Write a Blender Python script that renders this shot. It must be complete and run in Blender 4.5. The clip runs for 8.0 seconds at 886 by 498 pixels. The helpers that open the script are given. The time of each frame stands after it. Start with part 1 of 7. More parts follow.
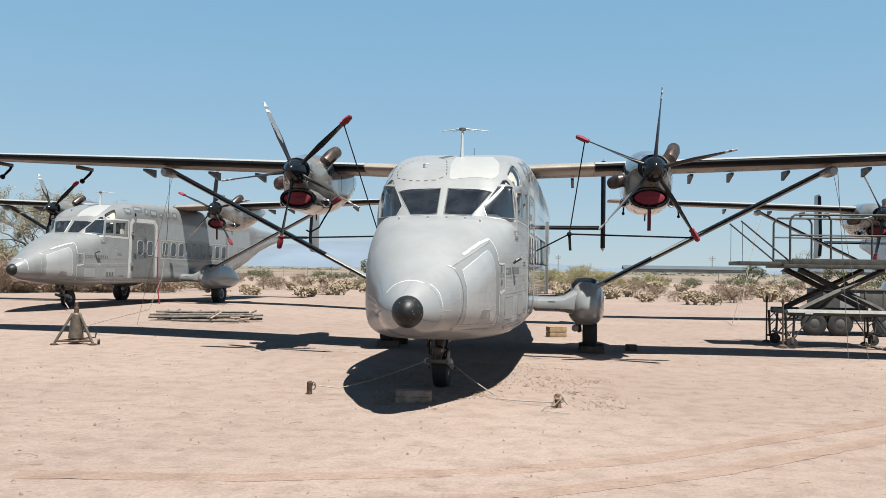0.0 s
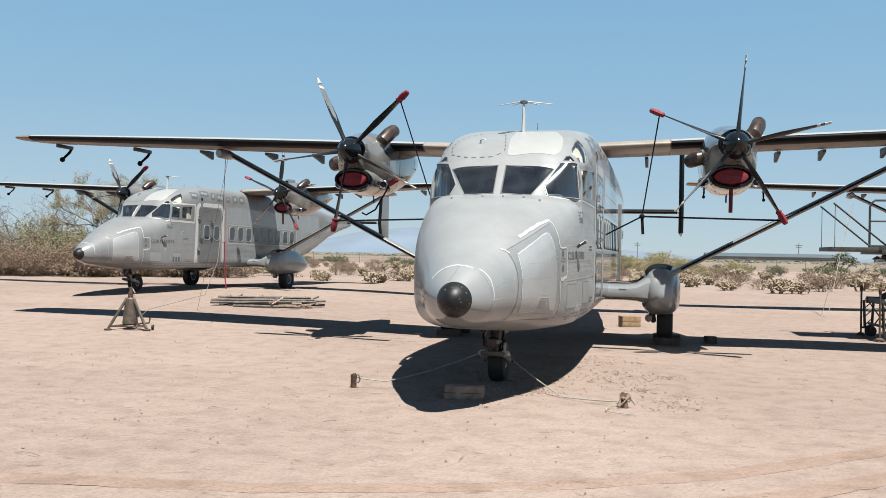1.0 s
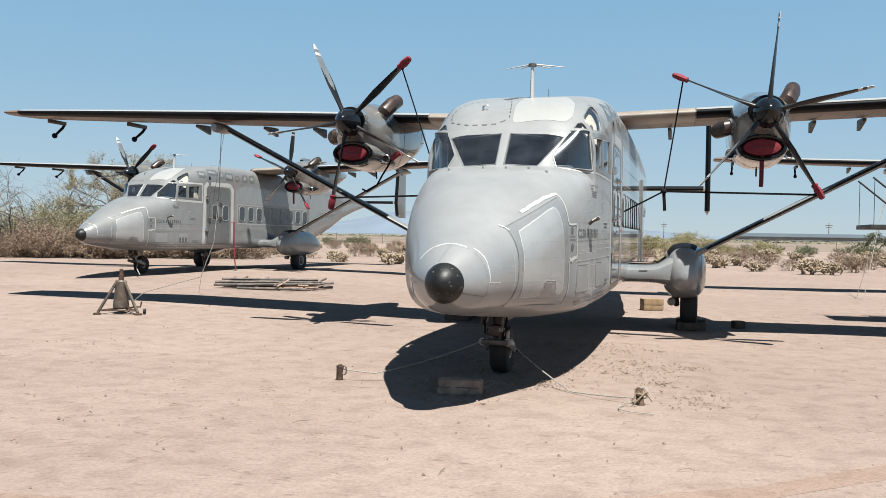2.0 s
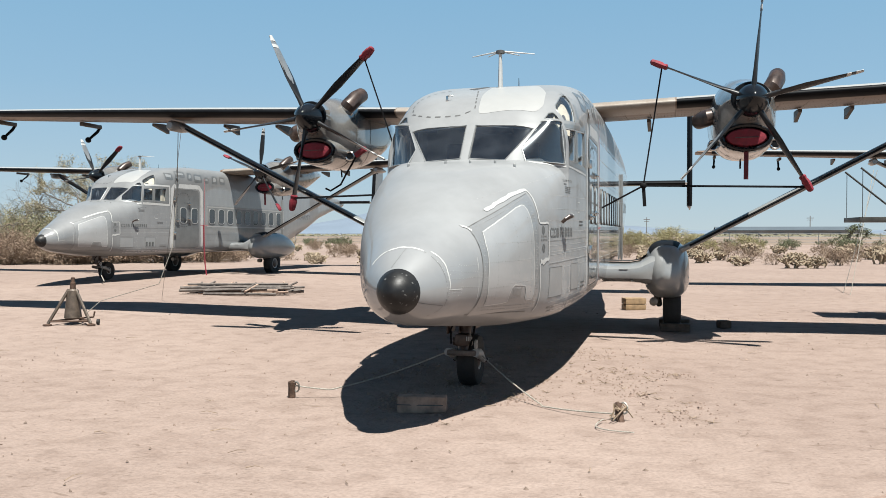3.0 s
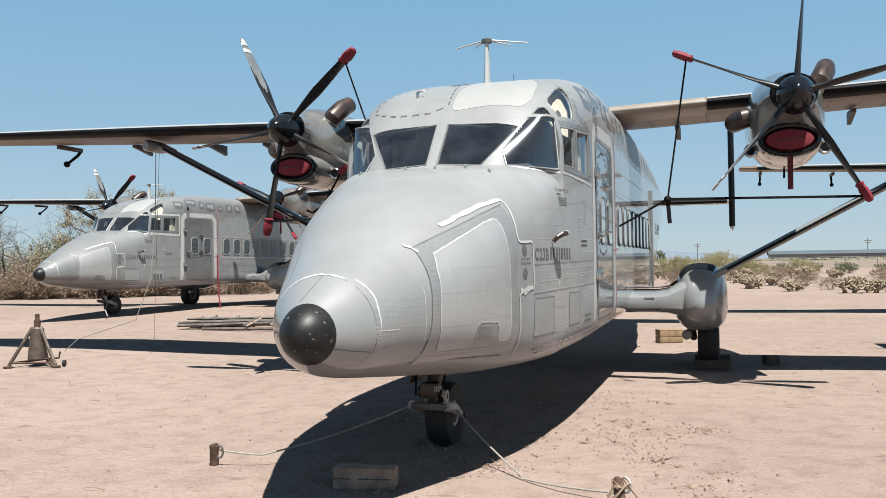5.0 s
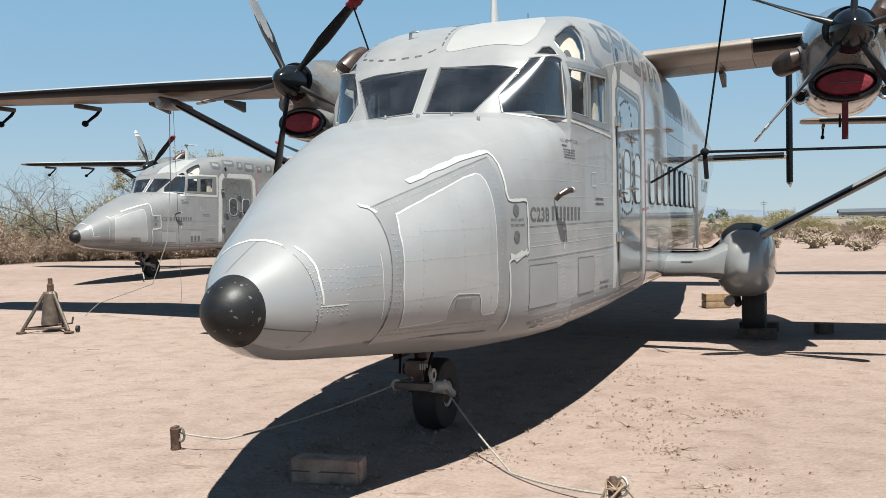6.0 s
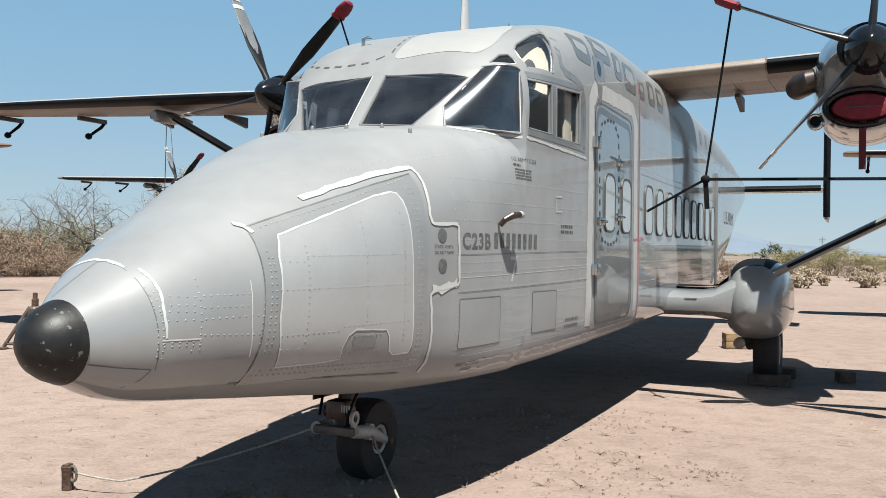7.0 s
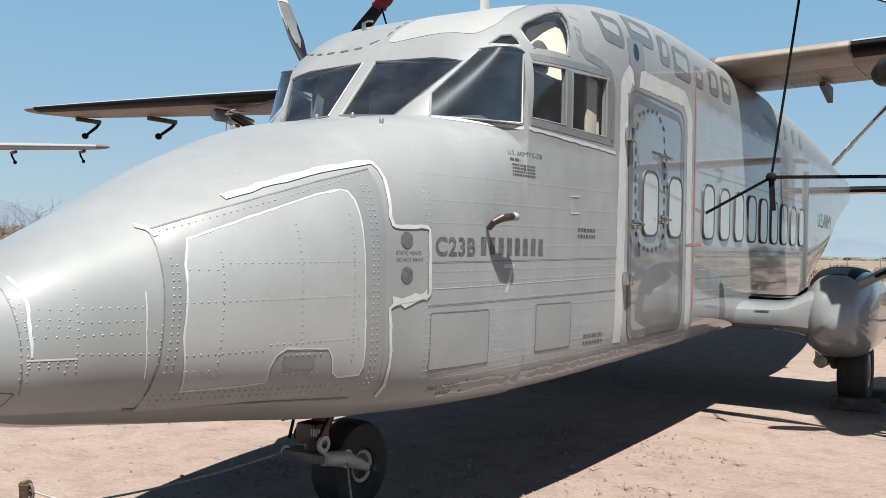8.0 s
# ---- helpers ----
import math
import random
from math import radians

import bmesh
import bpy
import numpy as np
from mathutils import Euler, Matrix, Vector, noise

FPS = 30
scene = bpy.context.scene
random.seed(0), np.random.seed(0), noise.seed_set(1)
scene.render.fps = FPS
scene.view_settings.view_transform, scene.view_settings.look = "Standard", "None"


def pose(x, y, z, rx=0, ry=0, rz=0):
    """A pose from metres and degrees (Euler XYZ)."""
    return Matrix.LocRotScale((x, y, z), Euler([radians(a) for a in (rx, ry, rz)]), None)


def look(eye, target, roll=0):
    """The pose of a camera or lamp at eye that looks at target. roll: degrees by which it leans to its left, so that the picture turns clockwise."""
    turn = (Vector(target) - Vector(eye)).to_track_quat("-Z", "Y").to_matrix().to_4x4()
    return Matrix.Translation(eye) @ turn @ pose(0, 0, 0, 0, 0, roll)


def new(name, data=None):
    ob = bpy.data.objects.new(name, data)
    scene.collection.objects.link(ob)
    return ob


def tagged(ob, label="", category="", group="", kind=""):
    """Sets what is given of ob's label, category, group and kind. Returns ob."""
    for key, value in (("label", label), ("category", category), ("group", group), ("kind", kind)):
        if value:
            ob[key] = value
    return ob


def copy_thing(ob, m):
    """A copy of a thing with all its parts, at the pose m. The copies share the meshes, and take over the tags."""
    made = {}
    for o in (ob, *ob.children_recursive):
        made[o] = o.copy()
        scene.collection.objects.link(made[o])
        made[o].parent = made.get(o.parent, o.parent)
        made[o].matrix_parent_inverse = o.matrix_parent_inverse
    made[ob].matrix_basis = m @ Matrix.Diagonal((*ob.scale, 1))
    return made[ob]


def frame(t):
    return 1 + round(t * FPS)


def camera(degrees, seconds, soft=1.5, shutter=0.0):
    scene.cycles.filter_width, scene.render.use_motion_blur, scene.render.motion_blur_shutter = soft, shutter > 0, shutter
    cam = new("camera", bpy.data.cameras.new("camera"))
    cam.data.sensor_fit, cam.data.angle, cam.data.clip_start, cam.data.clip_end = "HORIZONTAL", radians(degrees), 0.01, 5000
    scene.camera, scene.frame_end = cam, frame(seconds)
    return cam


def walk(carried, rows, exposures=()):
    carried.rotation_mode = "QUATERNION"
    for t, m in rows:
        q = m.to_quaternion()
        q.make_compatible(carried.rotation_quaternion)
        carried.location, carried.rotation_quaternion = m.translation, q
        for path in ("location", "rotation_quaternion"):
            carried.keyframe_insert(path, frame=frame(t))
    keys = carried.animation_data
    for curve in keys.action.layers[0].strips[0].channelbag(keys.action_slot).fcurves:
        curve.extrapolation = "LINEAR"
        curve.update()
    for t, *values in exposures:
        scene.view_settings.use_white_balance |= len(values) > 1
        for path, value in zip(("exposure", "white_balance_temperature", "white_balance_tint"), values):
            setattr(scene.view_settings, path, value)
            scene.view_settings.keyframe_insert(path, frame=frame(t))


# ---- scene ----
from mathutils.bvhtree import BVHTree

cam = camera(52.9, 8.0, soft=0.75)
PATH = [
    (0, (2.004, -12.525, 1.672), (1.691, -10.55, 1.717), 0.9),
    (0.5, (2.116, -12.074, 1.67), (1.635, -10.133, 1.665), 0.8),
    (1, (2.106, -11.477, 1.644), (1.624, -9.536, 1.656), 1.1),
    (1.5, (2.191, -10.903, 1.635), (1.669, -8.973, 1.625), 0.9),
    (1.7, (2.155, -10.648, 1.611), (1.618, -8.722, 1.588), 1.0),
    (3, (2.168, -9.433, 1.645), (1.666, -7.497, 1.611), 0.0),
    (3.5, (2.122, -8.968, 1.656), (1.67, -7.02, 1.66), -0.4),
    (4, (2.206, -8.469, 1.635), (1.733, -6.526, 1.654), -1.0),
    (4.2, (2.231, -8.253, 1.625), (1.708, -6.322, 1.634), -1.3),
    (5.3, (2.484, -7.169, 1.592), (1.837, -5.277, 1.623), 0.3),
    (5.5, (2.524, -6.972, 1.599), (1.841, -5.092, 1.587), 0.8),
    (6, (2.66, -6.432, 1.601), (1.925, -4.574, 1.545), -1.1),
    (6.5, (2.954, -5.941, 1.602), (2.217, -4.082, 1.548), -1.1),
    (7, (3.121, -5.433, 1.599), (2.28, -3.618, 1.601), 0.7),
    (7.5, (3.314, -4.925, 1.615), (2.34, -3.18, 1.675), 0.7),
    (8, (3.486, -4.445, 1.642), (2.424, -2.75, 1.642), 1.2),
]
walk(cam, [(t, look(eye, target, roll)) for t, eye, target, roll in PATH], [(0.0, 1.30, 6330, 6)])

# ---- light ----
SUN_X, SUN_Y = 0.262, -0.332          # the way to the sun, per metre up
sun_dir = Vector((SUN_X, SUN_Y, 1.0)).normalized()
world = bpy.data.worlds.new("sky")
scene.world = world
world.use_nodes = True
wn = world.node_tree
sky = wn.nodes.new("ShaderNodeTexSky")
sky.sky_type = 'NISHITA'
sky.sun_disc = False
sky.sun_elevation = math.asin(sun_dir.z)
sky.sun_rotation = math.atan2(sun_dir.x, sun_dir.y)
sky.altitude = 3500
sky.air_density = 1.6
sky.dust_density = 0.1
sky.ozone_density = 1.2
wn.nodes["Background"].inputs["Strength"].default_value = 0.05
tint = wn.nodes.new("ShaderNodeMix")          # thin pale haze low down, deep blue overhead
tint.data_type = 'RGBA'
tint.inputs[0].default_value = 0.9
wtc = wn.nodes.new("ShaderNodeTexCoord")
wsep = wn.nodes.new("ShaderNodeSeparateXYZ")
wn.links.new(wtc.outputs["Generated"], wsep.inputs[0])
wramp = wn.nodes.new("ShaderNodeValToRGB")
wramp.color_ramp.elements[0].position, wramp.color_ramp.elements[0].color = 0.0, (3.85, 4.75, 5.45, 1)
wramp.color_ramp.elements[1].position, wramp.color_ramp.elements[1].color = 0.67, (0.30, 0.68, 1.35, 1)
wmid = wramp.color_ramp.elements.new(0.36)
wmid.color = (1.66, 3.48, 5.32, 1)
wlow = wramp.color_ramp.elements.new(0.16)
wlow.color = (2.55, 4.08, 5.55, 1)
wn.links.new(wsep.outputs["Z"], wramp.inputs[0])
wn.links.new(wramp.outputs[0], tint.inputs[7])
wn.links.new(sky.outputs[0], tint.inputs[6])
wn.links.new(tint.outputs[2], wn.nodes["Background"].inputs["Color"])
sun = new("sun", bpy.data.lights.new("sun", 'SUN'))
sun.data.energy = 5.0
sun.data.angle = radians(0.55)
sun.data.color = (1.0, 0.95, 0.88)
sun.matrix_world = look((0, 0, 60), Vector((0, 0, 60)) - sun_dir)


# ---- materials ----
BASE_SCALE = 0.72                       # scales base colours down, so shade renders darker under the raised exposure


def mat(name, color, rough=0.5, metal=0.0, var=0.12, scale=3.0, bump=0.0, bump_scale=40.0, second=None, coat=0.0, spec=0.5, fine=30.0, detail=6.0):
    """Principled surface with two sizes of variation in colour and an optional relief."""
    color = tuple(c * BASE_SCALE for c in color)
    second = second and tuple(c * BASE_SCALE for c in second)
    m = bpy.data.materials.new(name)
    m.use_nodes = True
    nt = m.node_tree
    p = nt.nodes["Principled BSDF"]
    p.inputs["Roughness"].default_value = rough
    p.inputs["Metallic"].default_value = metal
    p.inputs["Coat Weight"].default_value = coat
    p.inputs["Specular IOR Level"].default_value = spec
    tc = nt.nodes.new("ShaderNodeTexCoord")
    n1 = nt.nodes.new("ShaderNodeTexNoise")
    n1.inputs["Scale"].default_value = scale
    n1.inputs["Detail"].default_value = detail
    n2 = nt.nodes.new("ShaderNodeTexNoise")
    n2.inputs["Scale"].default_value = fine
    n2.inputs["Detail"].default_value = 4.0
    nt.links.new(tc.outputs["Object"], n1.inputs["Vector"])
    nt.links.new(tc.outputs["Object"], n2.inputs["Vector"])
    add = nt.nodes.new("ShaderNodeMath")
    add.operation = 'MULTIPLY_ADD'
    add.inputs[1].default_value = 0.4
    nt.links.new(n2.outputs["Fac"], add.inputs[0])
    nt.links.new(n1.outputs["Fac"], add.inputs[2])
    ramp = nt.nodes.new("ShaderNodeValToRGB")
    ramp.color_ramp.elements[0].position = 0.5
    ramp.color_ramp.elements[1].position = 0.9
    b = second or tuple(c * (1 + var) for c in color)
    a = color if second else tuple(c * (1 - var) for c in color)
    ramp.color_ramp.elements[0].color = (*a, 1)
    ramp.color_ramp.elements[1].color = (*b, 1)
    nt.links.new(add.outputs[0], ramp.inputs[0])
    nt.links.new(ramp.outputs[0], p.inputs["Base Color"])
    if bump:
        n3 = nt.nodes.new("ShaderNodeTexNoise")
        n3.inputs["Scale"].default_value = bump_scale
        n3.inputs["Detail"].default_value = 6.0
        nt.links.new(tc.outputs["Object"], n3.inputs["Vector"])
        bp = nt.nodes.new("ShaderNodeBump")
        bp.inputs["Strength"].default_value = min(1.0, bump)
        bp.inputs["Distance"].default_value = 0.02
        nt.links.new(n3.outputs["Fac"], bp.inputs["Height"])
        nt.links.new(bp.outputs[0], p.inputs["Normal"])
    return m


def glass_mat(name, tint, rough=0.045, ior=1.9):
    m = bpy.data.materials.new(name)
    m.use_nodes = True
    nt = m.node_tree
    nt.nodes.remove(nt.nodes["Principled BSDF"])
    out = nt.nodes["Material Output"]
    tr = nt.nodes.new("ShaderNodeBsdfTransparent")
    tr.inputs[0].default_value = (*tint, 1)
    gl = nt.nodes.new("ShaderNodeBsdfGlossy")
    gl.inputs["Roughness"].default_value = rough
    gl.inputs["Color"].default_value = (0.84, 0.92, 1.0, 1)
    fr = nt.nodes.new("ShaderNodeFresnel")
    fr.inputs[0].default_value = ior
    mix = nt.nodes.new("ShaderNodeMixShader")
    nt.links.new(fr.outputs[0], mix.inputs[0])
    nt.links.new(tr.outputs[0], mix.inputs[1])
    nt.links.new(gl.outputs[0], mix.inputs[2])
    # dust film; its cool grey also paints in some of the reflected sky
    dust_sheen = nt.nodes.new("ShaderNodeBsdfDiffuse")
    dust_sheen.inputs[0].default_value = (0.36, 0.40, 0.46, 1)
    tc = nt.nodes.new("ShaderNodeTexCoord")
    nz = nt.nodes.new("ShaderNodeTexNoise")
    nz.inputs["Scale"].default_value, nz.inputs["Detail"].default_value = 5.0, 8.0
    nt.links.new(tc.outputs["Object"], nz.inputs["Vector"])
    rg = nt.nodes.new("ShaderNodeMapRange")
    for i, v in enumerate((0.35, 0.75, 0.020, 0.055)):
        rg.inputs[i + 1].default_value = v
    nt.links.new(nz.outputs["Fac"], rg.inputs[0])
    mix2 = nt.nodes.new("ShaderNodeMixShader")
    nt.links.new(rg.outputs[0], mix2.inputs[0])
    nt.links.new(mix.outputs[0], mix2.inputs[1])
    nt.links.new(dust_sheen.outputs[0], mix2.inputs[2])
    nt.links.new(mix2.outputs[0], out.inputs[0])
    return m


def soil_mat(name="desert_soil", tone=(1.0, 1.0, 1.0)):
    m = bpy.data.materials.new(name)
    m.use_nodes = True
    nt = m.node_tree
    p = nt.nodes["Principled BSDF"]
    p.inputs["Roughness"].default_value = 0.95
    p.inputs["Specular IOR Level"].default_value = 0.15
    tc = nt.nodes.new("ShaderNodeTexCoord")

    def noise_node(sc, det=6.0, dist=0.0, stretch=None):
        n = nt.nodes.new("ShaderNodeTexNoise")
        n.inputs["Scale"].default_value = sc
        n.inputs["Detail"].default_value = det
        n.inputs["Distortion"].default_value = dist
        if stretch:
            mp = nt.nodes.new("ShaderNodeMapping")
            mp.inputs["Scale"].default_value = stretch
            mp.inputs["Rotation"].default_value = (0, 0, radians(8))
            nt.links.new(tc.outputs["Object"], mp.inputs["Vector"])
            nt.links.new(mp.outputs[0], n.inputs["Vector"])
        else:
            nt.links.new(tc.outputs["Object"], n.inputs["Vector"])
        return n

    def ramp_node(src, stops):
        r = nt.nodes.new("ShaderNodeValToRGB")
        r.color_ramp.elements[0].position, r.color_ramp.elements[0].color = stops[0][0], (*stops[0][1], 1)
        r.color_ramp.elements[1].position, r.color_ramp.elements[1].color = stops[1][0], (*stops[1][1], 1)
        nt.links.new(src.outputs["Fac"], r.inputs[0])
        return r

    big = ramp_node(noise_node(0.16, 5, 0.6), [(0.35, [a * k for a, k in zip(SOIL_A, tone)]), (0.7, [a * k for a, k in zip(SOIL_B, tone)])])
    streak = ramp_node(noise_node(0.7, 6, 1.2, (0.25, 1.6, 1)), [(0.3, (0.96, 0.955, 0.95)), (0.62, (1.02, 1.02, 1.02))])
    mid = ramp_node(noise_node(3.2, 8, 0.3), [(0.30, (0.86, 0.84, 0.83)), (0.55, (1.04, 1.04, 1.04))])
    grit = ramp_node(noise_node(34, 6), [(0.3, (0.86, 0.85, 0.84)), (0.6, (1.05, 1.05, 1.05))])

    def mix_out(prev, r):
        mx = nt.nodes.new("ShaderNodeMix")
        mx.data_type, mx.blend_type = 'RGBA', 'MULTIPLY'
        mx.inputs[0].default_value = 1.0
        nt.links.new(prev, mx.inputs[6])
        nt.links.new(r.outputs[0], mx.inputs[7])
        return mx.outputs[2]
    # dark flecks: debris, plus shade of small relief put into the colour
    fleck = ramp_node(noise_node(6.5, 5, 0.8, (0.7, 1.5, 1)), [(0.30, (0.74, 0.72, 0.70)), (0.37, (1, 1, 1))])
    scuff = ramp_node(noise_node(17, 4, 0.5, (0.6, 1.4, 1)), [(0.29, (0.70, 0.68, 0.66)), (0.35, (1, 1, 1))])
    c = big.outputs[0]
    for r in (streak, mid, grit, fleck, scuff):
        c = mix_out(c, r)
    nt.links.new(c, p.inputs["Base Color"])
    h1, h2, h3 = noise_node(1.3, 8, 0.5, (0.6, 1.3, 1)), noise_node(9, 8, 0.4), noise_node(70, 5)
    last = None
    for h, dist, st in ((h1, 0.05, 0.2), (h2, 0.035, 0.7), (h3, 0.010, 0.8)):
        bp = nt.nodes.new("ShaderNodeBump")
        bp.inputs["Strength"].default_value, bp.inputs["Distance"].default_value = st, dist
        nt.links.new(h.outputs["Fac"], bp.inputs["Height"])
        if last:
            nt.links.new(last.outputs[0], bp.inputs["Normal"])
        last = bp
    nt.links.new(last.outputs[0], p.inputs["Normal"])
    return m


def skin_mat(name="aircraft_paint", k=1.0):
    """Two-tone repainted skin: pale upper coat, greyer sides aft of the nose, streaks, and slightly wavy sheet metal."""
    m = mat(name, (0.264 * k, 0.269 * k, 0.273 * k), rough=0.48, var=0.08, scale=1.6, bump=0.075, bump_scale=2.6, fine=9.0, coat=0.9, spec=0.25)
    m.node_tree.nodes["Principled BSDF"].inputs["Coat Roughness"].default_value = 0.035
    m.node_tree.nodes["Principled BSDF"].inputs["Coat IOR"].default_value = 1.7
    k *= BASE_SCALE
    nt = m.node_tree
    p = nt.nodes["Principled BSDF"]
    src = p.inputs["Base Color"].links[0].from_socket
    tc = nt.nodes.new("ShaderNodeTexCoord")
    sep = nt.nodes.new("ShaderNodeSeparateXYZ")
    nt.links.new(tc.outputs["Object"], sep.inputs[0])
    nz = nt.nodes.new("ShaderNodeTexNoise")
    nz.inputs["Scale"].default_value, nz.inputs["Detail"].default_value = 5.0, 8.0
    nt.links.new(tc.outputs["Object"], nz.inputs["Vector"])

    def math_node(op, a, b):
        n = nt.nodes.new("ShaderNodeMath")
        n.operation = op
        for i, v in enumerate((a, b)):
            if isinstance(v, (int, float)):
                n.inputs[i].default_value = v
            else:
                nt.links.new(v, n.inputs[i])
        return n.outputs[0]
    wob = math_node('MULTIPLY', math_node('SUBTRACT', nz.outputs["Fac"], 0.5), 0.25)
    zl = math_node('ADD', sep.outputs["Z"], wob)
    yl = math_node('ADD', sep.outputs["Y"], wob)
    rz = nt.nodes.new("ShaderNodeMapRange")
    rz.inputs[1].default_value, rz.inputs[2].default_value = 2.36, 2.30
    nt.links.new(zl, rz.inputs[0])
    ry = nt.nodes.new("ShaderNodeMapRange")
    ry.inputs[1].default_value, ry.inputs[2].default_value = -0.75, -0.15
    nt.links.new(yl, ry.inputs[0])
    fore = math_node('MULTIPLY', rz.outputs[0], ry.outputs[0])
    ra = nt.nodes.new("ShaderNodeMapRange")          # aft of the crew door the gloss runs up to the roof's turn
    ra.inputs[1].default_value, ra.inputs[2].default_value = 3.08, 2.98
    nt.links.new(zl, ra.inputs[0])
    rb = nt.nodes.new("ShaderNodeMapRange")
    rb.inputs[1].default_value, rb.inputs[2].default_value = 3.60, 3.66
    nt.links.new(sep.outputs["Y"], rb.inputs[0])
    mask = math_node('MAXIMUM', fore, math_node('MULTIPLY', ra.outputs[0], rb.outputs[0]))
    st = nt.nodes.new("ShaderNodeTexNoise")
    mp = nt.nodes.new("ShaderNodeMapping")
    mp.inputs["Scale"].default_value = (1, 2.2, 0.8)
    nt.links.new(tc.outputs["Object"], mp.inputs["Vector"])
    nt.links.new(mp.outputs[0], st.inputs["Vector"])
    st.inputs["Scale"].default_value, st.inputs["Detail"].default_value = 2.2, 8.0
    r = nt.nodes.new("ShaderNodeValToRGB")
    r.color_ramp.elements[0].position, r.color_ramp.elements[0].color = 0.35, (0.295 * k, 0.302 * k, 0.308 * k, 1)
    r.color_ramp.elements[1].position, r.color_ramp.elements[1].color = 0.7, (0.335 * k, 0.342 * k, 0.348 * k, 1)
    nt.links.new(st.outputs["Fac"], r.inputs[0])
    mx = nt.nodes.new("ShaderNodeMix")
    mx.data_type = 'RGBA'
    nt.links.new(mask, mx.inputs[0])
    nt.links.new(src, mx.inputs[6])
    nt.links.new(r.outputs[0], mx.inputs[7])
    nt.links.new(mx.outputs[2], p.inputs["Base Color"])
    rn = nt.nodes.new("ShaderNodeMapRange")          # the nose is glossy as well, a little hazed
    rn.inputs[1].default_value, rn.inputs[2].default_value = -1.9, -2.35
    nt.links.new(yl, rn.inputs[0])
    aft = math_node('MULTIPLY', ra.outputs[0], rb.outputs[0])
    gloss = math_node('MULTIPLY', math_node('MAXIMUM', math_node('MAXIMUM', aft, math_node('MULTIPLY', fore, 0.08)), math_node('MULTIPLY', rn.outputs[0], 0.7)), 0.8)
    nt.links.new(math_node('ADD', gloss, 0.2), p.inputs["Coat Weight"])
    nt.links.new(math_node('ADD', math_node('MULTIPLY', rn.outputs[0], 0.03), 0.035), p.inputs["Coat Roughness"])
    return m


SOIL_A, SOIL_B = (0.198, 0.151, 0.129), (0.234, 0.182, 0.156)
M = {}
M["skin"] = skin_mat()
M["skin_dull"] = skin_mat("dull_aircraft_paint", 0.80)
M["hatch"] = mat("hatch_grey_paint", (0.232, 0.238, 0.242), 0.32, var=0.06, scale=3, coat=0.5)
M["grey"] = mat("pale_grey_paint", (0.240, 0.246, 0.248), 0.30, var=0.08, scale=2.5, bump=0.05, bump_scale=4, coat=0.75)
M["sidepatch"] = mat("side_grey_patch", (0.226, 0.231, 0.228), 0.3, var=0.05, scale=4)
M["patch"] = mat("fresh_grey_patch", (0.279, 0.286, 0.290), 0.35, var=0.04, scale=4)
M["midgrey"] = mat("weathered_grey_paint", (0.185, 0.191, 0.192), 0.34, var=0.10, scale=5, coat=0.3, bump=0.06, bump_scale=3)
M["white"] = mat("white_overspray", (0.515, 0.515, 0.503), 0.45, var=0.06, scale=20)
M["whitesoft"] = mat("soft_white_paint", (0.35, 0.35, 0.343), 0.4, var=0.025, scale=8)
M["dark"] = mat("dark_stencil", (0.07, 0.07, 0.07), 0.6, var=0.2, scale=30)
M["stencil"] = mat("faded_stencil", (0.101, 0.105, 0.105), 0.6, var=0.3, scale=30)
M["line"] = mat("panel_gap", (0.133, 0.133, 0.129), 0.6, var=0.3, scale=12)
M["black"] = mat("black_nose_paint", (0.009, 0.009, 0.010), 0.46, spec=0.28, var=0.5, scale=12, bump=0.10, bump_scale=16, second=(0.018, 0.018, 0.018))


def chipped(m, color, scale, edge):
    """Paint chipped through to a paler layer in small spots."""
    nt = m.node_tree
    p = nt.nodes["Principled BSDF"]
    src = p.inputs["Base Color"].links[0].from_socket
    tc = nt.nodes.new("ShaderNodeTexCoord")
    n = nt.nodes.new("ShaderNodeTexNoise")
    n.inputs["Scale"].default_value, n.inputs["Detail"].default_value = scale, 6.0
    nt.links.new(tc.outputs["Object"], n.inputs["Vector"])
    r = nt.nodes.new("ShaderNodeMapRange")
    r.inputs[1].default_value, r.inputs[2].default_value = edge, edge + 0.015
    nt.links.new(n.outputs["Fac"], r.inputs[0])
    mx = nt.nodes.new("ShaderNodeMix")
    mx.data_type = 'RGBA'
    mx.inputs[7].default_value = (*color, 1)
    nt.links.new(r.outputs[0], mx.inputs[0])
    nt.links.new(src, mx.inputs[6])
    nt.links.new(mx.outputs[2], p.inputs["Base Color"])


chipped(M["black"], (0.085, 0.085, 0.083), 26.0, 0.66)
M["boot"] = mat("de_icer_rubber", (0.009, 0.01, 0.012), 0.5, spec=0.06, var=0.3, scale=4)
M["alu"] = mat("bare_aluminium", (0.70, 0.70, 0.69), 0.22, 1.0, var=0.1, scale=3)
M["cowl"] = mat("cowling_paint", (0.20, 0.19, 0.178), 0.16, 0.35, scale=2.2, bump=0.10, bump_scale=2.5, second=(0.34, 0.325, 0.305), coat=0.8)
M["exhaust"] = mat("burnt_exhaust_steel", (0.035, 0.025, 0.022), 0.36, 0.3, var=0.3, scale=8, second=(0.10, 0.068, 0.056))
M["spinner"] = mat("black_spinner", (0.010, 0.012, 0.015), 0.14, spec=0.32, var=0.3, scale=5)
M["blade"] = mat("prop_blade_black", (0.016, 0.017, 0.019), 0.36, spec=0.32, var=0.3, scale=5)
M["bladealu"] = mat("prop_blade_silver", (0.42, 0.43, 0.43), 0.3, 0.6, var=0.15, scale=5)
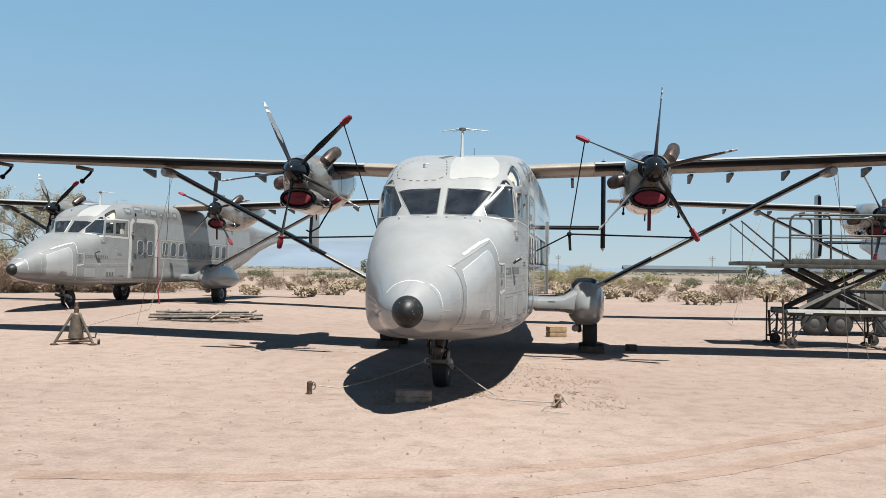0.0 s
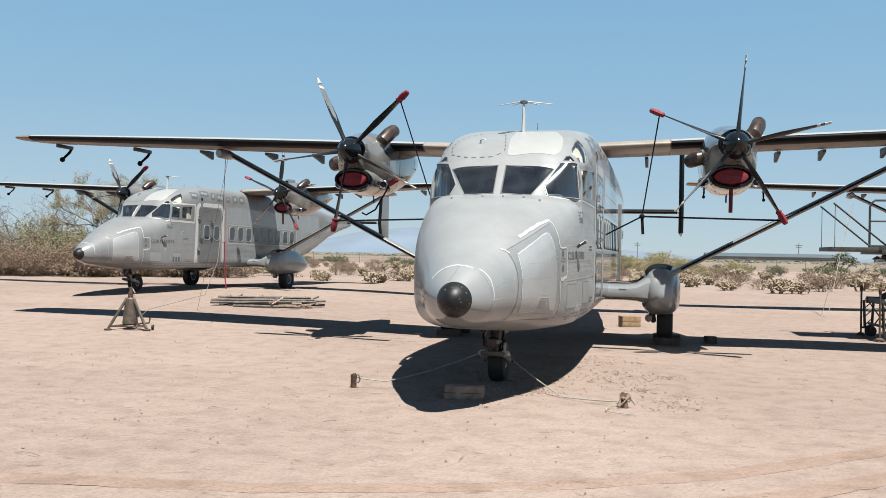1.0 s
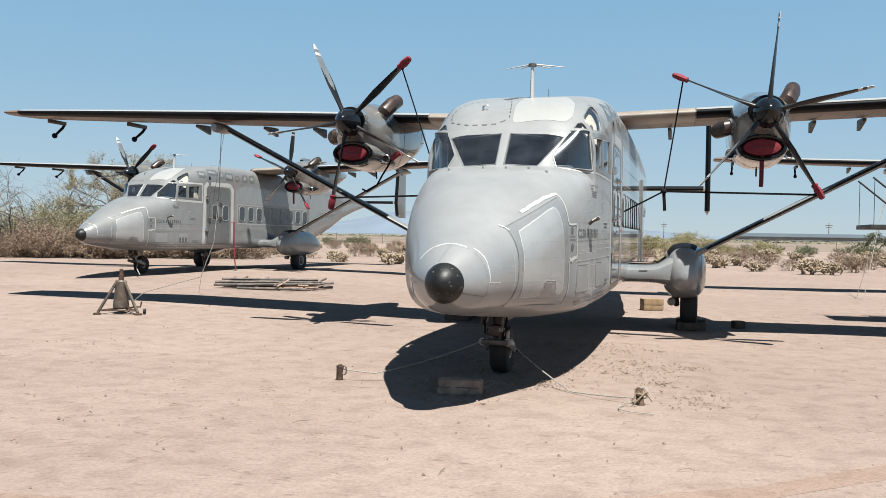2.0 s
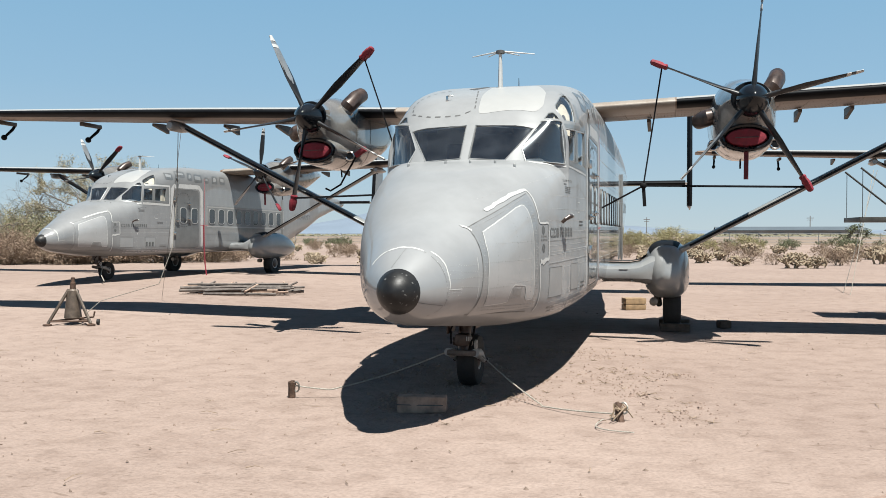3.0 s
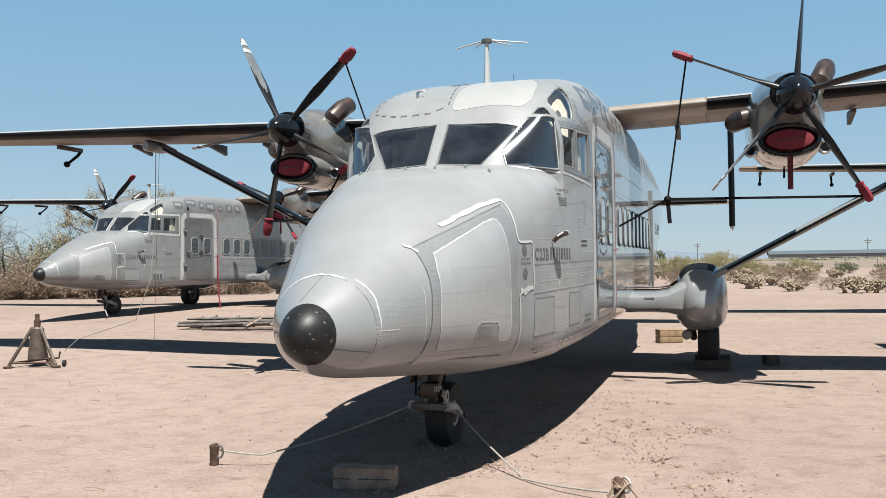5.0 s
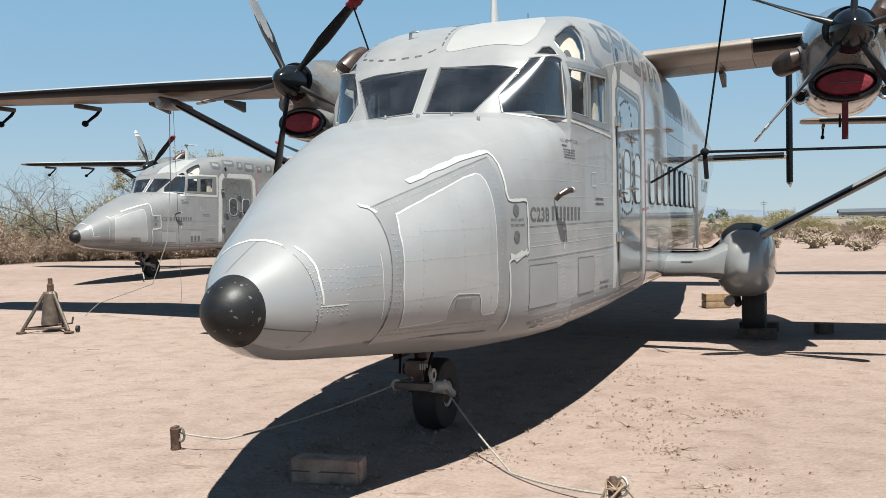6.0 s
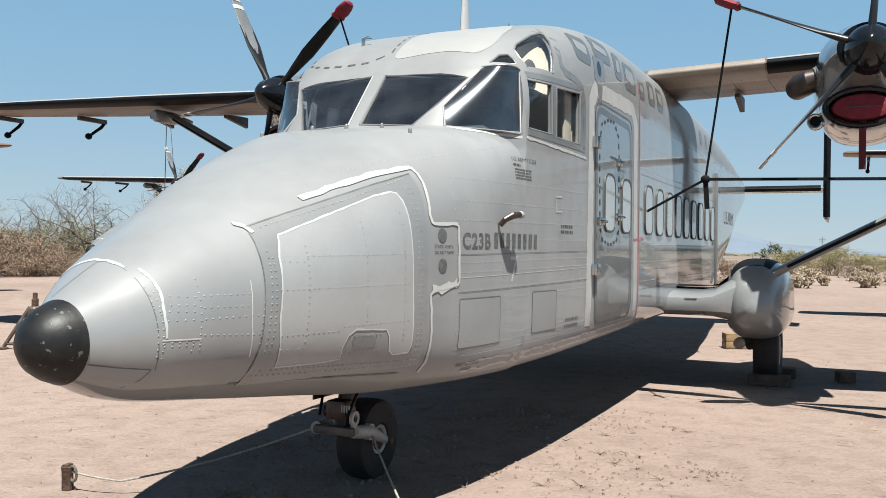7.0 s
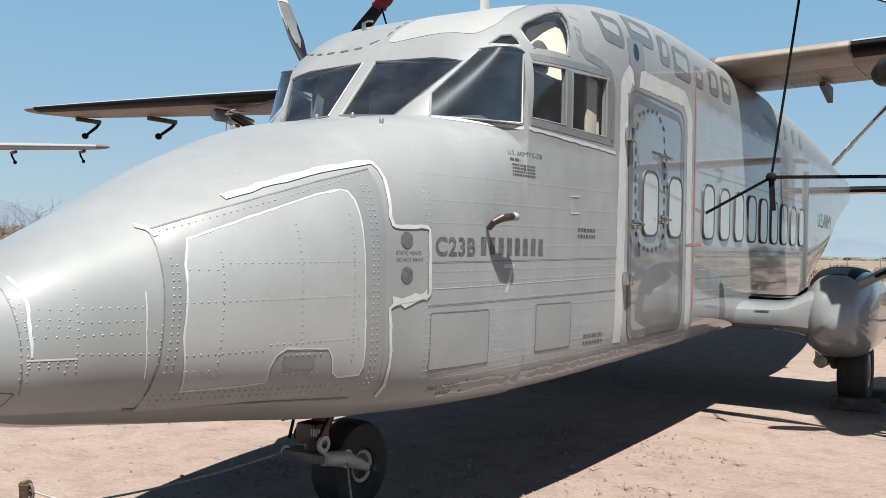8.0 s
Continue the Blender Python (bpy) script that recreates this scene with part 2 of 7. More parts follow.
M["rivet"] = mat("rivet_heads", (0.30, 0.30, 0.295), 0.5, var=0.3, scale=30)
M["red"] = mat("red_canvas", (0.20, 0.008, 0.022), 0.75, var=0.3, scale=14, bump=0.4, bump_scale=30)
M["redline"] = mat("red_marking", (0.42, 0.17, 0.18), 0.6, var=0.2, scale=20)
M["rubber"] = mat("tyre_rubber", (0.014, 0.014, 0.014), 0.75, var=0.4, scale=12, bump=0.3, bump_scale=60)
M["rim"] = mat("grey_wheel_rim", (0.374, 0.374, 0.363), 0.45, var=0.15, scale=12)
M["steel"] = mat("worn_steel", (0.257, 0.242, 0.218), 0.42, 0.6, var=0.3, scale=14, bump=0.2, bump_scale=50)
M["oily"] = mat("oily_leg", (0.06, 0.04, 0.032), 0.4, 0.2, var=0.5, scale=12)
M["glass"] = glass_mat("cockpit_glass", (0.68, 0.79, 0.90))
M["clearglass"] = glass_mat("clear_side_glass", (0.93, 0.93, 0.91), 0.045, 1.5)
M["bowglass"] = glass_mat("hazed_side_glass", (0.80, 0.83, 0.83), 0.13)
M["freshpatch"] = mat("fresh_pale_patch", (0.33, 0.335, 0.338), 0.33, var=0.05, scale=4, coat=0.5)
M["doorpaint"] = mat("glossy_door_paint", (0.20, 0.208, 0.212), 0.3, var=0.08, scale=2.5, coat=0.9, bump=0.06, bump_scale=2.2)
M["doorpaint"].node_tree.nodes["Principled BSDF"].inputs["Coat IOR"].default_value = 1.7
M["cabinpane"] = mat("covered_cabin_pane", (0.429, 0.437, 0.433), 0.12, var=0.08, scale=3, coat=0.5)
M["interior"] = mat("cockpit_trim", (0.17, 0.19, 0.215), 0.8, var=0.2, scale=5)
M["cream"] = mat("cream_bulkhead", (0.62, 0.57, 0.48), 0.7, var=0.1, scale=4)
M["leafpale"] = mat("pale_mesquite_leaf", (0.25, 0.22, 0.135), 0.8, var=0.3, scale=1.0, second=(0.36, 0.31, 0.20))
M["seat"] = mat("dark_seat_fabric", (0.09, 0.085, 0.09), 0.9, var=0.3, scale=12)
M["strap"] = mat("black_strap", (0.006, 0.006, 0.007), 0.8, spec=0.15, var=0.3, scale=30)
M["rope"] = mat("pale_rope", (0.36, 0.335, 0.29), 0.9, var=0.2, scale=60, bump=0.5, bump_scale=200)
M["wood"] = mat("weathered_timber", (0.34, 0.24, 0.185), 0.85, var=0.3, scale=9, bump=0.5, bump_scale=25)
M["hinge"] = mat("grimy_hinge_paint", (0.075, 0.065, 0.055), 0.5, var=0.3, scale=8)
M["jack"] = mat("grimy_jack_steel", (0.11, 0.085, 0.066), 0.5, 0.3, var=0.4, scale=9, bump=0.3, bump_scale=40)
M["pole"] = mat("weathered_pole", (0.13, 0.108, 0.095), 0.6, 0.1, var=0.5, scale=6)
M["darkpane"] = mat("dark_cabin_pane", (0.035, 0.037, 0.04), 0.08, var=0.2, scale=3, coat=0.5)
M["clod"] = mat("soil_clod", (0.29, 0.215, 0.178), 0.95, spec=0.15, var=0.12, scale=2.0, bump=0.4, bump_scale=60)
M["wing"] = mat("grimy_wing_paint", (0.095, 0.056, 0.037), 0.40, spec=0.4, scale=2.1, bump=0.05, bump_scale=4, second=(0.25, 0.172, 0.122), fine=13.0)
M["rootpanel"] = mat("weathered_root_panel", (0.25, 0.20, 0.16), 0.35, var=0.2, scale=1.8, second=(0.37, 0.33, 0.285))


def streaked(m, stretch):
    """Stains drawn out along one way."""
    nt = m.node_tree
    for n in [n for n in nt.nodes if n.type == 'TEX_NOISE']:
        mp = nt.nodes.new("ShaderNodeMapping")
        mp.inputs["Scale"].default_value = stretch
        nt.links.new(n.inputs["Vector"].links[0].from_socket, mp.inputs["Vector"])
        nt.links.new(mp.outputs[0], n.inputs["Vector"])


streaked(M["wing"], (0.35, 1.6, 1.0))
M["reddark"] = mat("dirty_red_webbing", (0.10, 0.008, 0.016), 0.8, var=0.3, scale=20)
M["overspray"] = mat("white_door_overspray", (0.50, 0.50, 0.492), 0.4, var=0.08, scale=6)
M["darkwood"] = mat("dark_old_timber", (0.10, 0.068, 0.05), 0.85, var=0.35, scale=9, bump=0.5, bump_scale=25)
M["doorband"] = mat("door_edge_paint", (0.135, 0.14, 0.142), 0.36, var=0.12, scale=6, coat=0.3)
M["deck"] = mat("dark_deck_paint", (0.06, 0.058, 0.052), 0.5, 0.2, var=0.4, scale=8)
M["pallet"] = mat("raw_pine_crate", (0.281, 0.187, 0.101), 0.8, var=0.2, scale=9, bump=0.3, bump_scale=30)
M["rust"] = mat("rusty_iron", (0.101, 0.0585, 0.039), 0.8, 0.2, var=0.4, scale=16, bump=0.4, bump_scale=50)
M["green"] = mat("dark_steel_paint", (0.045, 0.046, 0.043), 0.5, 0.2, var=0.35, scale=8)
M["trailer"] = mat("dull_trailer_paint", (0.062, 0.062, 0.058), 0.7, var=0.3, scale=5)
M["soil"] = soil_mat()
M["packed"] = soil_mat("packed_soil", (0.93, 0.87, 0.83))
M["stone"] = mat("pebble", (0.226, 0.164, 0.129), 0.9, var=0.35, scale=3)
M["bark"] = mat("dry_bark", (0.14, 0.118, 0.10), 0.9, var=0.3, scale=14)
M["twig"] = mat("dry_twig", (0.26, 0.19, 0.13), 0.9, var=0.3, scale=9)
M["drybush"] = mat("dry_brush", (0.27, 0.192, 0.138), 0.9, var=0.45, scale=1.2)
M["leaf"] = mat("desert_leaf", (0.19, 0.18, 0.095), 0.8, var=0.4, scale=1.0, second=(0.29, 0.265, 0.15))
M["leafgreen"] = mat("creosote_leaf", (0.075, 0.09, 0.042), 0.8, var=0.4, scale=1.0, second=(0.13, 0.14, 0.07))
M["leafyellow"] = mat("palo_verde_leaf", (0.34, 0.30, 0.14), 0.8, var=0.3, scale=1.0, second=(0.25, 0.23, 0.11))
M["cholla"] = mat("cholla_joint", (0.285, 0.215, 0.145), 0.9, var=0.3, scale=4, second=(0.41, 0.335, 0.24))
# distance haze is put into this blue base colour
M["mountain"] = mat("haze_tinted_mountain", (0.15, 0.19, 0.245), 1.0, var=0.12, scale=0.004)
M["farveg"] = mat("far_scrub", (0.148, 0.136, 0.0897), 1.0, var=0.35, scale=0.08)
M["road"] = mat("far_road_bank", (0.195, 0.148, 0.117), 1.0, var=0.12, scale=0.1)
M["hangar"] = mat("far_shed_roof", (0.075, 0.095, 0.115), 0.95, var=0.1, scale=0.2)
M["shedwall"] = mat("far_shed_wall", (0.296, 0.289, 0.273), 0.8, var=0.15, scale=0.2)


# ---- mesh building ----
class B:
    """A bmesh with a few solid builders."""

    def __init__(self):
        self.bm = bmesh.new()

    def face(self, vs):
        try:
            return self.bm.faces.new(vs)
        except ValueError:
            return None

    def loft(self, rings, cap=True, closed=True):
        vr = [[self.bm.verts.new(p) for p in r] for r in rings]
        n = len(vr[0])
        for a, b in zip(vr, vr[1:]):
            for i in range(n if closed else n - 1):
                j = (i + 1) % n
                self.face((a[i], a[j], b[j], b[i]))
        if cap and closed:
            self.face(list(reversed(vr[0])))
            self.face(vr[-1])
        return self

    def tube(self, pts, r, n=8, cap=True):
        pts = [Vector(p) for p in pts]
        rs = r if isinstance(r, (list, tuple)) else [r] * len(pts)
        rings = []
        side = None
        for i, p in enumerate(pts):
            d = (pts[min(i + 1, len(pts) - 1)] - pts[max(i - 1, 0)]).normalized()
            if side is None:
                side = d.cross(Vector((0, 0, 1)) if abs(d.z) < 0.9 else Vector((1, 0, 0))).normalized()
            side = (side - d * side.dot(d)).normalized()
            up = side.cross(d)
            rings.append([p + (side * math.cos(a) + up * math.sin(a)) * rs[i] for a in (2 * math.pi * k / n for k in range(n))])
        return self.loft(rings, cap)

    def box(self, lo, hi, m=None, bevel=0.0):
        r = bmesh.ops.create_cube(self.bm, size=1)
        lo, hi = Vector(lo), Vector(hi)
        for v in r["verts"]:
            q = Vector([lo[i] + (v.co[i] + 0.5) * (hi[i] - lo[i]) for i in range(3)])
            v.co = m @ q if m else q
        if bevel:
            es = {e for v in r["verts"] for e in v.link_edges}
            bmesh.ops.bevel(self.bm, geom=list(es), offset=bevel, segments=2, affect='EDGES', profile=0.6)
        return self

    def lathe(self, profile, centre, axis='X', n=32, cap=True):
        """profile: (along, radius) pairs turned round an axis through centre."""
        c = Vector(centre)
        rings = []
        for a, r in profile:
            ring = []
            for k in range(n):
                t = 2 * math.pi * k / n
                u, v = r * math.cos(t), r * math.sin(t)
                ring.append(c + {'X': Vector((a, u, v)), 'Y': Vector((v, a, u)), 'Z': Vector((u, v, a))}[axis])
            rings.append(ring)
        return self.loft(rings, cap)

    def blob(self, c, r, seg=12, m=None):
        res = bmesh.ops.create_uvsphere(self.bm, u_segments=seg, v_segments=max(6, seg // 2), radius=1)
        for v in res["verts"]:
            v.co = Vector(c) + Vector((v.co.x * r[0], v.co.y * r[1], v.co.z * r[2]))
        return self


def part(name, b, material, parent=None, label="", smooth=True, angle=35):
    bm = b.bm if isinstance(b, B) else b
    bmesh.ops.recalc_face_normals(bm, faces=bm.faces[:])
    me = bpy.data.meshes.new(name)
    bm.to_mesh(me)
    bm.free()
    if smooth:
        for f in me.polygons:
            f.use_smooth = True
        me.set_sharp_from_angle(angle=radians(angle))
    me.materials.append(material)
    ob = new(name, me)
    ob.parent = parent
    if label:
        tagged(ob, label)
    return ob


def thing(name, label, category, group="", kind=""):
    return tagged(new(name), label, category, group, kind)


def hermite(keys, n_per):
    """Smooth rows between key rows, with clamped slopes."""
    k = np.array(keys, float)
    m = np.zeros_like(k)
    m[1:-1] = 0.5 * (k[2:] - k[:-2])
    d = np.diff(k, axis=0)
    for i in range(1, len(k) - 1):
        flat = (d[i - 1] * d[i]) <= 0
        m[i][flat] = 0
        lim = 1.5 * np.minimum(abs(d[i - 1]), abs(d[i]))
        m[i] = np.clip(m[i], -lim, lim)
    m[0], m[-1] = d[0], d[-1]
    out = []
    for i in range(len(k) - 1):
        for j in range(n_per):
            t = j / n_per
            h = (2 * t**3 - 3 * t**2 + 1, t**3 - 2 * t**2 + t, -2 * t**3 + 3 * t**2, t**3 - t**2)
            out.append(h[0] * k[i] + h[1] * m[i] + h[2] * k[i + 1] + h[3] * m[i + 1])
    out.append(k[-1])
    return out


# ---- ground ----
def ground_z(x, y):
    near = max(0.0, min(1.0, (math.hypot(x, y - 4) - 4) / 14))
    swell = 0.11 * max(0.0, min(1.0, (-x - 3) / 6)) * max(0.0, min(1.0, (y - 2.5) / 5)) * max(0.0, min(1.0, (60 - y) / 30))
    rise = 0.14 * math.exp(-((x + 14.5) / 7)**2 - ((y - 18.5) / 7)**2) + 0.11 * math.exp(-((x - 14.8) / 6)**2 - ((y - 19) / 5)**2)
    return swell + rise + 0.05 * near * noise.noise(Vector((x * 0.11, y * 0.11, 0))) + 0.010 * noise.noise(Vector((x * 0.7, y * 0.9, 3)))


def ground():
    b = B()
    xs = sorted({*[round(-30 + i * 0.75, 3) for i in range(81)], *[s * (30.5 + 4 * 1.28**i) for i in range(26) for s in (-1, 1)]})
    ys = sorted({*[round(-14 + i * 0.75, 3) for i in range(75)], *[-14 - 4 * 1.28**i for i in range(26)], *[42 + 4 * 1.28**i for i in range(26)]})

    g = [[b.bm.verts.new((x, y, ground_z(x, y) - 0.004)) for x in xs] for y in ys]
    for j in range(len(ys) - 1):
        for i in range(len(xs) - 1):
            b.bm.faces.new((g[j][i], g[j][i + 1], g[j + 1][i + 1], g[j + 1][i]))
    ob = part("ground", b, M["soil"], angle=180)
    return tagged(ob, "bare pinkish-tan desert soil with faint wheel tracks", "ground", kind="structure")


GROUND = ground()
SOIL = BVHTree.FromPolygons([v.co for v in GROUND.data.vertices], [p.vertices for p in GROUND.data.polygons])


def wheel_tracks():
    """Faint tracks of packed soil that curve across the foreground."""
    r = random.Random(17)
    for line in (((-3.2, -6.15), (-0.6, -5.75), (1.27, -5.11), (2.61, -4.31), (4.14, -2.84), (5.13, -1.91), (8.5, 1.6), (12.0, 5.6)),
                 ((-3.0, -7.2), (-0.4, -6.6), (1.47, -5.9), (3.07, -4.75), (5.09, -2.75), (8.9, 0.9), (12.6, 5.0))):
        b = B()
        prev = None
        for p in resample(line, 0.12):
            i = (p - Vector(line[0])).normalized() if prev is None else (p - prev[2]).normalized()
            side = Vector((-i.y, i.x))
            q = [p + side * (0.11 + 0.035 * r.random()), p - side * (0.11 + 0.035 * r.random())]
            vs = [b.bm.verts.new(SOIL.ray_cast(Vector((k.x, k.y, 5)), Vector((0, 0, -1)))[0] + Vector((0, 0, 0.002))) for k in q]
            if prev:
                b.face((prev[0], prev[1], vs[1], vs[0]))
            prev = (*vs, p)
        tagged(part("wheel_track", b, M["packed"], angle=180), "faint wheel track of packed soil", "wheel track", kind="structure")


# ---- the aircraft ----
PORT, STAR = 1, -1
# ring keys: side station, forward bulge at the top, half width, belly, crown, squareness above and below
NOSE = [(-2.62, 0, 0.158, 1.024, 1.350, 2.0, 2.0), (-2.32, 0, 0.375, 0.90, 1.57, 2.1, 2.2), (-1.85, 0, 0.555, 0.84, 1.80, 2.4, 2.6),
        (-1.30, 0.02, 0.755, 0.785, 2.06, 2.7, 3.2), (-0.72, 0.12, 0.905, 0.74, 2.25, 3.2, 4.6), (-0.15, 0.35, 1.00, 0.735, 2.365, 4.6, 6.5),
        (0.42, 0.61, 1.045, 0.74, 2.425, 8.0, 9.0)]
SCREEN = (0.44, 0.27, 1.0468, 0.74, 2.845, 8.0, 9.0)
CABIN = [SCREEN, (0.62, 0.26, 1.061, 0.745, 3.04, 7.0, 9.5), (0.95, 0.20, 1.085, 0.75, 3.25, 6.8, 10.0), (1.55, 0.05, 1.112, 0.765, 3.465, 6.8, 11.0),
         (2.3, 0, 1.12, 0.785, 3.60, 7.0, 12.0), (3.4, 0, 1.12, 0.80, 3.68, 7.0, 12.0), (5.5, 0, 1.12, 0.82, 3.70, 7.0, 12.0), (8.3, 0, 1.12, 0.86, 3.64, 7.0, 11.0),
         (9.6, 0, 1.115, 1.20, 3.56, 6.5, 6.5), (10.8, 0, 1.10, 1.60, 3.47, 6.0, 6.0), (12.0, 0, 1.06, 2.12, 3.33, 5.5, 5.5), (12.9, 0, 1.0, 2.52, 3.22, 5.0, 5.0), (13.9, 0, 0.8, 2.78, 3.12, 3.5, 4.0), (14.3, 0, 0.5, 2.88, 3.06, 3.0, 3.0)]


STATIONS = ((-3.0, -3.09), (-0.6, -0.69), (0.0, -0.06), (0.6, 0.57), (1.64, 1.64), (2.0, 2.03), (3.5, 3.57), (8.7, 8.95), (12.0, 12.5), (13.25, 14.65), (14.3, 15.9))


def station(y):
    """Metres along the hull for a drawn station."""
    return float(np.interp(y, [a for a, _ in STATIONS], [c for _, c in STATIONS]))


def hull(p):
    """A drawn hull point set at its true station; the windscreen keeps its drawn place."""
    k = max(0.0, min(1.0, (p[2] - 2.25) / 0.2)) * max(0.0, 1 - (abs(p[0]) / 1.06)**2) if p[1] < 1.64 else 0.0
    return Vector((p[0], p[1] + (station(p[1]) - p[1]) * (1 - k), p[2]))


def nose_shift(y):
    """The tip sits slightly to port."""
    return 0.05 * max(0.0, min(1.0, (-0.6 - y) / 1.8))


def ring_points(r, n=128):
    ys, d, w, zb, zt, nt, nb = r
    zc = zb + 0.46 * (zt - zb)
    pts = []
    for k in range(n):
        a = 2 * math.pi * k / n
        c, s = math.cos(a), math.sin(a)
        e = nt if s >= 0 else nb
        x = w * math.copysign(abs(c)**(2 / e), c)
        z = zc + (zt - zc if s >= 0 else zc - zb) * math.copysign(abs(s)**(2 / e), s)
        g = max(0.0, (z - zc) / (zt - zc))**6
        pts.append(Vector((x + nose_shift(ys), ys - d * max(0.0, 1 - abs(x / w)**3) * g, z)))
    return pts


def fuselage_rings():
    a = hermite(NOSE, 7)
    lin = [tuple(np.array(NOSE[-1]) * (1 - t) + np.array(SCREEN) * t) for t in (0.2, 0.4, 0.6, 0.8)]
    c = hermite(CABIN, 6)
    return [ring_points(r) for r in [*a, *lin, *c]]


def prism(b, poly, way):
    way = Vector(way).normalized()
    b.loft([[Vector(p) - way * 0.16 for p in poly], [Vector(p) + way * 0.16 for p in poly]])


def screen_y(z):
    return -0.187 + (z - 2.424) * 0.875


def cockpit_openings(s):
    """(name, outline, outward way) of the cockpit glazing on one side, s = 1 for port."""
    fs = [(0.046, 2.445), (0.435, 2.448), (0.685, 2.838), (0.05, 2.838)]
    out = [("windscreen_pane", [(s * x, screen_y(z), z) for x, z in fs], (0, -0.70, 0.71))]
    out.append(("side_pane", [(s * 0.63, -0.045, 2.415), (s * 1.01, 0.414, 2.415), (s * 0.967, 0.505, 2.865), (s * 0.75, 0.31, 2.865), (s * 0.595, 0.025, 2.572)], (s * 0.80, -0.58, 0.12)))
    out.append(("sliding_pane", [(s * 1.04, 0.475, 2.455), (s * 1.04, 0.885, 2.46), (s * 1.04, 0.90, 2.83), (s * 1.04, 0.55, 2.81)], (s, 0, 0)))
    out.append(("rear_side_pane", [(s * 1.07, 0.975, 2.45), (s * 1.07, 1.485, 2.455), (s * 1.07, 1.495, 2.865), (s * 1.07, 0.995, 2.825)], (s, 0, 0)))
    out.append(("eyebrow_pane", [(s * 0.787, 0.373, 2.917), (s * 0.931, 0.518, 2.921), (s * 0.90, 0.53, 2.968), (s * 0.865, 0.522, 3.0), (s * 0.82, 0.465, 2.988)], (s * 0.65, -0.45, 0.6)))
    arc = [(0.975, 0.61, 2.915), (1.064, 0.96, 2.93), (1.045, 1.04, 3.08), (0.978, 1.10, 3.205), (0.928, 1.125, 3.262), (0.89, 1.10, 3.275), (0.88, 0.95, 3.228), (0.877, 0.835, 3.178), (0.86, 0.68, 3.10), (0.872, 0.615, 3.05), (0.92, 0.598, 2.99)]
    out.append(("quarter_pane", [(s * x, y, z) for x, y, z in arc], (s * 0.82, -0.15, 0.45)))
    return out


def cut_skin():
    b = B()
    b.loft(fuselage_rings(), cap=False)
    bmesh.ops.recalc_face_normals(b.bm, faces=b.bm.faces[:])
    me = bpy.data.meshes.new("raw")
    b.bm.to_mesh(me)
    for v in b.bm.verts:
        v.co = hull(v.co)
    bvh = BVHTree.FromBMesh(b.bm)
    b.bm.free()
    raw = new("raw", me)
    so = raw.modifiers.new("thick", 'SOLIDIFY')
    so.thickness, so.offset = 0.035, -1
    cutters = []
    for bowed in (True, False):
        cb = B()
        for s in (PORT, STAR):
            for name, poly, way in cockpit_openings(s):
                if (name == "side_pane") == bowed:
                    prism(cb, poly, way)
        bmesh.ops.triangulate(cb.bm, faces=cb.bm.faces[:])
        bmesh.ops.recalc_face_normals(cb.bm, faces=cb.bm.faces[:])
        cm = bpy.data.meshes.new("cutters")
        cb.bm.to_mesh(cm)
        cb.bm.free()
        cutters.append(new("cutters", cm))
        bo = raw.modifiers.new("cut", 'BOOLEAN')
        bo.operation, bo.object, bo.solver = 'DIFFERENCE', cutters[-1], 'EXACT'
    dg = bpy.context.evaluated_depsgraph_get()
    dg.update()
    out = bpy.data.meshes.new_from_object(raw.evaluated_get(dg))
    for cutter in cutters:
        bpy.data.objects.remove(cutter)
    bpy.data.objects.remove(raw)
    out.name = "fuselage_skin"
    for v in out.vertices:
        v.co = hull(v.co)
    for f in out.polygons:
        f.use_smooth = True
    out.set_sharp_from_angle(angle=radians(28))
    out.materials.clear()
    out.materials.append(M["skin"])
    return out, bvh


SKIN_MESH, SKIN = cut_skin()


def on_side(y, z, lift=0.003, s=PORT):
    hit, nrm, _, _ = SKIN.ray_cast(Vector((s * 4, station(y), z)), Vector((-s, 0, 0)))
    if hit is None:
        return None
    if nrm.x * s < 0:
        nrm = -nrm
    return hit + nrm * (lift * 0.5 if 0 < lift < 0.03 else lift)


def on_top(x, y, lift=0.003):
    hit, nrm, _, _ = SKIN.ray_cast(Vector((x, station(y), 7)), Vector((0, 0, -1)))
    if hit is None:
        return None
    return hit + (nrm if nrm.z > 0 else -nrm) * (lift * 0.5 if 0 < lift < 0.03 else lift)


def round_poly(pts, r, n=5):
    """Outline with rounded corners, in the plane."""
    out = []
    for i, p in enumerate(pts):
        p, a, c = Vector(p), Vector(pts[i - 1]), Vector(pts[(i + 1) % len(pts)])
        u, v = (a - p), (c - p)
        k = min(r, u.length * 0.45, v.length * 0.45)
        q0, q1 = p + u.normalized() * k, p + v.normalized() * k
        for j in range(n + 1):
            t = j / n
            out.append((q0 * (1 - t)**2 + p * 2 * t * (1 - t) + q1 * t * t)[:])
    return out


